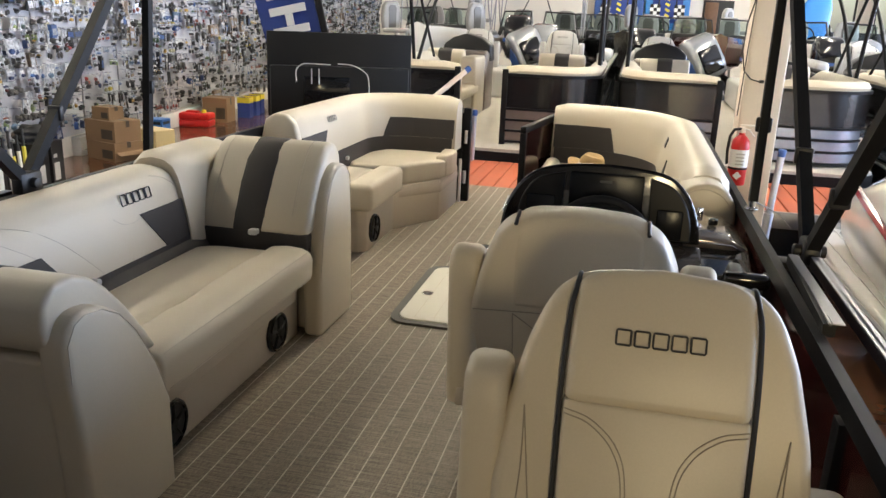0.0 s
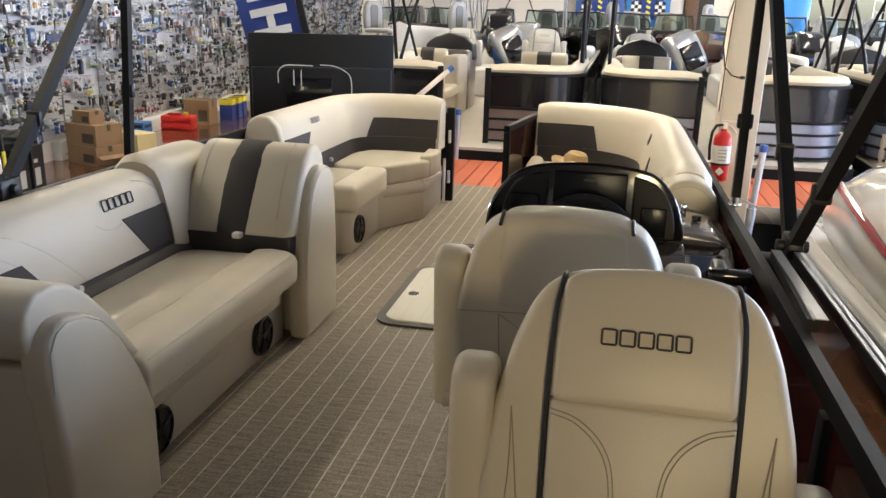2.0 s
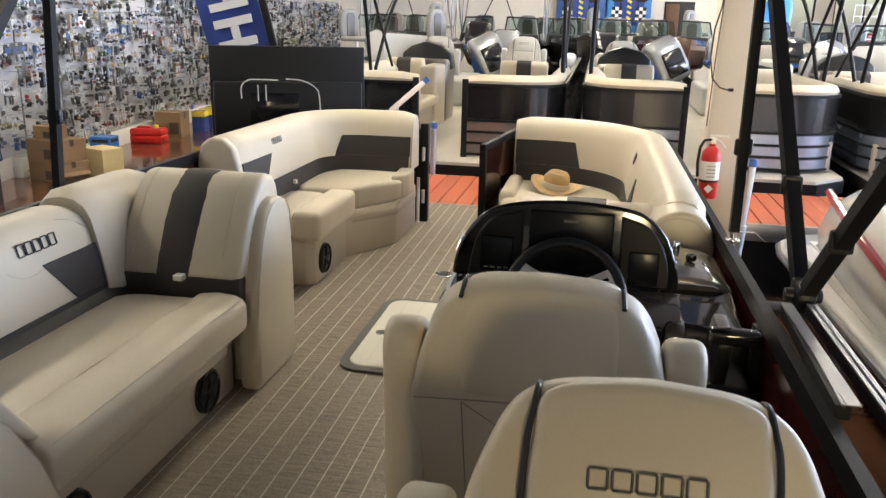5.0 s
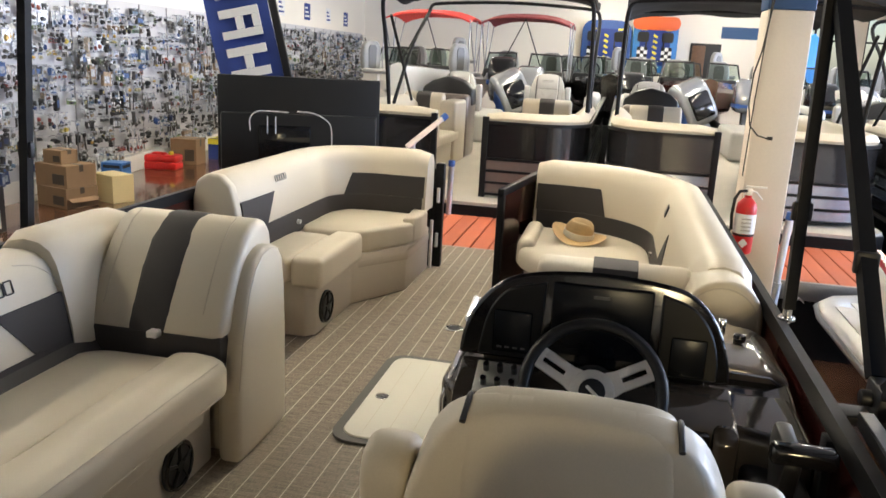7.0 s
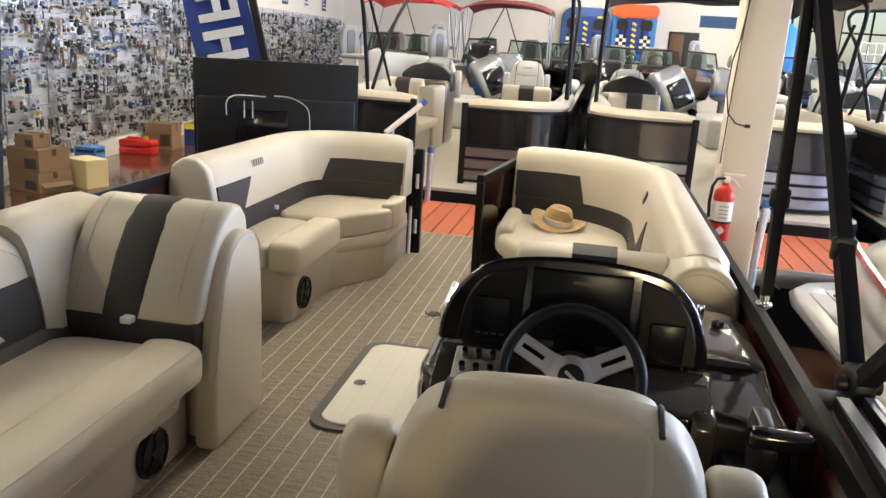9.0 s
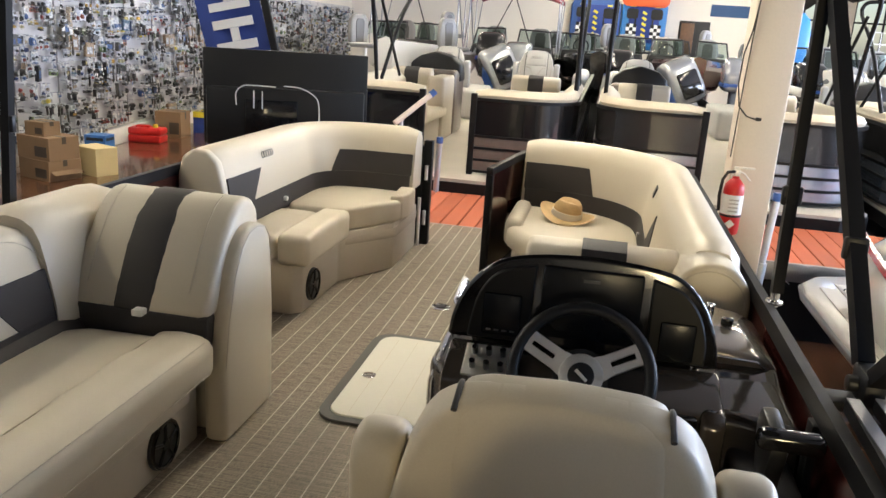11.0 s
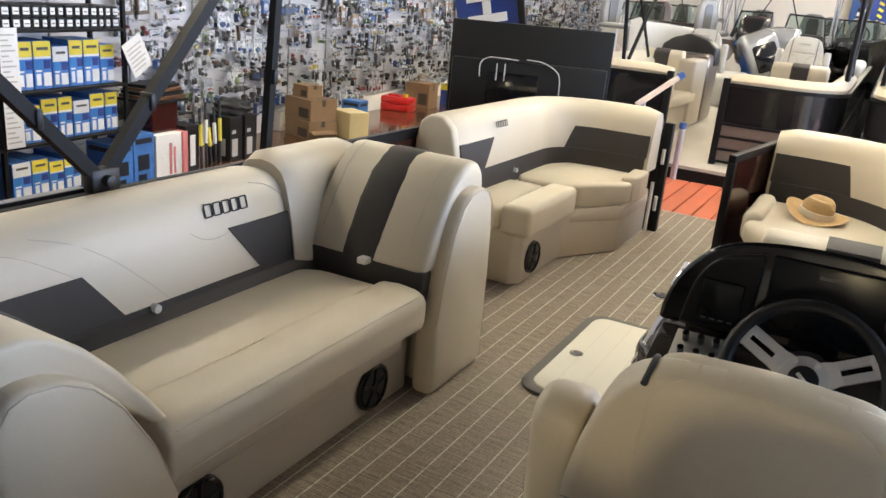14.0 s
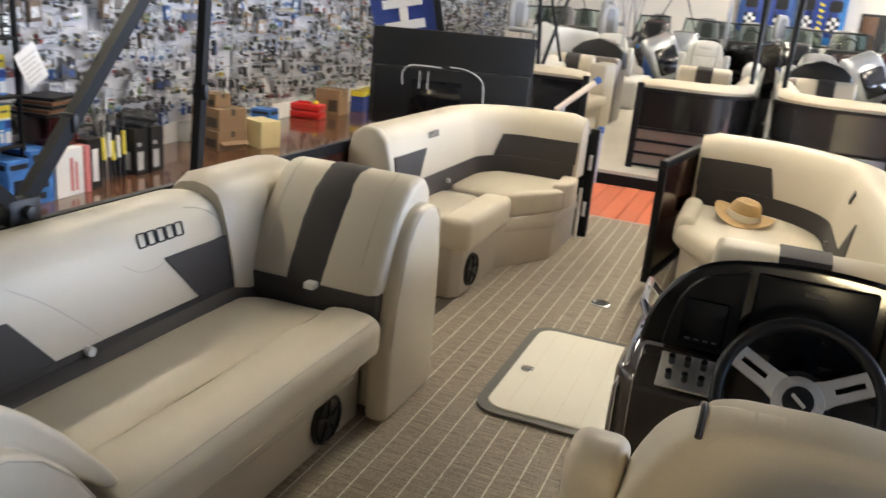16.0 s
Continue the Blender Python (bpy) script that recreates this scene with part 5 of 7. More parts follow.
def stock(y0, y1, z0, z1, near, seed):
    """Bays of gridwall, each with its own rows of hooks; a run of neighbouring hooks carries one product."""
    r = random.Random(seed)
    designs = [design(r) for _ in range(90)]
    meshes, singles = {}, 0
    vs, fs, ms = [], [], []
    y = y0
    while y < y1:
        bay = r.uniform(0.45, 1.0)
        top = z1 - r.uniform(0.0, 0.12)
        while top > z0:
            pitch = r.choice((0.075, 0.09, 0.11, 0.13, 0.16))
            yy = y + r.uniform(0.0, 0.08)
            while yy < min(y + bay, y1):
                k = r.randrange(len(designs))
                dv, df, dm, w = designs[k]
                here = r.random() < 0.91
                for _ in range(r.choice((1, 2, 2, 3, 4))):
                    if yy > y + bay or yy > y1:
                        break
                    if here and r.random() < 0.93:
                        m = WALL_TURN @ pose(0.10 + r.uniform(0.0, 0.09), yy + w / 2, top + r.uniform(-0.012, 0.012), r.uniform(-7, 7), r.uniform(-5, 3), r.uniform(-22, 22))
                        if yy < near and singles < 300 and r.random() < 0.6:
                            if k not in meshes:
                                meshes[k] = goods_mesh("hanging_pack", dv, df, dm)
                            ob = new("hanging_pack", meshes[k])
                            ob.matrix_basis = m
                            tagged(ob, "packed %s boating goods hanging on a wall hook" % NAMES[max(set(dm), key=dm.count)], "pack", "packs hanging on the wall")
                            singles += 1
                        else:
                            b = len(vs)
                            vs += [tuple(m @ Vector(p)) for p in dv]
                            fs += [tuple(b + q for q in f) for f in df]
                            ms += dm
                    yy += w * r.uniform(0.95, 1.2) + 0.008
                yy += r.uniform(0.0, 0.05)
            top -= pitch
        y += bay
    tagged(new("hanging_goods", goods_mesh("hanging_goods", vs, fs, ms)), "packed rows of small boating goods hanging on hooks", "goods", kind="stuff")


stock(1.15, 25.3, 0.36, 2.55, 4.2, 3)
r = random.Random(5)
for k in range(9):
    y = 2.5 + 2.5 * k
    bm = B()
    box(bm, 0.004, 0.010, y, y + 0.62, 2.80, 3.25)
    bm.transform(WALL_TURN)
    p = solo("wall_poster", bm, BANNER if k % 2 == 0 else PAPER, "blue and white poster on the wall above the goods" if k % 2 == 0 else "white poster on the wall above the goods", "poster", "wall posters")
    bm = B()
    for j in range(3):
        box(bm, 0.0105, 0.012, y + 0.08, y + 0.54 - 0.1 * j, 2.88 + 0.11 * j, 2.93 + 0.11 * j)
    bm.transform(WALL_TURN)
    part("print", bm, PAPER if k % 2 == 0 else BANNER, p)

# shelf of blue and yellow boxes
DARK_CARD = surface("near_black_printed_card", (0.014, 0.018, 0.032), 0.4, grain=25, vary=0.25, object_random=0.4)
SH = WALL_TURN @ pose(0.30, 0.0, 0.0)
shelf = thing("shelf_unit", (-5.3, 4.2, FLOOR_Z), "black steel shelf unit stocked with blue boxes", "shelf")
for y in (-2.6, -1.25, -0.62, 0.72):
    for x in (0.02, 0.42):
        wall_part("upright", box(B(), x - 0.018, x + 0.018, y - 0.018, y + 0.018, 0, 2.35), BLACK_METAL, shelf, m=SH)
LEVELS = (0.10, 0.56, 0.99, 1.48, 1.85, 2.10)
for z in LEVELS:
    for a, c in ((-2.6, -0.64), (-0.60, 0.72)):
        wall_part("shelf_board", box(B(), 0.0, 0.45, a, c, z - 0.025, z, 0.003), BLACK_METAL, shelf, m=SH)


def solid_box(name, x0, x1, y0, y1, z0, z1, mat, label, cat, group="", m=SH, r=0.004):
    th = thing(name, (m @ Vector(((x0 + x1) / 2, (y0 + y1) / 2, z0))), label, cat, group)
    b = box(B(), x0, x1, y0, y1, z0, z1, r, 1)
    b.transform(m)
    part("carton", b, mat, th)
    return th


def face(th, name, x, y0, y1, z0, z1, mat, m=SH, t=0.003, label=""):
    b = box(B(), x, x + t, y0, y1, z0, z1)
    b.transform(m)
    part(name, b, mat, th, label)


for lv, (z, h) in enumerate(((0.10, 0.33), (0.56, 0.36), (0.99, 0.40))):
    y, k = -2.55, 0
    while y < 0.55:
        w = 0.160 + 0.015 * ((k * 5 + lv) % 3)
        if -0.68 - w < y < -0.56:
            y = -0.56
        if lv == 0 and y > 0.1:
            break
        dark = y < -0.75 and lv < 2
        hh = h * (0.86 if (k + lv) % 3 == 0 else 0.98)
        d0 = 0.02 + 0.03 * ((k * 3 + lv) % 3)
        th = solid_box("pump_box", 0.06, 0.44 - d0, y, y + w - 0.012, z, z + hh, DARK_CARD if dark else BLUE_CARD, "blue and yellow printed carton on the shelf" if not dark else "dark blue printed carton on the shelf", "carton", "blue cartons on the shelf")
        f = 0.44 - d0
        if not dark:
            face(th, "yellow_band", f, y + 0.002, y + w - 0.014, z + hh * 0.68, z + hh - 0.003, YELLOW if (k + lv) % 5 else PAPER, label="bright printed top band")
            face(th, "print_bar", f + 0.003, y + 0.035, y + w - 0.04, z + hh * 0.81, z + hh * 0.87, GREY_TRIM, t=0.001)
            face(th, "white_band", f, y + 0.002, y + w - 0.014, z + hh * 0.63, z + hh * 0.677, PAPER, t=0.002)
        face(th, "label_sticker", f, y + w * 0.48, y + w - 0.02, z + hh * 0.06, z + hh * 0.34, PAPER, label="white label")
        face(th, "print_shape", f, y + 0.015, y + w * 0.44, z + hh * 0.40, z + hh * 0.62, SKYBLUE, t=0.002)
        face(th, "print_shape", f, y + w * 0.52, y + w * 0.88, z + hh * 0.42, z + hh * 0.60, BANNER if not dark else SKYBLUE, t=0.002)
        face(th, "label_sticker", f, y + 0.02, y + w * 0.34, z + hh * 0.08, z + hh * 0.32, PAPER, label="white label")
        face(th, "print_shape", f, y + w * 0.10, y + w * 0.40, z + hh * 0.36, z + hh * 0.40, PAPER, t=0.002)
        y += w
        k += 1
for lv, z in enumerate((1.48, 1.85, 2.10)):
    r = random.Random(40 + lv)
    y = -2.55
    while y < 0.62:
        w = r.uniform(0.075, 0.10)
        for j in range(2 if lv != 1 else 1 + (r.random() < 0.7)):
            zz = z + 0.095 * j
            th = solid_box("part_box", 0.08, 0.42 - 0.03 * r.random(), y, y + w - 0.006, zz, zz + 0.092, MATT_BLACK, "small black parts carton with white label", "carton", "small black cartons")
            face(th, "label_sticker", 0.42, y + 0.012, y + w - 0.028, zz + 0.02, zz + 0.075, PAPER, label="white label")
            face(th, "print_bar", 0.423, y + 0.020, y + w - 0.036, zz + 0.04, zz + 0.048, GREY_TRIM, t=0.001)
        y += w
b = box(B(), 0.46, 0.464, -0.62, -0.45, 0.56, 1.50)
b.transform(SH)
sign = solo("hanging_price_list", b, PAPER, "long white price list hanging on the shelf end", "sign")
b = B()
for k in range(22):
    box(b, 0.4645, 0.466, -0.605, -0.48 - 0.03 * (k % 3), 0.60 + 0.040 * k, 0.612 + 0.040 * k)
b.transform(SH)
part("text_bar", b, GREY_VINYL, sign)
b = box(B(), -0.002, 0.002, -0.13, 0.13, -0.17, 0.17, m=pose(0.50, 0.80, 1.24, 28, 0, 0))
b.transform(SH)
tag_ob = solo("price_card", b, PAPER, "white price card hanging askew", "sign")
b = B()
for k in range(6):
    box(b, 0.0025, 0.0035, -0.10, 0.06 + 0.02 * (k % 3), -0.12 + 0.042 * k, -0.108 + 0.042 * k, m=pose(0.50, 0.80, 1.24, 28, 0, 0))
b.transform(SH)
part("text_bar", b, GREY_VINYL, tag_ob)

# cartons and goods standing on the floor along the wall
def loose(name, x, y, z, w, d, h, turn, mat, label, cat, extras=True):
    m = pose(x, y, z, 0, 0, turn)
    th = thing(name, (x, y, z), label, cat)
    b = box(B(), -w / 2, w / 2, -d / 2, d / 2, 0, h, 0.004, 1)
    b.transform(m)
    part("carton", b, mat, th)
    if extras:
        b = box(B(), -w / 2 - 0.001, w / 2 + 0.001, -0.03, 0.03, h * 0.7, h + 0.001)
        b.transform(m)
        part("tape", b, TAPE, th)
        b = B()
        box(b, w * 0.05, w * 0.42, -d / 2 - 0.002, -d / 2 + 0.001, h * 0.15, h * 0.6)
        b.transform(m)
        part("print_mark", b, TAPE, th)
    return th


def stickers(th, x, y, z, w, d, h, turn, rows, mat):
    """Printed patches on the two faces that look into the hall."""
    m = pose(x, y, z, 0, 0, turn)
    for a, c, lo, hi, side in rows:
        b = box(B(), w * (a - 0.5), w * (c - 0.5), -d / 2 - 0.003, -d / 2 + 0.001, h * lo, h * hi) if side == 0 else box(B(), w / 2 - 0.001, w / 2 + 0.003, d * (a - 0.5), d * (c - 0.5), h * lo, h * hi)
        b.transform(m)
        part("print_patch", b, mat, th)


loose("cardboard_box", -5.85, 8.28, FLOOR_Z, 0.58, 0.45, 0.25, -18, CARD, "brown cardboard box with open flaps on the floor", "box")
loose("cardboard_box", -5.86, 8.28, FLOOR_Z + 0.25, 0.56, 0.44, 0.28, -14, CARD, "brown cardboard box stacked on another box", "box")
loose("cardboard_box", -5.90, 8.25, FLOOR_Z + 0.53, 0.30, 0.26, 0.17, -10, CARD, "small brown cardboard box on top of a stack", "box")
for s, z in ((-1, FLOOR_Z + 0.245), (1, FLOOR_Z + 0.245)):
    m = pose(-5.85, 8.28, z, 0, 0, -18)
    b = box(B(), s * 0.29 - 0.0, s * 0.41, -0.2, 0.2, -0.004, 0.0, 0.001, 1, m=pose(0, 0, 0, 0, s * 22, 0))
    b.transform(m)
    part("flap", b, CARD, bpy.data.objects["cardboard_box"])
loose("cream_box", -5.52, 8.74, FLOOR_Z, 0.42, 0.32, 0.36, -20, CREAM_CARD, "pale yellow box on the floor", "box", False)
stickers(loose("blue_carton", -5.85, 9.3, FLOOR_Z, 0.30, 0.25, 0.42, 5, BLUE_CARD, "dark blue carton beside the wall", "carton", False), -5.85, 9.3, FLOOR_Z, 0.30, 0.25, 0.42, 5, [(0.1, 0.9, 0.82, 0.92, 0), (0.1, 0.9, 0.82, 0.92, 1), (0.2, 0.75, 0.3, 0.6, 1), (0.2, 0.6, 0.1, 0.22, 1)], DARK_CARD)
loose("brown_carton", -6.42, 12.2, FLOOR_Z, 0.46, 0.40, 0.44, 6, CARD, "brown printed carton beside the wall", "carton")
for k, (x, y) in enumerate(((-6.25, 12.9), (-6.28, 13.25), (-6.35, 13.6))):
    th = loose("oil_carton", x, y, FLOOR_Z, 0.24, 0.2, 0.38, 6, BANNER, "blue and yellow carton beside the wall", "carton", False)
    b = box(B(), -0.122, 0.122, -0.102, 0.102, 0.28, 0.38)
    b.transform(pose(x, y, FLOOR_Z, 0, 0, 6))
    part("yellow_band", b, YELLOW, th)
# red fuel can
can = thing("fuel_can", (-6.44, 11.45, FLOOR_Z), "red plastic fuel can with yellow cap on the floor", "fuel can")
m = pose(-6.44, 11.45, FLOOR_Z, 0, 0, 8) @ Matrix.Scale(0.82, 4)
b = B()
box(b, -0.33, 0.33, -0.2, 0.2, 0.0, 0.15, 0.03, 3)
box(b, -0.33, 0.33, -0.2, 0.2, 0.15, 0.29, 0.04, 3)
box(b, -0.22, 0.05, -0.06, 0.06, 0.27, 0.33, 0.02, 2)
b.transform(m)
part("can_body", b, RED_PLASTIC, can)
b = cyl(B(), (0.16, 0, 0.32), 0.05, 0.07, n=16, bev=0.008)
b.transform(m)
part("cap", b, YELLOW, can, "yellow cap")
# blue cartons, a white crate and paddles by the shelf end
stickers(loose("blue_carton", -5.42, 4.92, FLOOR_Z, 0.34, 0.26, 0.50, 4, BLUE_CARD, "blue printed carton on the floor", "carton", False), -5.42, 4.92, FLOOR_Z, 0.34, 0.26, 0.50, 4, [(0.1, 0.9, 0.82, 0.92, 0), (0.1, 0.9, 0.82, 0.92, 1), (0.2, 0.75, 0.3, 0.6, 1), (0.2, 0.6, 0.1, 0.22, 1)], DARK_CARD)
stickers(loose("blue_carton", -5.40, 4.66, FLOOR_Z, 0.34, 0.24, 0.44, 4, BLUE_CARD, "blue printed carton on the floor", "carton", False), -5.40, 4.66, FLOOR_Z, 0.34, 0.24, 0.44, 4, [(0.1, 0.9, 0.82, 0.92, 0), (0.1, 0.9, 0.82, 0.92, 1), (0.2, 0.75, 0.3, 0.6, 1), (0.2, 0.6, 0.1, 0.22, 1)], DARK_CARD)
stickers(loose("white_carton", -5.45, 5.26, FLOOR_Z, 0.34, 0.36, 0.46, 5, PAPER, "white carton with a pink edge on the floor", "carton", False), -5.45, 5.26, FLOOR_Z, 0.34, 0.36, 0.46, 5, [(0.5, 0.6, 0.1, 0.8, 1), (0.68, 0.76, 0.1, 0.7, 1), (0.1, 0.4, 0.5, 0.8, 0)], PINK_CARD)
loose("pink_carton", -5.45, 5.48, FLOOR_Z, 0.34, 0.07, 0.46, 5, PINK_CARD, "pink carton on the floor", "carton", False)
stickers(loose("black_carton", -5.50, 5.62, FLOOR_Z, 0.34, 0.2, 0.5, 5, MATT_BLACK, "black carton on the floor", "carton", False), -5.50, 5.62, FLOOR_Z, 0.34, 0.2, 0.5, 5, [(0.3, 0.7, 0.15, 0.8, 1), (0.2, 0.8, 0.6, 0.8, 0)], PAPER)
loose("red_carton", -5.52, 5.30, FLOOR_Z + 0.46, 0.30, 0.36, 0.30, 5, MAROON, "dark red carton on top of a white carton", "carton", False)
for k in range(5):
    loose("flat_pack", -5.52, 5.30, FLOOR_Z + 0.76 + 0.035 * k, 0.42 - 0.02 * k, 0.55 - 0.03 * k, 0.032, 5 + 3 * k, DARK_WOOD if k % 2 else BEZEL, "flat dark pack on a stack of cartons", "pack", False)
for y in (6.40, 6.64):
    stickers(loose("life_vest_pack", -5.62, y, FLOOR_Z, 0.34, 0.22, 0.50, 5, MATT_BLACK, "black boxed life vest on the floor", "pack", False), -5.62, y, FLOOR_Z, 0.34, 0.22, 0.50, 5, [(0.1, 0.35, 0.3, 0.42, 0), (0.55, 0.8, 0.1, 0.5, 0), (0.15, 0.45, 0.62, 0.7, 1), (0.15, 0.6, 0.1, 0.5, 1)], GREY_VINYL)
b = B()
bmesh.ops.create_icosphere(b, subdivisions=4, radius=1.0)
for v in b.verts:
    p = v.co.copy()
    fold = 1 + 0.13 * math.sin(5.3 * p.x + 1.0) * math.sin(6.1 * p.y) + 0.09 * math.sin(9.7 * p.z + 4.0 * p.y) + 0.05 * math.sin(15.0 * p.x - 11.0 * p.y)
    v.co = Vector((0.17 * p.x, 0.24 * p.y, max(0.11 * p.z, -0.06))) * fold + Vector((-5.62, 6.51, FLOOR_Z + 0.572))
solo("life_vest", b, BLACK_CANVAS, "crumpled black life vest lying on two boxes", "life vest")
for k in range(6):
    y = 5.86 + 0.07 * k
    pole = thing("boat_pole", (-5.6, y, FLOOR_Z), "black and yellow boat pole leaning on the wall", "pole", "boat poles")
    a, c = Vector((-5.5, y, FLOOR_Z)), Vector((-5.55, y + 0.02 * (k % 3), FLOOR_Z + 0.56 + 0.06 * (k % 3)))
    part("shaft", tube(B(), [a, c], 0.016, 8), MATT_BLACK, pole)
    part("sleeve", tube(B(), [a.lerp(c, 0.35), a.lerp(c, 0.72)], 0.022, 8), YELLOW if k % 2 else WHITE_PLASTIC, pole)

# large television seen from behind, on a stand, and the feather banner
tv = thing("television", (-1.5, 5.25, FLOOR_Z), "large black television seen from behind on a stand", "television")
tm = pose(-1.50, 5.27, 0, 0, 0, 22)
def tvp(name, b, mat, label=""):
    b.transform(tm)
    return part(name, b, mat, tv, label)
tvp("screen_shell", box(B(), -0.60, 0.60, 0.02, 0.06, 0.56, 1.255, 0.008), MATT_BLACK)
tvp("rear_bulge", box(B(), -0.575, 0.575, -0.05, 0.02, 0.56, 0.985, 0.015), MATT_BLACK)
tvp("connector_bay", box(B(), -0.30, 0.08, -0.062, -0.05, 0.62, 0.90, 0.006), GLOSS_BLACK)
tvp("white_cable", tube(B(), smooth([(-0.36, -0.07, 0.86), (-0.36, -0.075, 0.95), (-0.31, -0.08, 1.0), (-0.22, -0.08, 1.005), (-0.08, -0.075, 1.0)]), 0.0045, 6), WHITE_PLASTIC, "white cable")
tvp("white_cable", tube(B(), smooth([(-0.02, -0.075, 1.01), (0.10, -0.08, 1.0), (0.20, -0.085, 0.95), (0.235, -0.08, 0.88), (0.24, -0.07, 0.70)]), 0.0045, 6), WHITE_PLASTIC, "white cable")
for x in (-0.235, -0.175):
    tvp("white_strip", box(B(), x - 0.004, x + 0.004, -0.068, -0.062, 0.84, 0.965), PAPER)
tvp("stand_column", box(B(), -0.10, 0.10, -0.04, 0.02, FLOOR_Z + 0.03, 0.60, 0.01), MATT_BLACK)
tvp("stand_foot", box(B(), -0.45, 0.45, -0.28, 0.28, FLOOR_Z, FLOOR_Z + 0.035, 0.01), MATT_BLACK)

flag = thing("feather_banner", (-2.35, 6.2, FLOOR_Z), "tall blue feather banner with white shapes on a pole", "banner")
fmx = pose(-2.33, 6.25, 1.2, 0, -13, 8)
def fl(name, b, mat, label=""):
    b.transform(fmx)
    return part(name, b, mat, flag, label)
b = B()
cols, rowsn = 10, 26
grid = [[b.verts.new((-0.30 + 0.56 * i / cols, 0.02 * math.sin(3.5 * j / rowsn * 3.1 + i * 0.6), -0.55 + 2.2 * j / rowsn)) for i in range(cols + 1)] for j in range(rowsn + 1)]
for j in range(rowsn):
    for i in range(cols):
        b.faces.new((grid[j][i], grid[j][i + 1], grid[j + 1][i + 1], grid[j + 1][i]))
geom = bmesh.ops.extrude_face_region(b, geom=b.faces[:])
bmesh.ops.translate(b, verts=[v for v in geom["geom"] if isinstance(v, bmesh.types.BMVert)], vec=(0, 0.006, 0))
bmesh.ops.recalc_face_normals(b, faces=b.faces[:])
fl("cloth", b, BANNER)
fl("sleeve", box(B(), 0.262, 0.33, -0.015, 0.025, -0.55, 1.75, 0.01), MATT_BLACK)
bars = [(-0.19, 0.17, 0.00, 0.075), (-0.19, 0.17, 0.19, 0.265), (-0.045, 0.03, 0.077, 0.188), (-0.19, 0.17, 0.34, 0.41), (-0.19, 0.17, 0.52, 0.59), (0.10, 0.17, 0.412, 0.518), (-0.05, 0.02, 0.412, 0.518), (-0.19, 0.17, 0.68, 0.75), (-0.19, 0.17, 0.85, 0.92), (0.10, 0.17, 0.752, 0.848), (-0.19, 0.17, 1.0, 1.07)]
for x0, x1, z0, z1 in bars:
    fl("white_shape", box(B(), x0, x1, -0.032, -0.021, z0, z1, 0.002, 1), WHITE_CLOTH, "white printed shape")
bb = tube(B(), [fmx @ Vector((0.296, 0.0, -0.55)), Vector((-2.05, 6.2, FLOOR_Z))], 0.014, 8)
part("pole", bb, STEEL, flag)
part("pole_foot", cyl(B(), (-2.05, 6.2, FLOOR_Z + 0.02), 0.22, 0.04, n=20), MATT_BLACK, flag)

# fire extinguisher and cable on the column
ext = thing("fire_extinguisher", (1.72, 5.06, 0.30), "red fire extinguisher with paper labels hung on the column", "fire extinguisher")
part("cylinder", lathe(B(), [(0.060, 0.0), (0.066, 0.012), (0.066, 0.29), (0.060, 0.33), (0.035, 0.36), (0.022, 0.37), (0.022, 0.385)], 24, Matrix.Translation((1.72, 5.06, 0.30))), RED_PLASTIC, ext)
part("label_wrap", lathe(B(), [(0.0665, 0.135), (0.0672, 0.135), (0.0672, 0.265), (0.0665, 0.265)], 24, Matrix.Translation((1.72, 5.06, 0.30))), PAPER, ext, "white printed label")
b = B()
for k in range(4):
    box(b, 1.69, 1.75, 4.990, 4.9925, 0.455 + 0.025 * k, 0.465 + 0.025 * k)
part("text_bar", b, GREY_VINYL, ext)
b = box(B(), -0.022, 0.022, -0.001, 0.001, -0.022, 0.022, m=Matrix.Translation((1.715, 4.991, 0.375)) @ pose(0, 0, 0, 0, 45, 0))
part("diamond", b, PAPER, ext)
part("black_band", lathe(B(), [(0.0665, 0.118), (0.069, 0.118), (0.069, 0.133), (0.0665, 0.133)], 24, Matrix.Translation((1.72, 5.06, 0.30))), MATT_BLACK, ext)
part("valve", box(B(), 1.70, 1.74, 5.04, 5.08, 0.685, 0.73, 0.006), STEEL, ext)
part("handle", box(B(), 1.70, 1.83, 5.05, 5.07, 0.735, 0.748, 0.004, m=None), STEEL, ext)
part("lever", tube(B(), [(1.72, 5.06, 0.72), (1.77, 5.06, 0.705), (1.81, 5.06, 0.66)], 0.007, 6), STEEL, ext)
part("hose", tube(B(), [(1.71, 5.05, 0.715), (1.66, 5.03, 0.71), (1.635, 5.03, 0.66), (1.63, 5.04, 0.55), (1.64, 5.05, 0.45)], 0.011, 8), MATT_BLACK, ext)
part("bracket", box(B(), 1.70, 1.74, 5.12, 5.139, 0.40, 0.70, 0.003), STEEL, ext)
cab = thing("hanging_cable", (1.70, 5.12, 1.0), "thin dark cables hanging down the column", "cable")
part("cord", tube(B(), [(1.735, 5.118, 2.6), (1.72, 5.118, 1.95), (1.685, 5.115, 1.6), (1.655, 5.118, 1.46), (1.65, 5.118, 1.27), (1.675, 5.115, 1.13), (1.73, 5.115, 1.07), (1.79, 5.118, 1.055)], 0.005, 6), MATT_BLACK, cab)
part("plug", box(B(), 1.79, 1.825, 5.105, 5.125, 1.045, 1.068, 0.004), MATT_BLACK, cab)
part("cord", tube(B(), [(1.715, 5.128, 2.6), (1.705, 5.128, 1.8), (1.685, 5.128, 1.3), (1.675, 5.128, 0.8)], 0.004, 6), MATT_BLACK, cab)

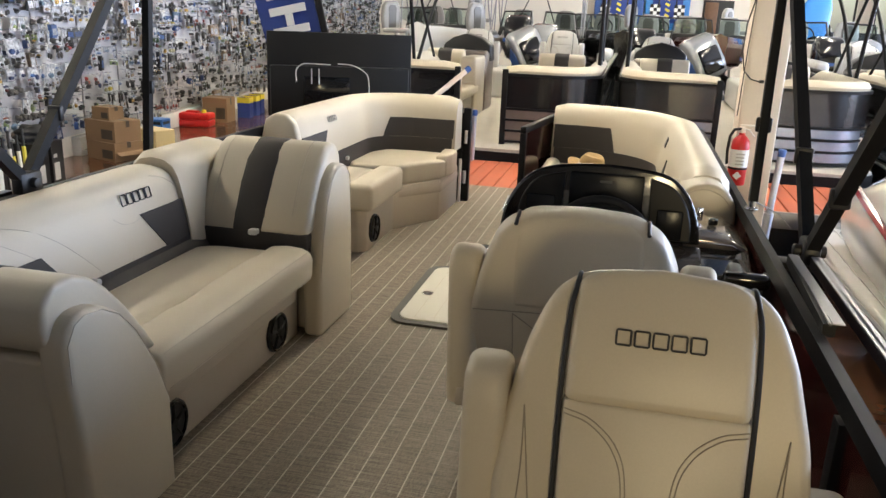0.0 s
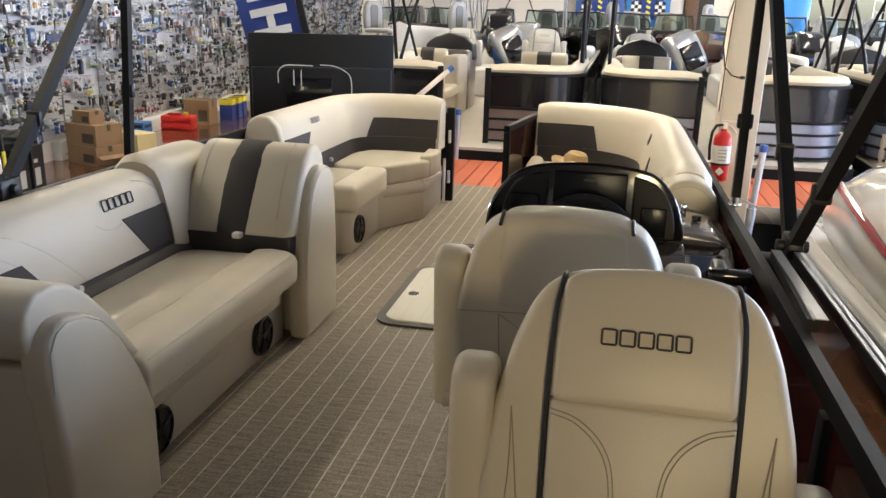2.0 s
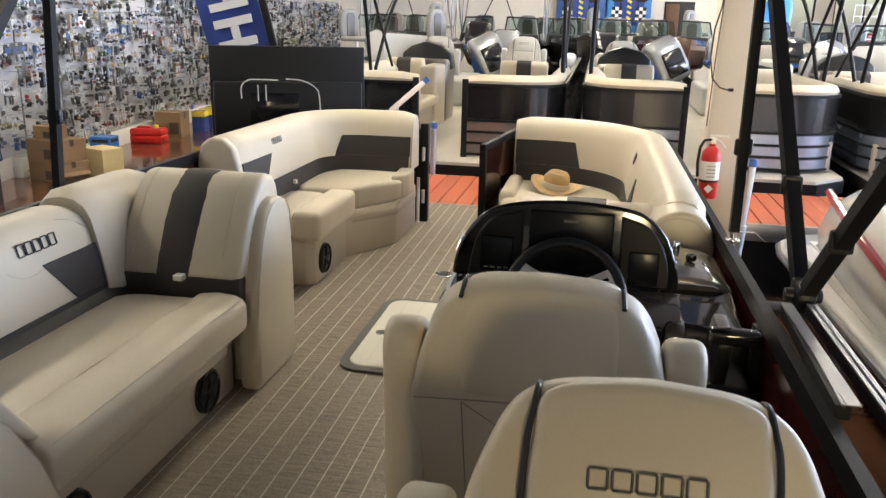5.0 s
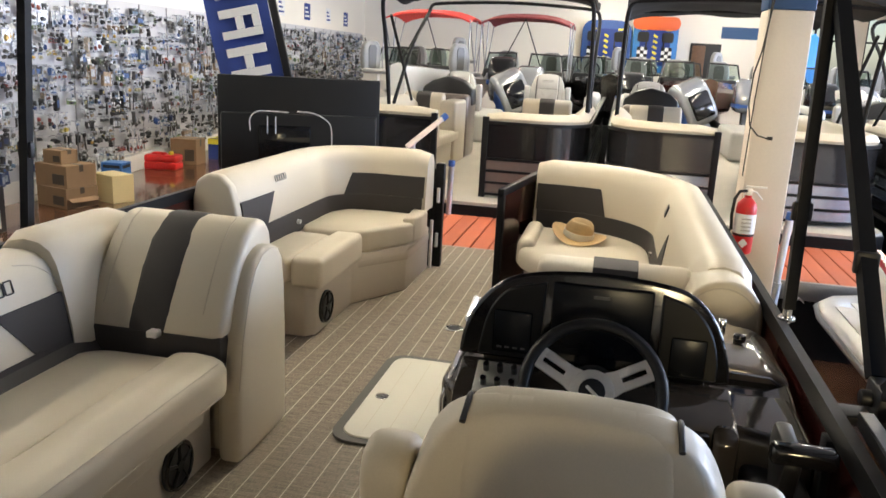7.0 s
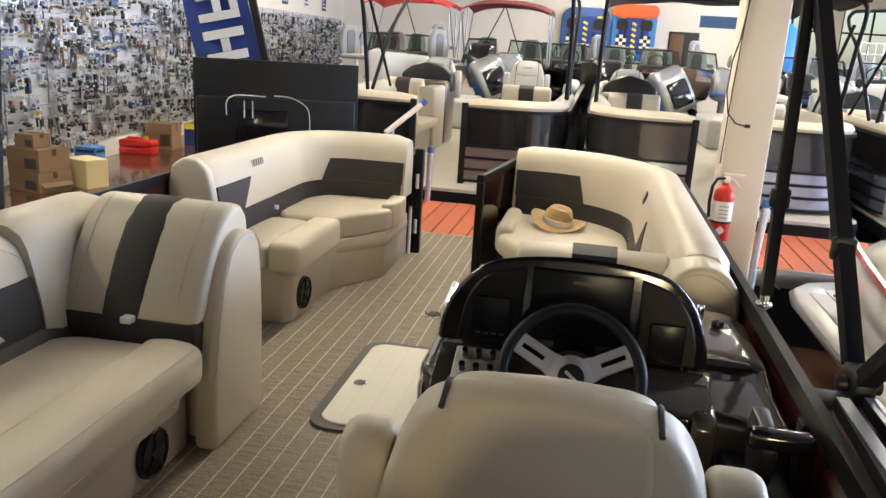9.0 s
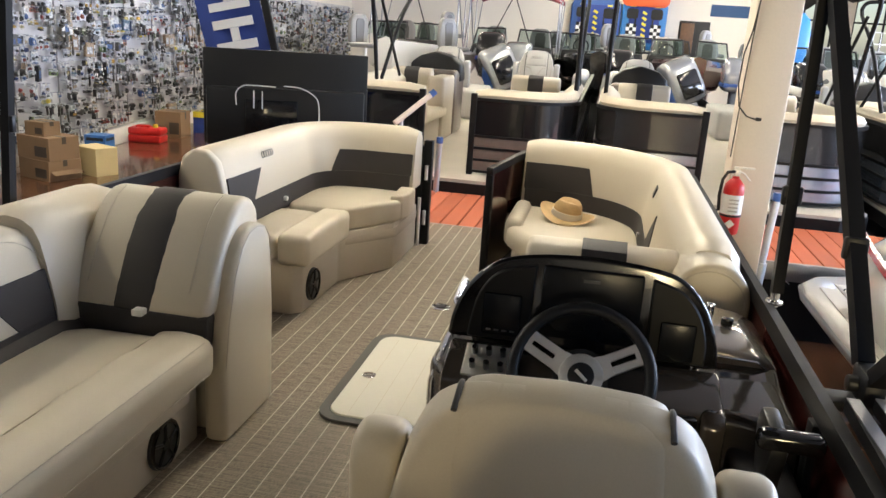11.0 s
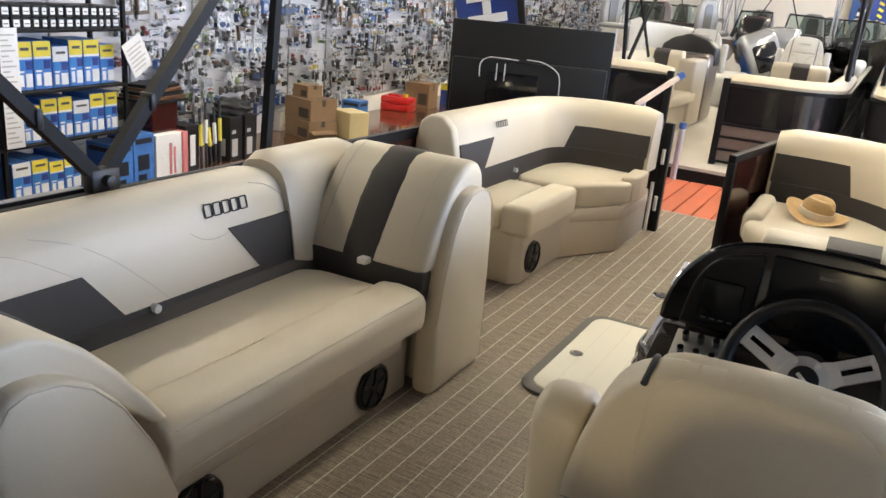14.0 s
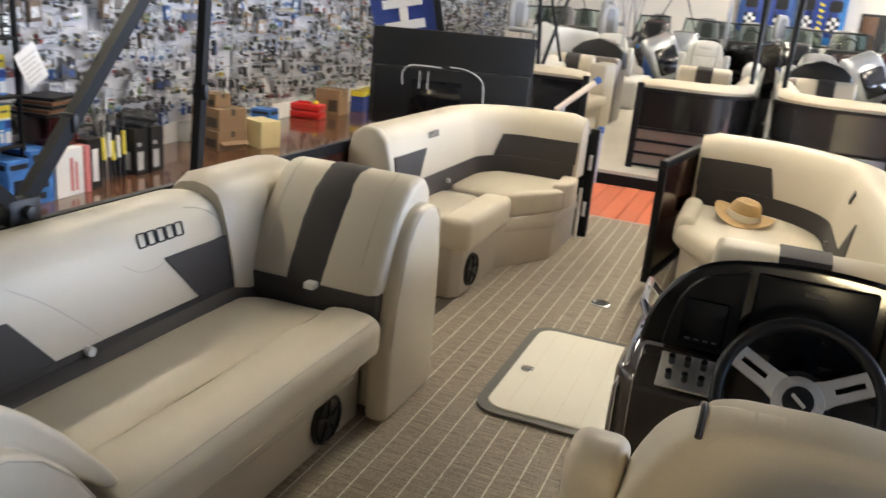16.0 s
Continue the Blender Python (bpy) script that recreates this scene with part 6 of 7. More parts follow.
# ---- the boats across the dock ----
def far_boat(cx, panel, low, roof, label, half=1.2, off=0.0, port=(0.42, 1.05), stb=(0.42, 1.05), cabinet=False, motor=-0.3):
    """A moored pontoon boat, bow towards the dock. Drawn with its bow at local y = 0, going to -y, then turned round."""
    M = pose(cx, 7.42, 0.10, 0, 0, 180)
    root = thing("pontoon_boat", (cx, 10.5, FLOOR_Z), label, "boat", "pontoon boats across the dock")

    def P(name, bm, mat, lab="", parent=None):
        bm.transform(M)
        return part(name, bm, mat, root, lab)
    W = 1.27
    P("deck", prism(B(), [(-W, -7.0), (W, -7.0), (W, 0.05), (0.95, 0.36), (-0.95, 0.36), (-W, 0.05)], -0.03, 0.0), surface("pale_boat_floor", (0.50, 0.46, 0.39), 0.6, grain=120, vary=0.12), "pale woven boat floor")
    P("deck_edge", prism(B(), [(-W - 0.01, -7.0), (W + 0.01, -7.0), (W + 0.01, 0.07), (0.96, 0.38), (-0.96, 0.38), (-W - 0.01, 0.07)], -0.15, -0.031), BLACK_METAL)
    for x in (-0.9, 0.0, 0.9):
        P("pontoon_tube", cyl(B(), (x, -3.4, -0.40), 0.27, 7.0, "y", 20, bev=0.06), RAIL_TOP)
        P("stand", box(B(), x - 0.1, x + 0.1, -4, -3.6, FLOOR_Z - 0.10, -0.60), BLACK_METAL)
    for s in (-1, 1):
        line = [(s * 0.26, 0.0), (s * 0.75, 0.0)] + [(s * x, y) for x, y in arc(0.75, -0.5, 0.5, 90, 0, 8)] + [(s * 1.25, -0.7), (s * 1.25, -6.9)]
        if s > 0:
            line = line[::-1]
        st = dense(line, 0.15)
        lip = [(-0.012, 0), (0.008, 0), (0.008, 1), (-0.012, 1)]
        P("upper_panel", sweep(B(), st, [(d, 0.40 + 0.33 * z) for d, z in lip]), panel)
        for k in range(3):
            P("lower_panel", sweep(B(), st, [(d, 0.05 + 0.117 * k + 0.105 * z) for d, z in lip]), low)
        for k in range(4):
            z = 0.035 + 0.117 * k
            P("rail", sweep(B(), st, [(-0.022, z - 0.012), (0.02, z - 0.012), (0.02, z + 0.012), (-0.022, z + 0.012)]), BLACK_METAL)
        P("top_rail", sweep(B(), st, [(-0.025, 0.73), (0.03, 0.73), (0.03, 0.76), (-0.025, 0.76)]), BLACK_METAL)
        P("gate_post", box(B(), s * 0.26 - 0.03, s * 0.26 + 0.03, -0.03, 0.03, 0.0, 0.80, 0.004), BLACK_METAL)
        back = [(d * 0.85 - 0.012 if z > 0.76 else d * 0.85 + 0.03, z + 0.008) for d, z in BACK]
        cut = [p for p in st if p[1] > -2.4]
        P("lounge_back", sweep(B(), cut, back, 0.05), VINYL)
        P("lounge_seat", box(B(), *sorted((s * 0.45, s * 1.05)), -2.3, -0.25, 0.30, 0.44, 0.05, 3), VINYL)
        P("lounge_base", box(B(), *sorted((s * 0.50, s * 1.2)), -2.3, -0.2, 0.0, 0.30, 0.01), VINYL_SHELL)
        P("seat_back", prism(B(), [(-2.62, 0.40), (-2.66, 0.80), (-2.62, 0.865), (-2.54, 0.88), (-2.46, 0.84), (-2.38, 0.40)], *sorted(s * e for e in (port if s > 0 else stb)), "x", 0.035, 3), VINYL)
        mid = sum(port if s > 0 else stb) / 2
        P("seat_back_stripe", prism(B(), [(-2.63, 0.40), (-2.67, 0.80), (-2.625, 0.871), (-2.54, 0.887), (-2.452, 0.845), (-2.372, 0.40)], *sorted((s * (mid - 0.10), s * (mid + 0.10))), "x", 0.02, 2), CHARCOAL, "charcoal stripe")
        P("rear_seat", box(B(), *sorted((s * 0.5, s * 1.2)), -6.6, -4.9, 0.0, 0.45, 0.06, 3), GREY_VINYL)
        P("rear_seat_back", box(B(), *sorted((s * 0.98, s * 1.2)), -6.6, -4.9, 0.45, 0.85, 0.08, 3), GREY_VINYL)
    if cabinet:
        P("side_cabinet", box(B(), 0.46, 0.68, -2.75, -2.05, 0.0, 0.80, 0.04, 3), VINYL_SHELL, "beige moulded side cabinet")
    P("console", box(B(), 0.45, 1.15, -3.4, -2.75, 0.0, 0.85, 0.06, 3), BRONZE_PANEL)
    hd = [(0.42, 0.70), (0.44, 0.92), (0.56, 1.02), (0.80, 1.08), (1.0, 1.02), (1.13, 0.92), (1.16, 0.70)]
    P("instrument_hood", prism(B(), hd, -3.3, -3.0, "y", 0.03, 2), MATT_BLACK)
    # transom outboard, tilted and steered over
    lean_over = Matrix.Translation((motor, -7.2, 0.30)) @ pose(0, 0, 0, 12, 24, 25) @ Matrix.Scale(1.12, 4) @ Matrix.Translation((0, 7.2, -0.30))
    for nm, bmo, mt, lb in (
            ("outboard_cowl", prism(B(), [(-7.55, 0.35), (-7.62, 0.75), (-7.50, 1.05), (-7.20, 1.12), (-6.98, 1.0), (-6.92, 0.55), (-7.0, 0.35)], -0.26, 0.26, "x", 0.09, 4), HULL_SILVER, "silver outboard cowling"),
            ("outboard_panel", prism(B(), [(-7.45, 0.42), (-7.50, 0.72), (-7.2, 0.86), (-7.05, 0.7), (-7.05, 0.42)], -0.268, 0.268, "x", 0.01, 1), BLUE_PLASTIC, "dark side panel"),
            # Black box added to darken the bright front of the cowl.
            ("outboard_dark_front", box(B(), -0.17, 0.17, -6.945, -6.90, 0.45, 0.86, 0.03, 2), GLOSS_BLACK, "black panel added to darken the cowl front"),
            ("outboard_leg", box(B(), -0.09, 0.09, -7.35, -7.05, -0.45, 0.36, 0.04, 2), HULL_SILVER, "")):
        bmo.transform(lean_over)
        P(nm, bmo, mt, lb)
    # top frame
    for y0, y1, h in ((-0.9, -0.5, 1.98), (-1.1, -2.6, 2.0)):
        pts = [(off + half * e, yy, zz) for e, yy, zz in ((-1, y0, 0.80), (-1, (y0 + y1) / 2, 1.5), (-0.995, y1, h - 0.14), (-0.97, y1, h - 0.03), (-0.9, y1, h), (0, y1, h + 0.05), (0.9, y1, h), (0.97, y1, h - 0.03), (0.995, y1, h - 0.14), (1, (y0 + y1) / 2, 1.5), (1, y0, 0.80))]
        for _ in range(2):
            new_pts = [pts[0]]
            for a3, c3 in zip(pts, pts[1:]):
                a3, c3 = Vector(a3), Vector(c3)
                new_pts += [a3.lerp(c3, 0.25), a3.lerp(c3, 0.75)]
            pts = new_pts + [pts[-1]]
        P("top_bow", tube(B(), pts, 0.022, 8), BLACK_METAL)
    for s in (-1, 1):
        P("top_strut", tube(B(), [(off + s * half, -1.9, 0.8), (off + s * half * 0.98, -0.8, 1.75)], 0.018, 8), BLACK_METAL)
    if roof:
        b = B()
        rows = [[b.verts.new((off + half * x, y, 2.06 - 0.13 * x ** 4 - 0.03 * math.cos(y * 5) + 0.012 * math.sin(x * 9 + y * 7))) for x in [-1 + i / 12 for i in range(25)]] for y in [-0.45 - roof * j / 12 for j in range(13)]]
        for ra, rb in zip(rows, rows[1:]):
            for i in range(24):
                b.faces.new((ra[i], ra[i + 1], rb[i + 1], rb[i]))
        g = bmesh.ops.extrude_face_region(b, geom=b.faces[:])
        bmesh.ops.translate(b, verts=[v for v in g["geom"] if isinstance(v, bmesh.types.BMVert)], vec=(0, 0, 0.07))
        bmesh.ops.recalc_face_normals(b, faces=b.faces[:])
        P("canvas_top", b, BLACK_CANVAS, "black canvas top")
    chair((cx - 0.80, 11.0, 0.10), 180, "grey vinyl captain's chair on the boat across the dock", True, 0.10, GREY_VINYL, GREY_VINYL, "far captain's chairs")
    return root


far_boat(-0.69, BLACK_PANEL, BRONZE_PANEL, 1.5, "black and bronze pontoon boat moored bow-on across the dock", 1.10, -0.10, (0.72, 1.25), (0.32, 0.94), True, 0.25)
chair((-0.22, 11.3, 0.10), 180, "grey vinyl captain's chair on the boat across the dock", True, 0.12, GREY_VINYL, GREY_VINYL, "far captain's chairs")
far_boat(2.02, GREY_PANEL, SILVER_PANEL, 3.2, "gunmetal and silver pontoon boat moored bow-on across the dock")
far_boat(4.80, BLACK_PANEL, SILVER_PANEL, 0, "dark pontoon boat moored bow-on beyond the others")
rail = thing("boarding_rail", (-0.80, 7.0, 0.0), "pale metal boarding handrail with a blue end", "handrail")
part("rail", tube(B(), [(-1.05, 6.75, 0.62), (-0.77, 6.95, 0.885)], 0.026, 12), COLUMN, rail)
part("grip", tube(B(), [(-0.77, 6.95, 0.885), (-0.735, 6.975, 0.92)], 0.032, 12), BLUE_PLASTIC, rail)
part("stand", tube(B(), [(-1.0, 6.8, -0.03), (-1.0, 6.8, 0.66)], 0.02, 10), GALV, rail)


# ---- boats in the rear rows ----
def runabout(x, y, turn, hull, top, label):
    M = pose(x, y, FLOOR_Z + 0.45, 0, 0, turn)
    root = thing("runabout_boat", (x, y, FLOOR_Z), label, "boat", "runabouts in the rear row")

    def P(name, bm, mat, lab=""):
        bm.transform(M)
        return part(name, bm, mat, root, lab)
    t = bmesh.new()
    rings = []
    for k in range(9):
        f = k / 8
        w, hgt = 1.05 * (1 - 0.85 * f ** 2.6), 1.15 + 0.22 * f
        yy = -2.4 + 5.0 * f
        rings.append([t.verts.new(q) for q in ((0, yy, 0.35 + 0.35 * f ** 3), (w * 0.8, yy, 0.6 + 0.2 * f), (w, yy, hgt - 0.12), (w * 0.94, yy, hgt), (0, yy, hgt + 0.06), (-w * 0.94, yy, hgt), (-w, yy, hgt - 0.12), (-w * 0.8, yy, 0.6 + 0.2 * f))])
    for a, c in zip(rings, rings[1:]):
        for j in range(8):
            t.faces.new((a[j], a[(j + 1) % 8], c[(j + 1) % 8], c[j]))
    t.faces.new(rings[0][::-1]); t.faces.new(rings[-1])
    bmesh.ops.recalc_face_normals(t, faces=t.faces[:])
    P("hull", t, hull)
    P("trailer", box(B(), -0.6, 0.6, -2.2, 2.2, -0.45, 0.42, 0.02), BLACK_METAL)
    for s in (-1, 1):
        P("windscreen_frame", tube(B(), [(s * 0.12, 0.75, 1.2), (s * 0.16, 0.40, 1.72), (s * 0.78, 0.20, 1.70), (s * 0.88, 0.35, 1.22), (s * 0.12, 0.75, 1.22)], 0.022, 6), MATT_BLACK)
        P("windscreen", prism(B(), [(s * 0.14, 1.24), (s * 0.18, 1.70), (s * 0.76, 1.68), (s * 0.84, 1.24)], 0.46, 0.468, "y", m=pose(0, 0, 0, 0, 0, 0)), GREEN_TINT)
        P("seat", box(B(), *sorted((s * 0.25, s * 0.75)), -0.7, -0.2, 1.1, 1.30, 0.05, 2), SLATE_VINYL)
        P("seat_back", prism(B(), [(s * 0.5 + e, h) for e, h in ((-0.23, 1.2), (-0.25, 1.5), (-0.21, 1.7), (-0.14, 1.77), (0.14, 1.77), (0.21, 1.7), (0.25, 1.5), (0.23, 1.2))], -0.85, -0.70, "y", 0.05, 3), SLATE_VINYL)
        P("seat_panel", prism(B(), [(s * 0.5 + e, h) for e, h in ((-0.11, 1.25), (-0.12, 1.6), (-0.08, 1.68), (0.08, 1.68), (0.12, 1.6), (0.11, 1.25))], -0.71, -0.69, "y", 0.006, 1), GREY_TRIM, "dark grey centre panel")
    P("dashboard", box(B(), -0.85, 0.85, 0.1, 0.5, 1.15, 1.38, 0.05, 2), MATT_BLACK)
    P("wheel", tube(B(), [(0.45 + 0.16 * math.cos(a * math.pi / 10), 0.02, 1.45 + 0.16 * math.sin(a * math.pi / 10)) for a in range(20)], 0.016, 6, closed=True), MATT_BLACK)
    if top:
        b = B()
        rows = [[b.verts.new((x2, y2, 2.54 - 0.16 * (abs(x2) / 0.95) ** 3 - 0.10 * ((y2 + 0.4) / 0.9) ** 2)) for x2 in [-0.95 + 0.19 * i for i in range(11)]] for y2 in [-1.3 + 0.3 * j for j in range(7)]]
        for ra, rb in zip(rows, rows[1:]):
            for i in range(10):
                b.faces.new((ra[i], ra[i + 1], rb[i + 1], rb[i]))
        g = bmesh.ops.extrude_face_region(b, geom=b.faces[:])
        bmesh.ops.translate(b, verts=[v for v in g["geom"] if isinstance(v, bmesh.types.BMVert)], vec=(0, 0, 0.03))
        bmesh.ops.recalc_face_normals(b, faces=b.faces[:])
        P("canvas_top", b, top)
        for s in (-1, 1):
            for ya, yb in ((-0.4, 0.45), (-0.4, -1.25), (-0.3, -0.4), (0.5, 0.45)):
                P("top_pole", tube(B(), [(s * 0.95, ya, 1.2), (s * 0.94, yb, 2.36)], 0.013, 6), RAIL_TOP)
            P("top_brace", tube(B(), [(s * 0.5, 0.9, 1.25), (0, 0.5, 2.42)], 0.012, 6), BLACK_METAL)
    return root


runabout(-3.35, 17.2, 180, WHITE_GEL, RED_CANVAS, "white runabout with a bright red sun top")
runabout(-1.25, 17.4, 180, GREY_PANEL, MAROON_CANVAS, "dark grey runabout with a maroon sun top")
runabout(0.62, 17.9, 180, BLACK_PANEL, None, "dark runabout with a tinted windscreen")
runabout(2.5, 18.6, 180, MAROON, None, "maroon runabout with a tinted windscreen")
runabout(4.7, 17.0, 180, WHITE_GEL, None, "white runabout in the rear row")
runabout(-4.6, 20.5, 180, WHITE_GEL, None, "white runabout in the rear row")
runabout(-0.2, 22.0, 180, HULL_SILVER, None, "silver runabout in the rear row")
runabout(2.0, 22.0, 180, WHITE_GEL, None, "white runabout in the rear row")
runabout(5.0, 22.5, 180, BLACK_PANEL, None, "black runabout in the rear row")
runabout(7.2, 19.0, 180, WHITE_GEL, None, "white runabout in the rear row")

# pedestal seats and outboards standing between the rows
def pedestal_seat(x, y, z, label):
    th = thing("pedestal_seat", (x, y, FLOOR_Z), label, "boat seat", "pedestal seats in the rear rows")
    part("seat", box(B(), x - 0.25, x + 0.25, y - 0.25, y + 0.25, z - 0.09, z, 0.04, 3), SLATE_VINYL, th)
    tm = pose(x, y, z, 0, 0, 55)
    part("seat_back", prism(B(), [(-0.2, -0.03), (-0.23, 0.2), (-0.21, 0.42), (-0.13, 0.52), (0.13, 0.52), (0.21, 0.42), (0.23, 0.2), (0.2, -0.03)], 0.18, 0.30, "y", 0.045, 3, m=tm), SLATE_VINYL, th)
    part("seat_panel", prism(B(), [(-0.09, 0.0), (-0.10, 0.38), (-0.06, 0.44), (0.06, 0.44), (0.10, 0.38), (0.09, 0.0)], 0.168, 0.184, "y", 0.006, 1, m=tm), GREY_TRIM, th, "dark grey centre panel")
    part("post", cyl(B(), (x, y, (z - 0.09 + FLOOR_Z) / 2), 0.035, z - 0.09 - FLOOR_Z, n=12), STEEL, th)
    part("foot", cyl(B(), (x, y, FLOOR_Z + 0.02), 0.2, 0.04, n=16), MATT_BLACK, th)


def outboard(x, y, z, mat, label):
    th = thing("outboard_motor", (x, y, FLOOR_Z), label, "outboard motor", "outboard motors in the rear rows")
    part("cowl", prism(B(), [(y - 0.36, z), (y - 0.40, z + 0.32), (y - 0.28, z + 0.56), (y, z + 0.62), (y + 0.22, z + 0.50), (y + 0.26, z)], x - 0.25, x + 0.25, "x", 0.10, 4), mat, th)
    part("cowl_band", prism(B(), [(y - 0.37, z + 0.08), (y - 0.385, z + 0.16), (y + 0.262, z + 0.16), (y + 0.262, z + 0.08)], x - 0.255, x + 0.255, "x", 0.02, 2), BLUE_PLASTIC, th, "dark blue band")
    part("leg", box(B(), x - 0.08, x + 0.08, y - 0.16, y + 0.12, z - 0.9, z + 0.02, 0.03, 2), mat, th)
    part("stand", box(B(), x - 0.3, x + 0.3, y - 0.3, y + 0.3, FLOOR_Z, z - 0.85, 0.02), BLACK_METAL, th)


for x, y, z in ((-3.75, 14.6, 1.12), (-2.1, 15.0, 1.15), (-3.0, 19.5, 1.35), (0.9, 19.8, 1.3), (3.2, 20.0, 1.3)):
    pedestal_seat(x, y, z, "grey pedestal boat seat on a steel post")
for x, y, z, mm in ((-1.42, 15.2, 0.86, GLOSS_BLACK), (-0.85, 14.9, 0.72, HULL_SILVER), (1.0, 15.3, 0.70, GLOSS_BLACK), (3.1, 15.1, 0.70, HULL_SILVER), (4.3, 15.0, 0.7, GLOSS_BLACK)):
    outboard(x, y, z, mm, "silver outboard motor on a stand" if mm is HULL_SILVER else "black outboard motor on a stand")

# towable tubes on the far wall
def towable(x, z, w, h, mat, mat2, label):
    th = thing("towable_tube", (x, 29.6, z), label, "towable tube", "inflatables on the wall")
    part("rim", prism(B(), rounded(x - w / 2, x + w / 2, z - h / 2, z + h / 2, 0.42), 29.55, 29.97, "y", 0.12, 3), mat, th)
    part("deck_panel", prism(B(), rounded(x - w / 2 + 0.25, x + w / 2 - 0.25, z - h / 2 + 0.25, z + h / 2 - 0.3, 0.2), 29.50, 29.56, "y", 0.02, 2), mat2, th)
    for side_x in (-1, 1):
        cxx = x + side_x * (w * 0.27)
        part("check_ground", box(B(), cxx - 0.18, cxx + 0.18, 29.485, 29.499, z - 0.55, z - 0.07), MATT_BLACK, th, "black and white checked print")
        for i in range(3):
            for j in range(4):
                if (i + j) % 2 == 0:
                    part("check", box(B(), cxx - 0.18 + 0.12 * i, cxx - 0.06 + 0.12 * i, 29.475, 29.484, z - 0.55 + 0.12 * j, z - 0.43 + 0.12 * j), PAPER, th)
        part("dark_patch", prism(B(), rounded(cxx - 0.2, cxx + 0.2, z + 0.1, z + 0.45, 0.08), 29.47, 29.499, "y", 0.008, 1), MATT_BLACK, th, "black seat patch")
        part("yellow_mark", box(B(), cxx - 0.08, cxx + 0.10, 29.48, 29.499, z + 0.50, z + 0.56), YELLOW, th)
    for j in range(5):
        part("centre_stripe", box(B(), -0.08, 0.08, 29.46, 29.499, -0.04, 0.04, m=Matrix.Translation((x, 0, z - 0.45 + 0.19 * j)) @ pose(0, 0, 0, 0, 30, 0)) , YELLOW, th)
    for s in (-1, 1):
        part("handle", tube(B(), [(x + s * 0.3, 29.5, z - 0.1), (x + s * 0.3, 29.44, z), (x + s * 0.3, 29.5, z + 0.1)], 0.025, 6), MATT_BLACK, th)
    return th


towable(0.15, 2.05, 1.75, 1.7, BLUE_PLASTIC, BANNER, "blue inflatable towable hung on the far wall")
orange_tow = towable(1.85, 2.10, 1.55, 1.9, SKYBLUE, BANNER, "blue inflatable towable with an orange top on the far wall")
part("orange_roll", prism(B(), rounded(1.04, 2.66, 2.62, 3.08, 0.22), 29.44, 29.90, "y", 0.12, 3), ORANGE, orange_tow, "orange inflated top roll")
b = lathe(B(), [(0.02, -0.9), (0.25, -0.75), (0.36, -0.3), (0.38, 0.1), (0.32, 0.5), (0.18, 0.8), (0.02, 0.9)], 20, pose(4.9, 20.0, 1.45, 0, 12, 0) @ Matrix.Diagonal((1, 0.25, 1, 1)))
board = solo("kneeboard", b, SKYBLUE, "bright blue board standing upright", "board")
stand = thing("board_stand", (4.9, 20.0, FLOOR_Z), "black rack holding a blue board", "rack")
part("rack_post", box(B(), 4.62, 4.78, 19.92, 20.08, FLOOR_Z, 0.75, 0.01), BLACK_METAL, stand)
rk = thing("wire_rack", (8.3, 24.0, FLOOR_Z), "white wire display rack near the windows", "rack")
for k in range(6):
    part("wire_upright", tube(B(), [(7.8 + 0.2 * k, 24.0, FLOOR_Z), (7.8 + 0.2 * k, 24.0, 2.1)], 0.012, 6), WHITE_PLASTIC, rk)
for k in range(9):
    part("wire_shelf", tube(B(), [(7.8, 24.0, -0.3 + 0.3 * k), (8.8, 24.0, -0.3 + 0.3 * k)], 0.012, 6), WHITE_PLASTIC, rk)
for k in range(14):
    rr = random.Random(k)
    x, y = 6.0 + 0.42 * (k % 7), 25.0 + 0.9 * (k // 7)
    v = thing("life_vest", (x, y, FLOOR_Z), "life vest hanging on a display stand", "life vest", "life vests on stands")
    part("vest", box(B(), x - 0.17, x + 0.17, y - 0.1, y + 0.1, 0.75, 1.35, 0.06, 3), (RED_PLASTIC, MATT_BLACK, BLUE_PLASTIC, MATT_BLACK, RED_STRIPE)[rr.randrange(5)], v)
    part("stand", tube(B(), [(x, y, FLOOR_Z), (x, y, 1.45)], 0.015, 6), STEEL, v)

# ---- white runabout alongside to starboard ----
side = thing("ski_boat", (3.3, 2.0, FLOOR_Z), "white ski boat with a red stripe and a planked swim deck", "boat")
prof = [(0.35, -0.45), (0.12, -0.12), (0.02, 0.12), (0.0, 0.32), (0.05, 0.52), (0.18, 0.68), (0.45, 0.78), (0.95, 0.82), (1.5, 0.78), (1.9, 0.5), (1.9, -0.2), (1.4, -0.45)]
t, rings = bmesh.new(), []
N = 22
for k in range(N + 1):
    y = 4.75 - 7.4 * k / N
    s = 1 - 0.32 * math.exp(-((4.75 - y) / 0.55))
    e = 0.08 * math.exp(-((4.75 - y) / 0.6)) - 0.14
    rings.append([t.verts.new((2.34 + e + px, y, -0.05 + (pz + 0.05) * (s if pz > 0.1 else 1))) for px, pz in prof])
for a, c in zip(rings, rings[1:]):
    for j in range(len(prof)):
        t.faces.new((a[j], a[(j + 1) % len(prof)], c[(j + 1) % len(prof)], c[j]))
t.faces.new(rings[0][::-1]); t.faces.new(rings[-1])
bmesh.ops.recalc_face_normals(t, faces=t.faces[:])
part("hull", t, WHITE_GEL, side, sharp=60)
b = B()
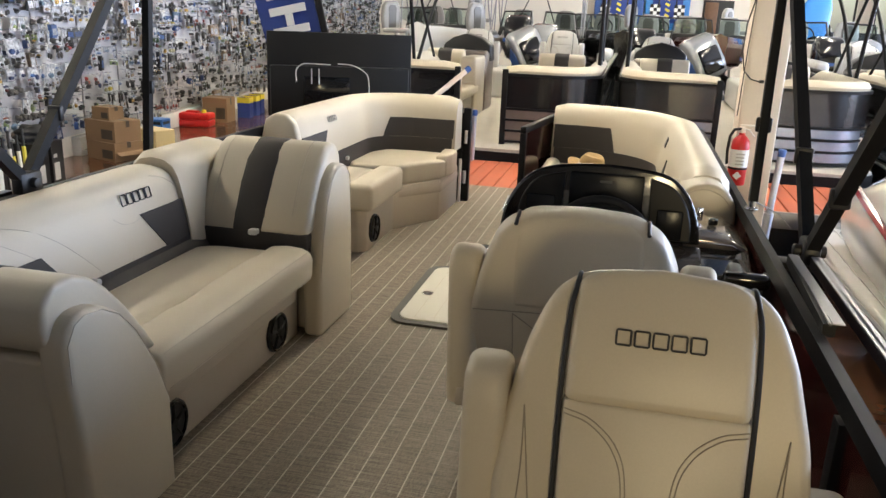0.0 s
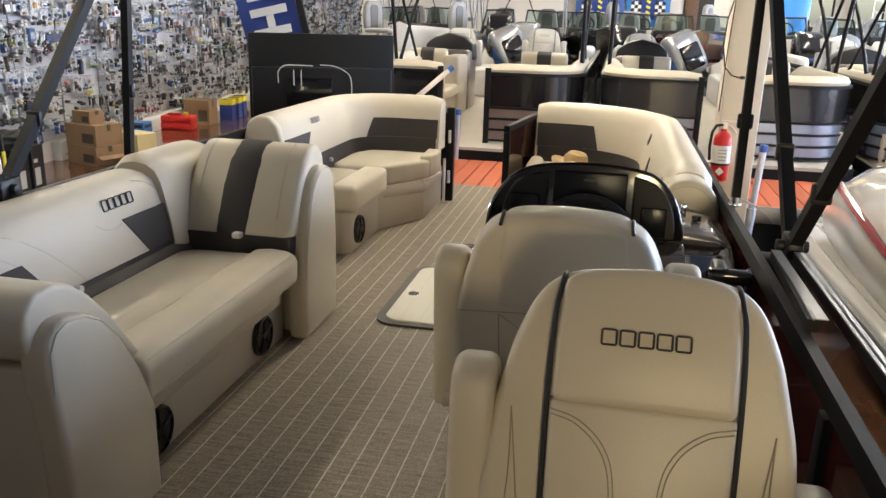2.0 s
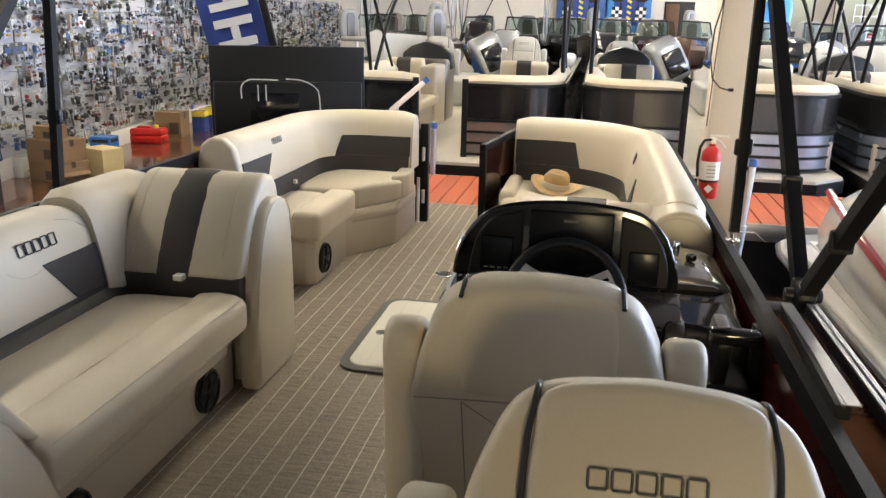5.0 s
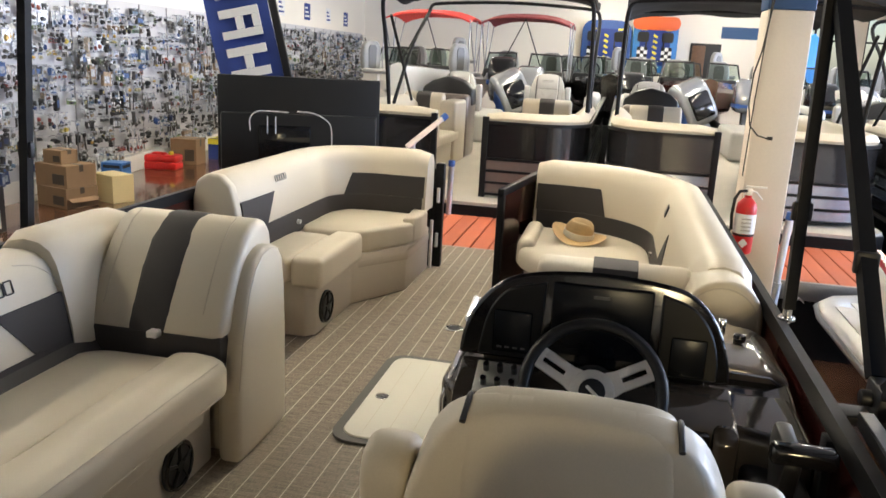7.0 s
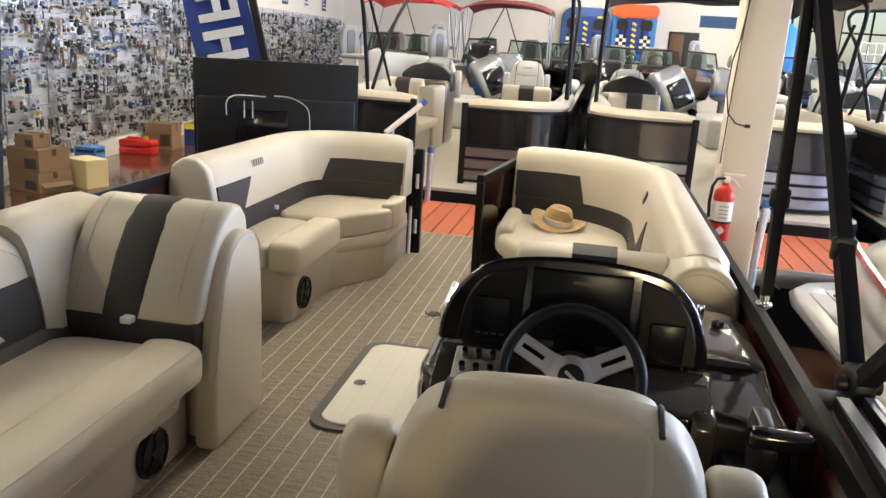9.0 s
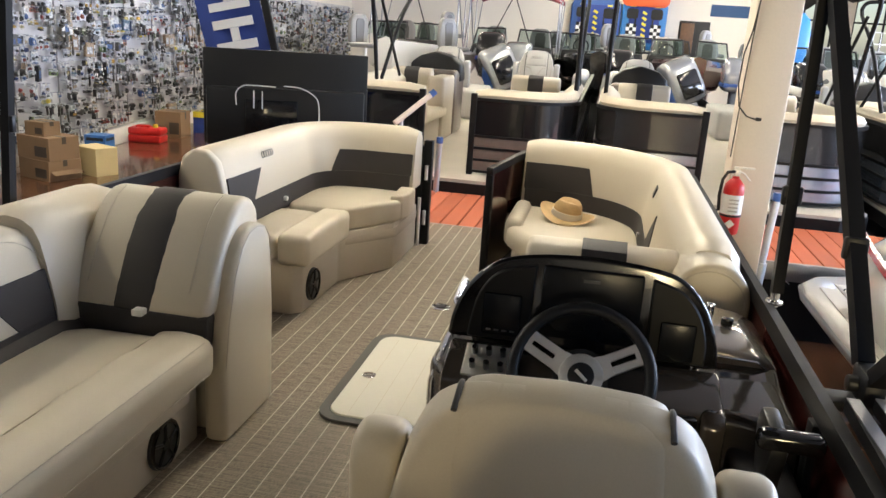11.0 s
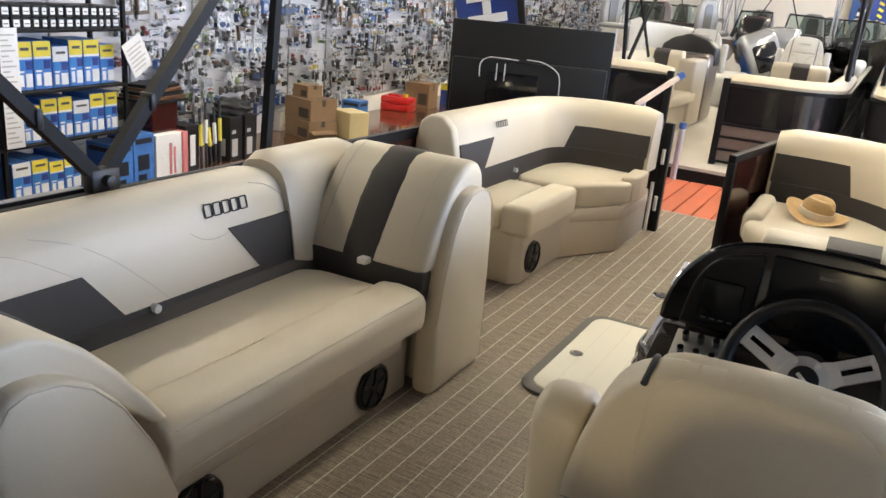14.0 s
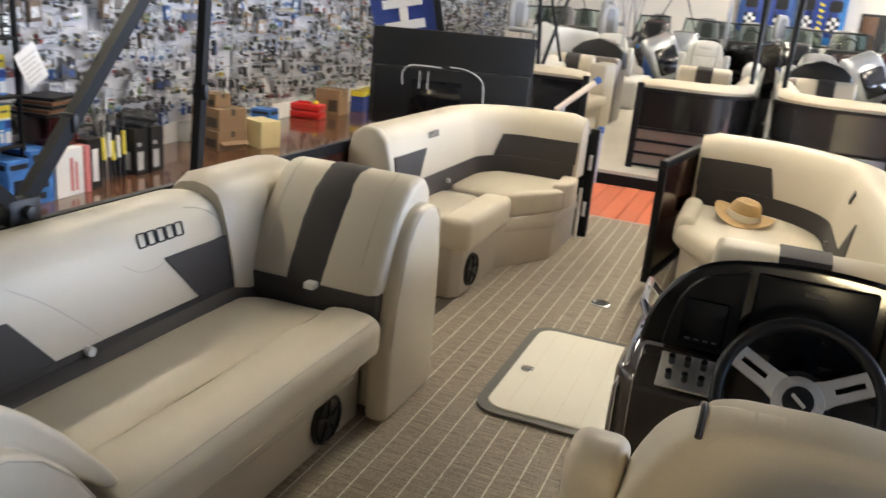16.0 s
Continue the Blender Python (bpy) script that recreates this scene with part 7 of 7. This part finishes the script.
for off, wd in ((0.0, 0.02),):
    pts = [(2.195 - 0.004 + 0.08 * math.exp(-((4.75 - y) / 0.6)), y, 0.50 - 0.11 * (4.6 - y)) for y in [4.55 - 0.22 * k for k in range(14)]]
    for p, q in zip(pts, pts[1:]):
        v = [b.verts.new(w) for w in ((p[0] + 0.01, p[1], p[2] - wd / 2), (q[0] + 0.01, q[1], q[2] - wd / 2), (q[0] + 0.028, q[1], q[2] + wd / 2), (p[0] + 0.028, p[1], p[2] + wd / 2))]
        w2 = [b.verts.new((x.co.x - 0.028, x.co.y, x.co.z)) for x in v]
        for f in ((w2[0], w2[1], w2[2], w2[3]), (v[3], v[2], v[1], v[0]), (v[0], v[1], w2[1], w2[0]), (v[2], v[3], w2[3], w2[2])):
            b.faces.new(f)
bmesh.ops.recalc_face_normals(b, faces=b.faces[:])
part("stripe", b, RED_STRIPE, side, "thin red stripe along the hull")
plat = [(2.20, 2.0), (2.14, 4.2), (2.13, 5.0), (2.17, 5.25), (2.28, 5.42), (2.50, 5.52), (3.9, 5.52), (4.1, 5.3), (4.1, 2.0)]
part("swim_deck", prism(B(), plat, -0.12, -0.02, "z", 0.03, 3), WHITE_GEL, side)
part("rub_rail", tube(B(), [(x - 0.005, y, -0.07) for x, y in [(2.24, -2.4)] + plat[:7]], 0.022, 8), RAIL_TOP, side, "grey rubbing strip")
part("side_ledge", prism(B(), [(2.24, -2.4), (2.20, 2.0), (2.6, 2.0), (2.6, -2.4)], -0.12, -0.02, "z", 0.03, 3), WHITE_GEL, side)
SLATE = surface("grey_deck_plank", (0.52, 0.50, 0.47), 0.6, grain=160, vary=0.12, object_random=0.4)
for k in range(11):
    x = 2.24 + 0.125 * k
    part("deck_plank", box(B(), x, x + 0.117, 2.4 if x < 2.45 else 4.3, 5.34 - 0.12 * max(0, 2 - k), -0.020, -0.012, 0.002, 1), SLATE, side)
part("cleat", box(B(), 2.36, 2.44, 4.98, 5.02, -0.012, 0.02, 0.008), CHROME, side)
part("grab_rail", tube(B(), [(2.56, 4.5, 0.60), (2.56, 4.3, 0.74), (2.62, 3.2, 0.86), (2.7, 2.0, 0.92)], 0.016, 8), STEEL, side)
part("red_cushion", box(B(), 2.75, 3.4, 3.4, 4.2, 0.66, 0.80, 0.05, 3), RED_CANVAS, side, "red cushion")
part("keel_stand", box(B(), 2.9, 3.6, -1.5, 3.5, FLOOR_Z, -0.3, 0.02), BLACK_METAL, side)
line = thing("mooring_line", (1.4, 2.1, 0.75), "thin cord from the rail to the ski boat", "cord")
part("cord", tube(B(), [(1.41, 2.12, 0.78), (1.78, 3.6, 0.42), (2.16, 5.05, 0.0)], 0.0035, 6), GREY_TRIM, line)

side.matrix_basis = Matrix.Translation((0.13, 0, 0)) @ side.matrix_basis
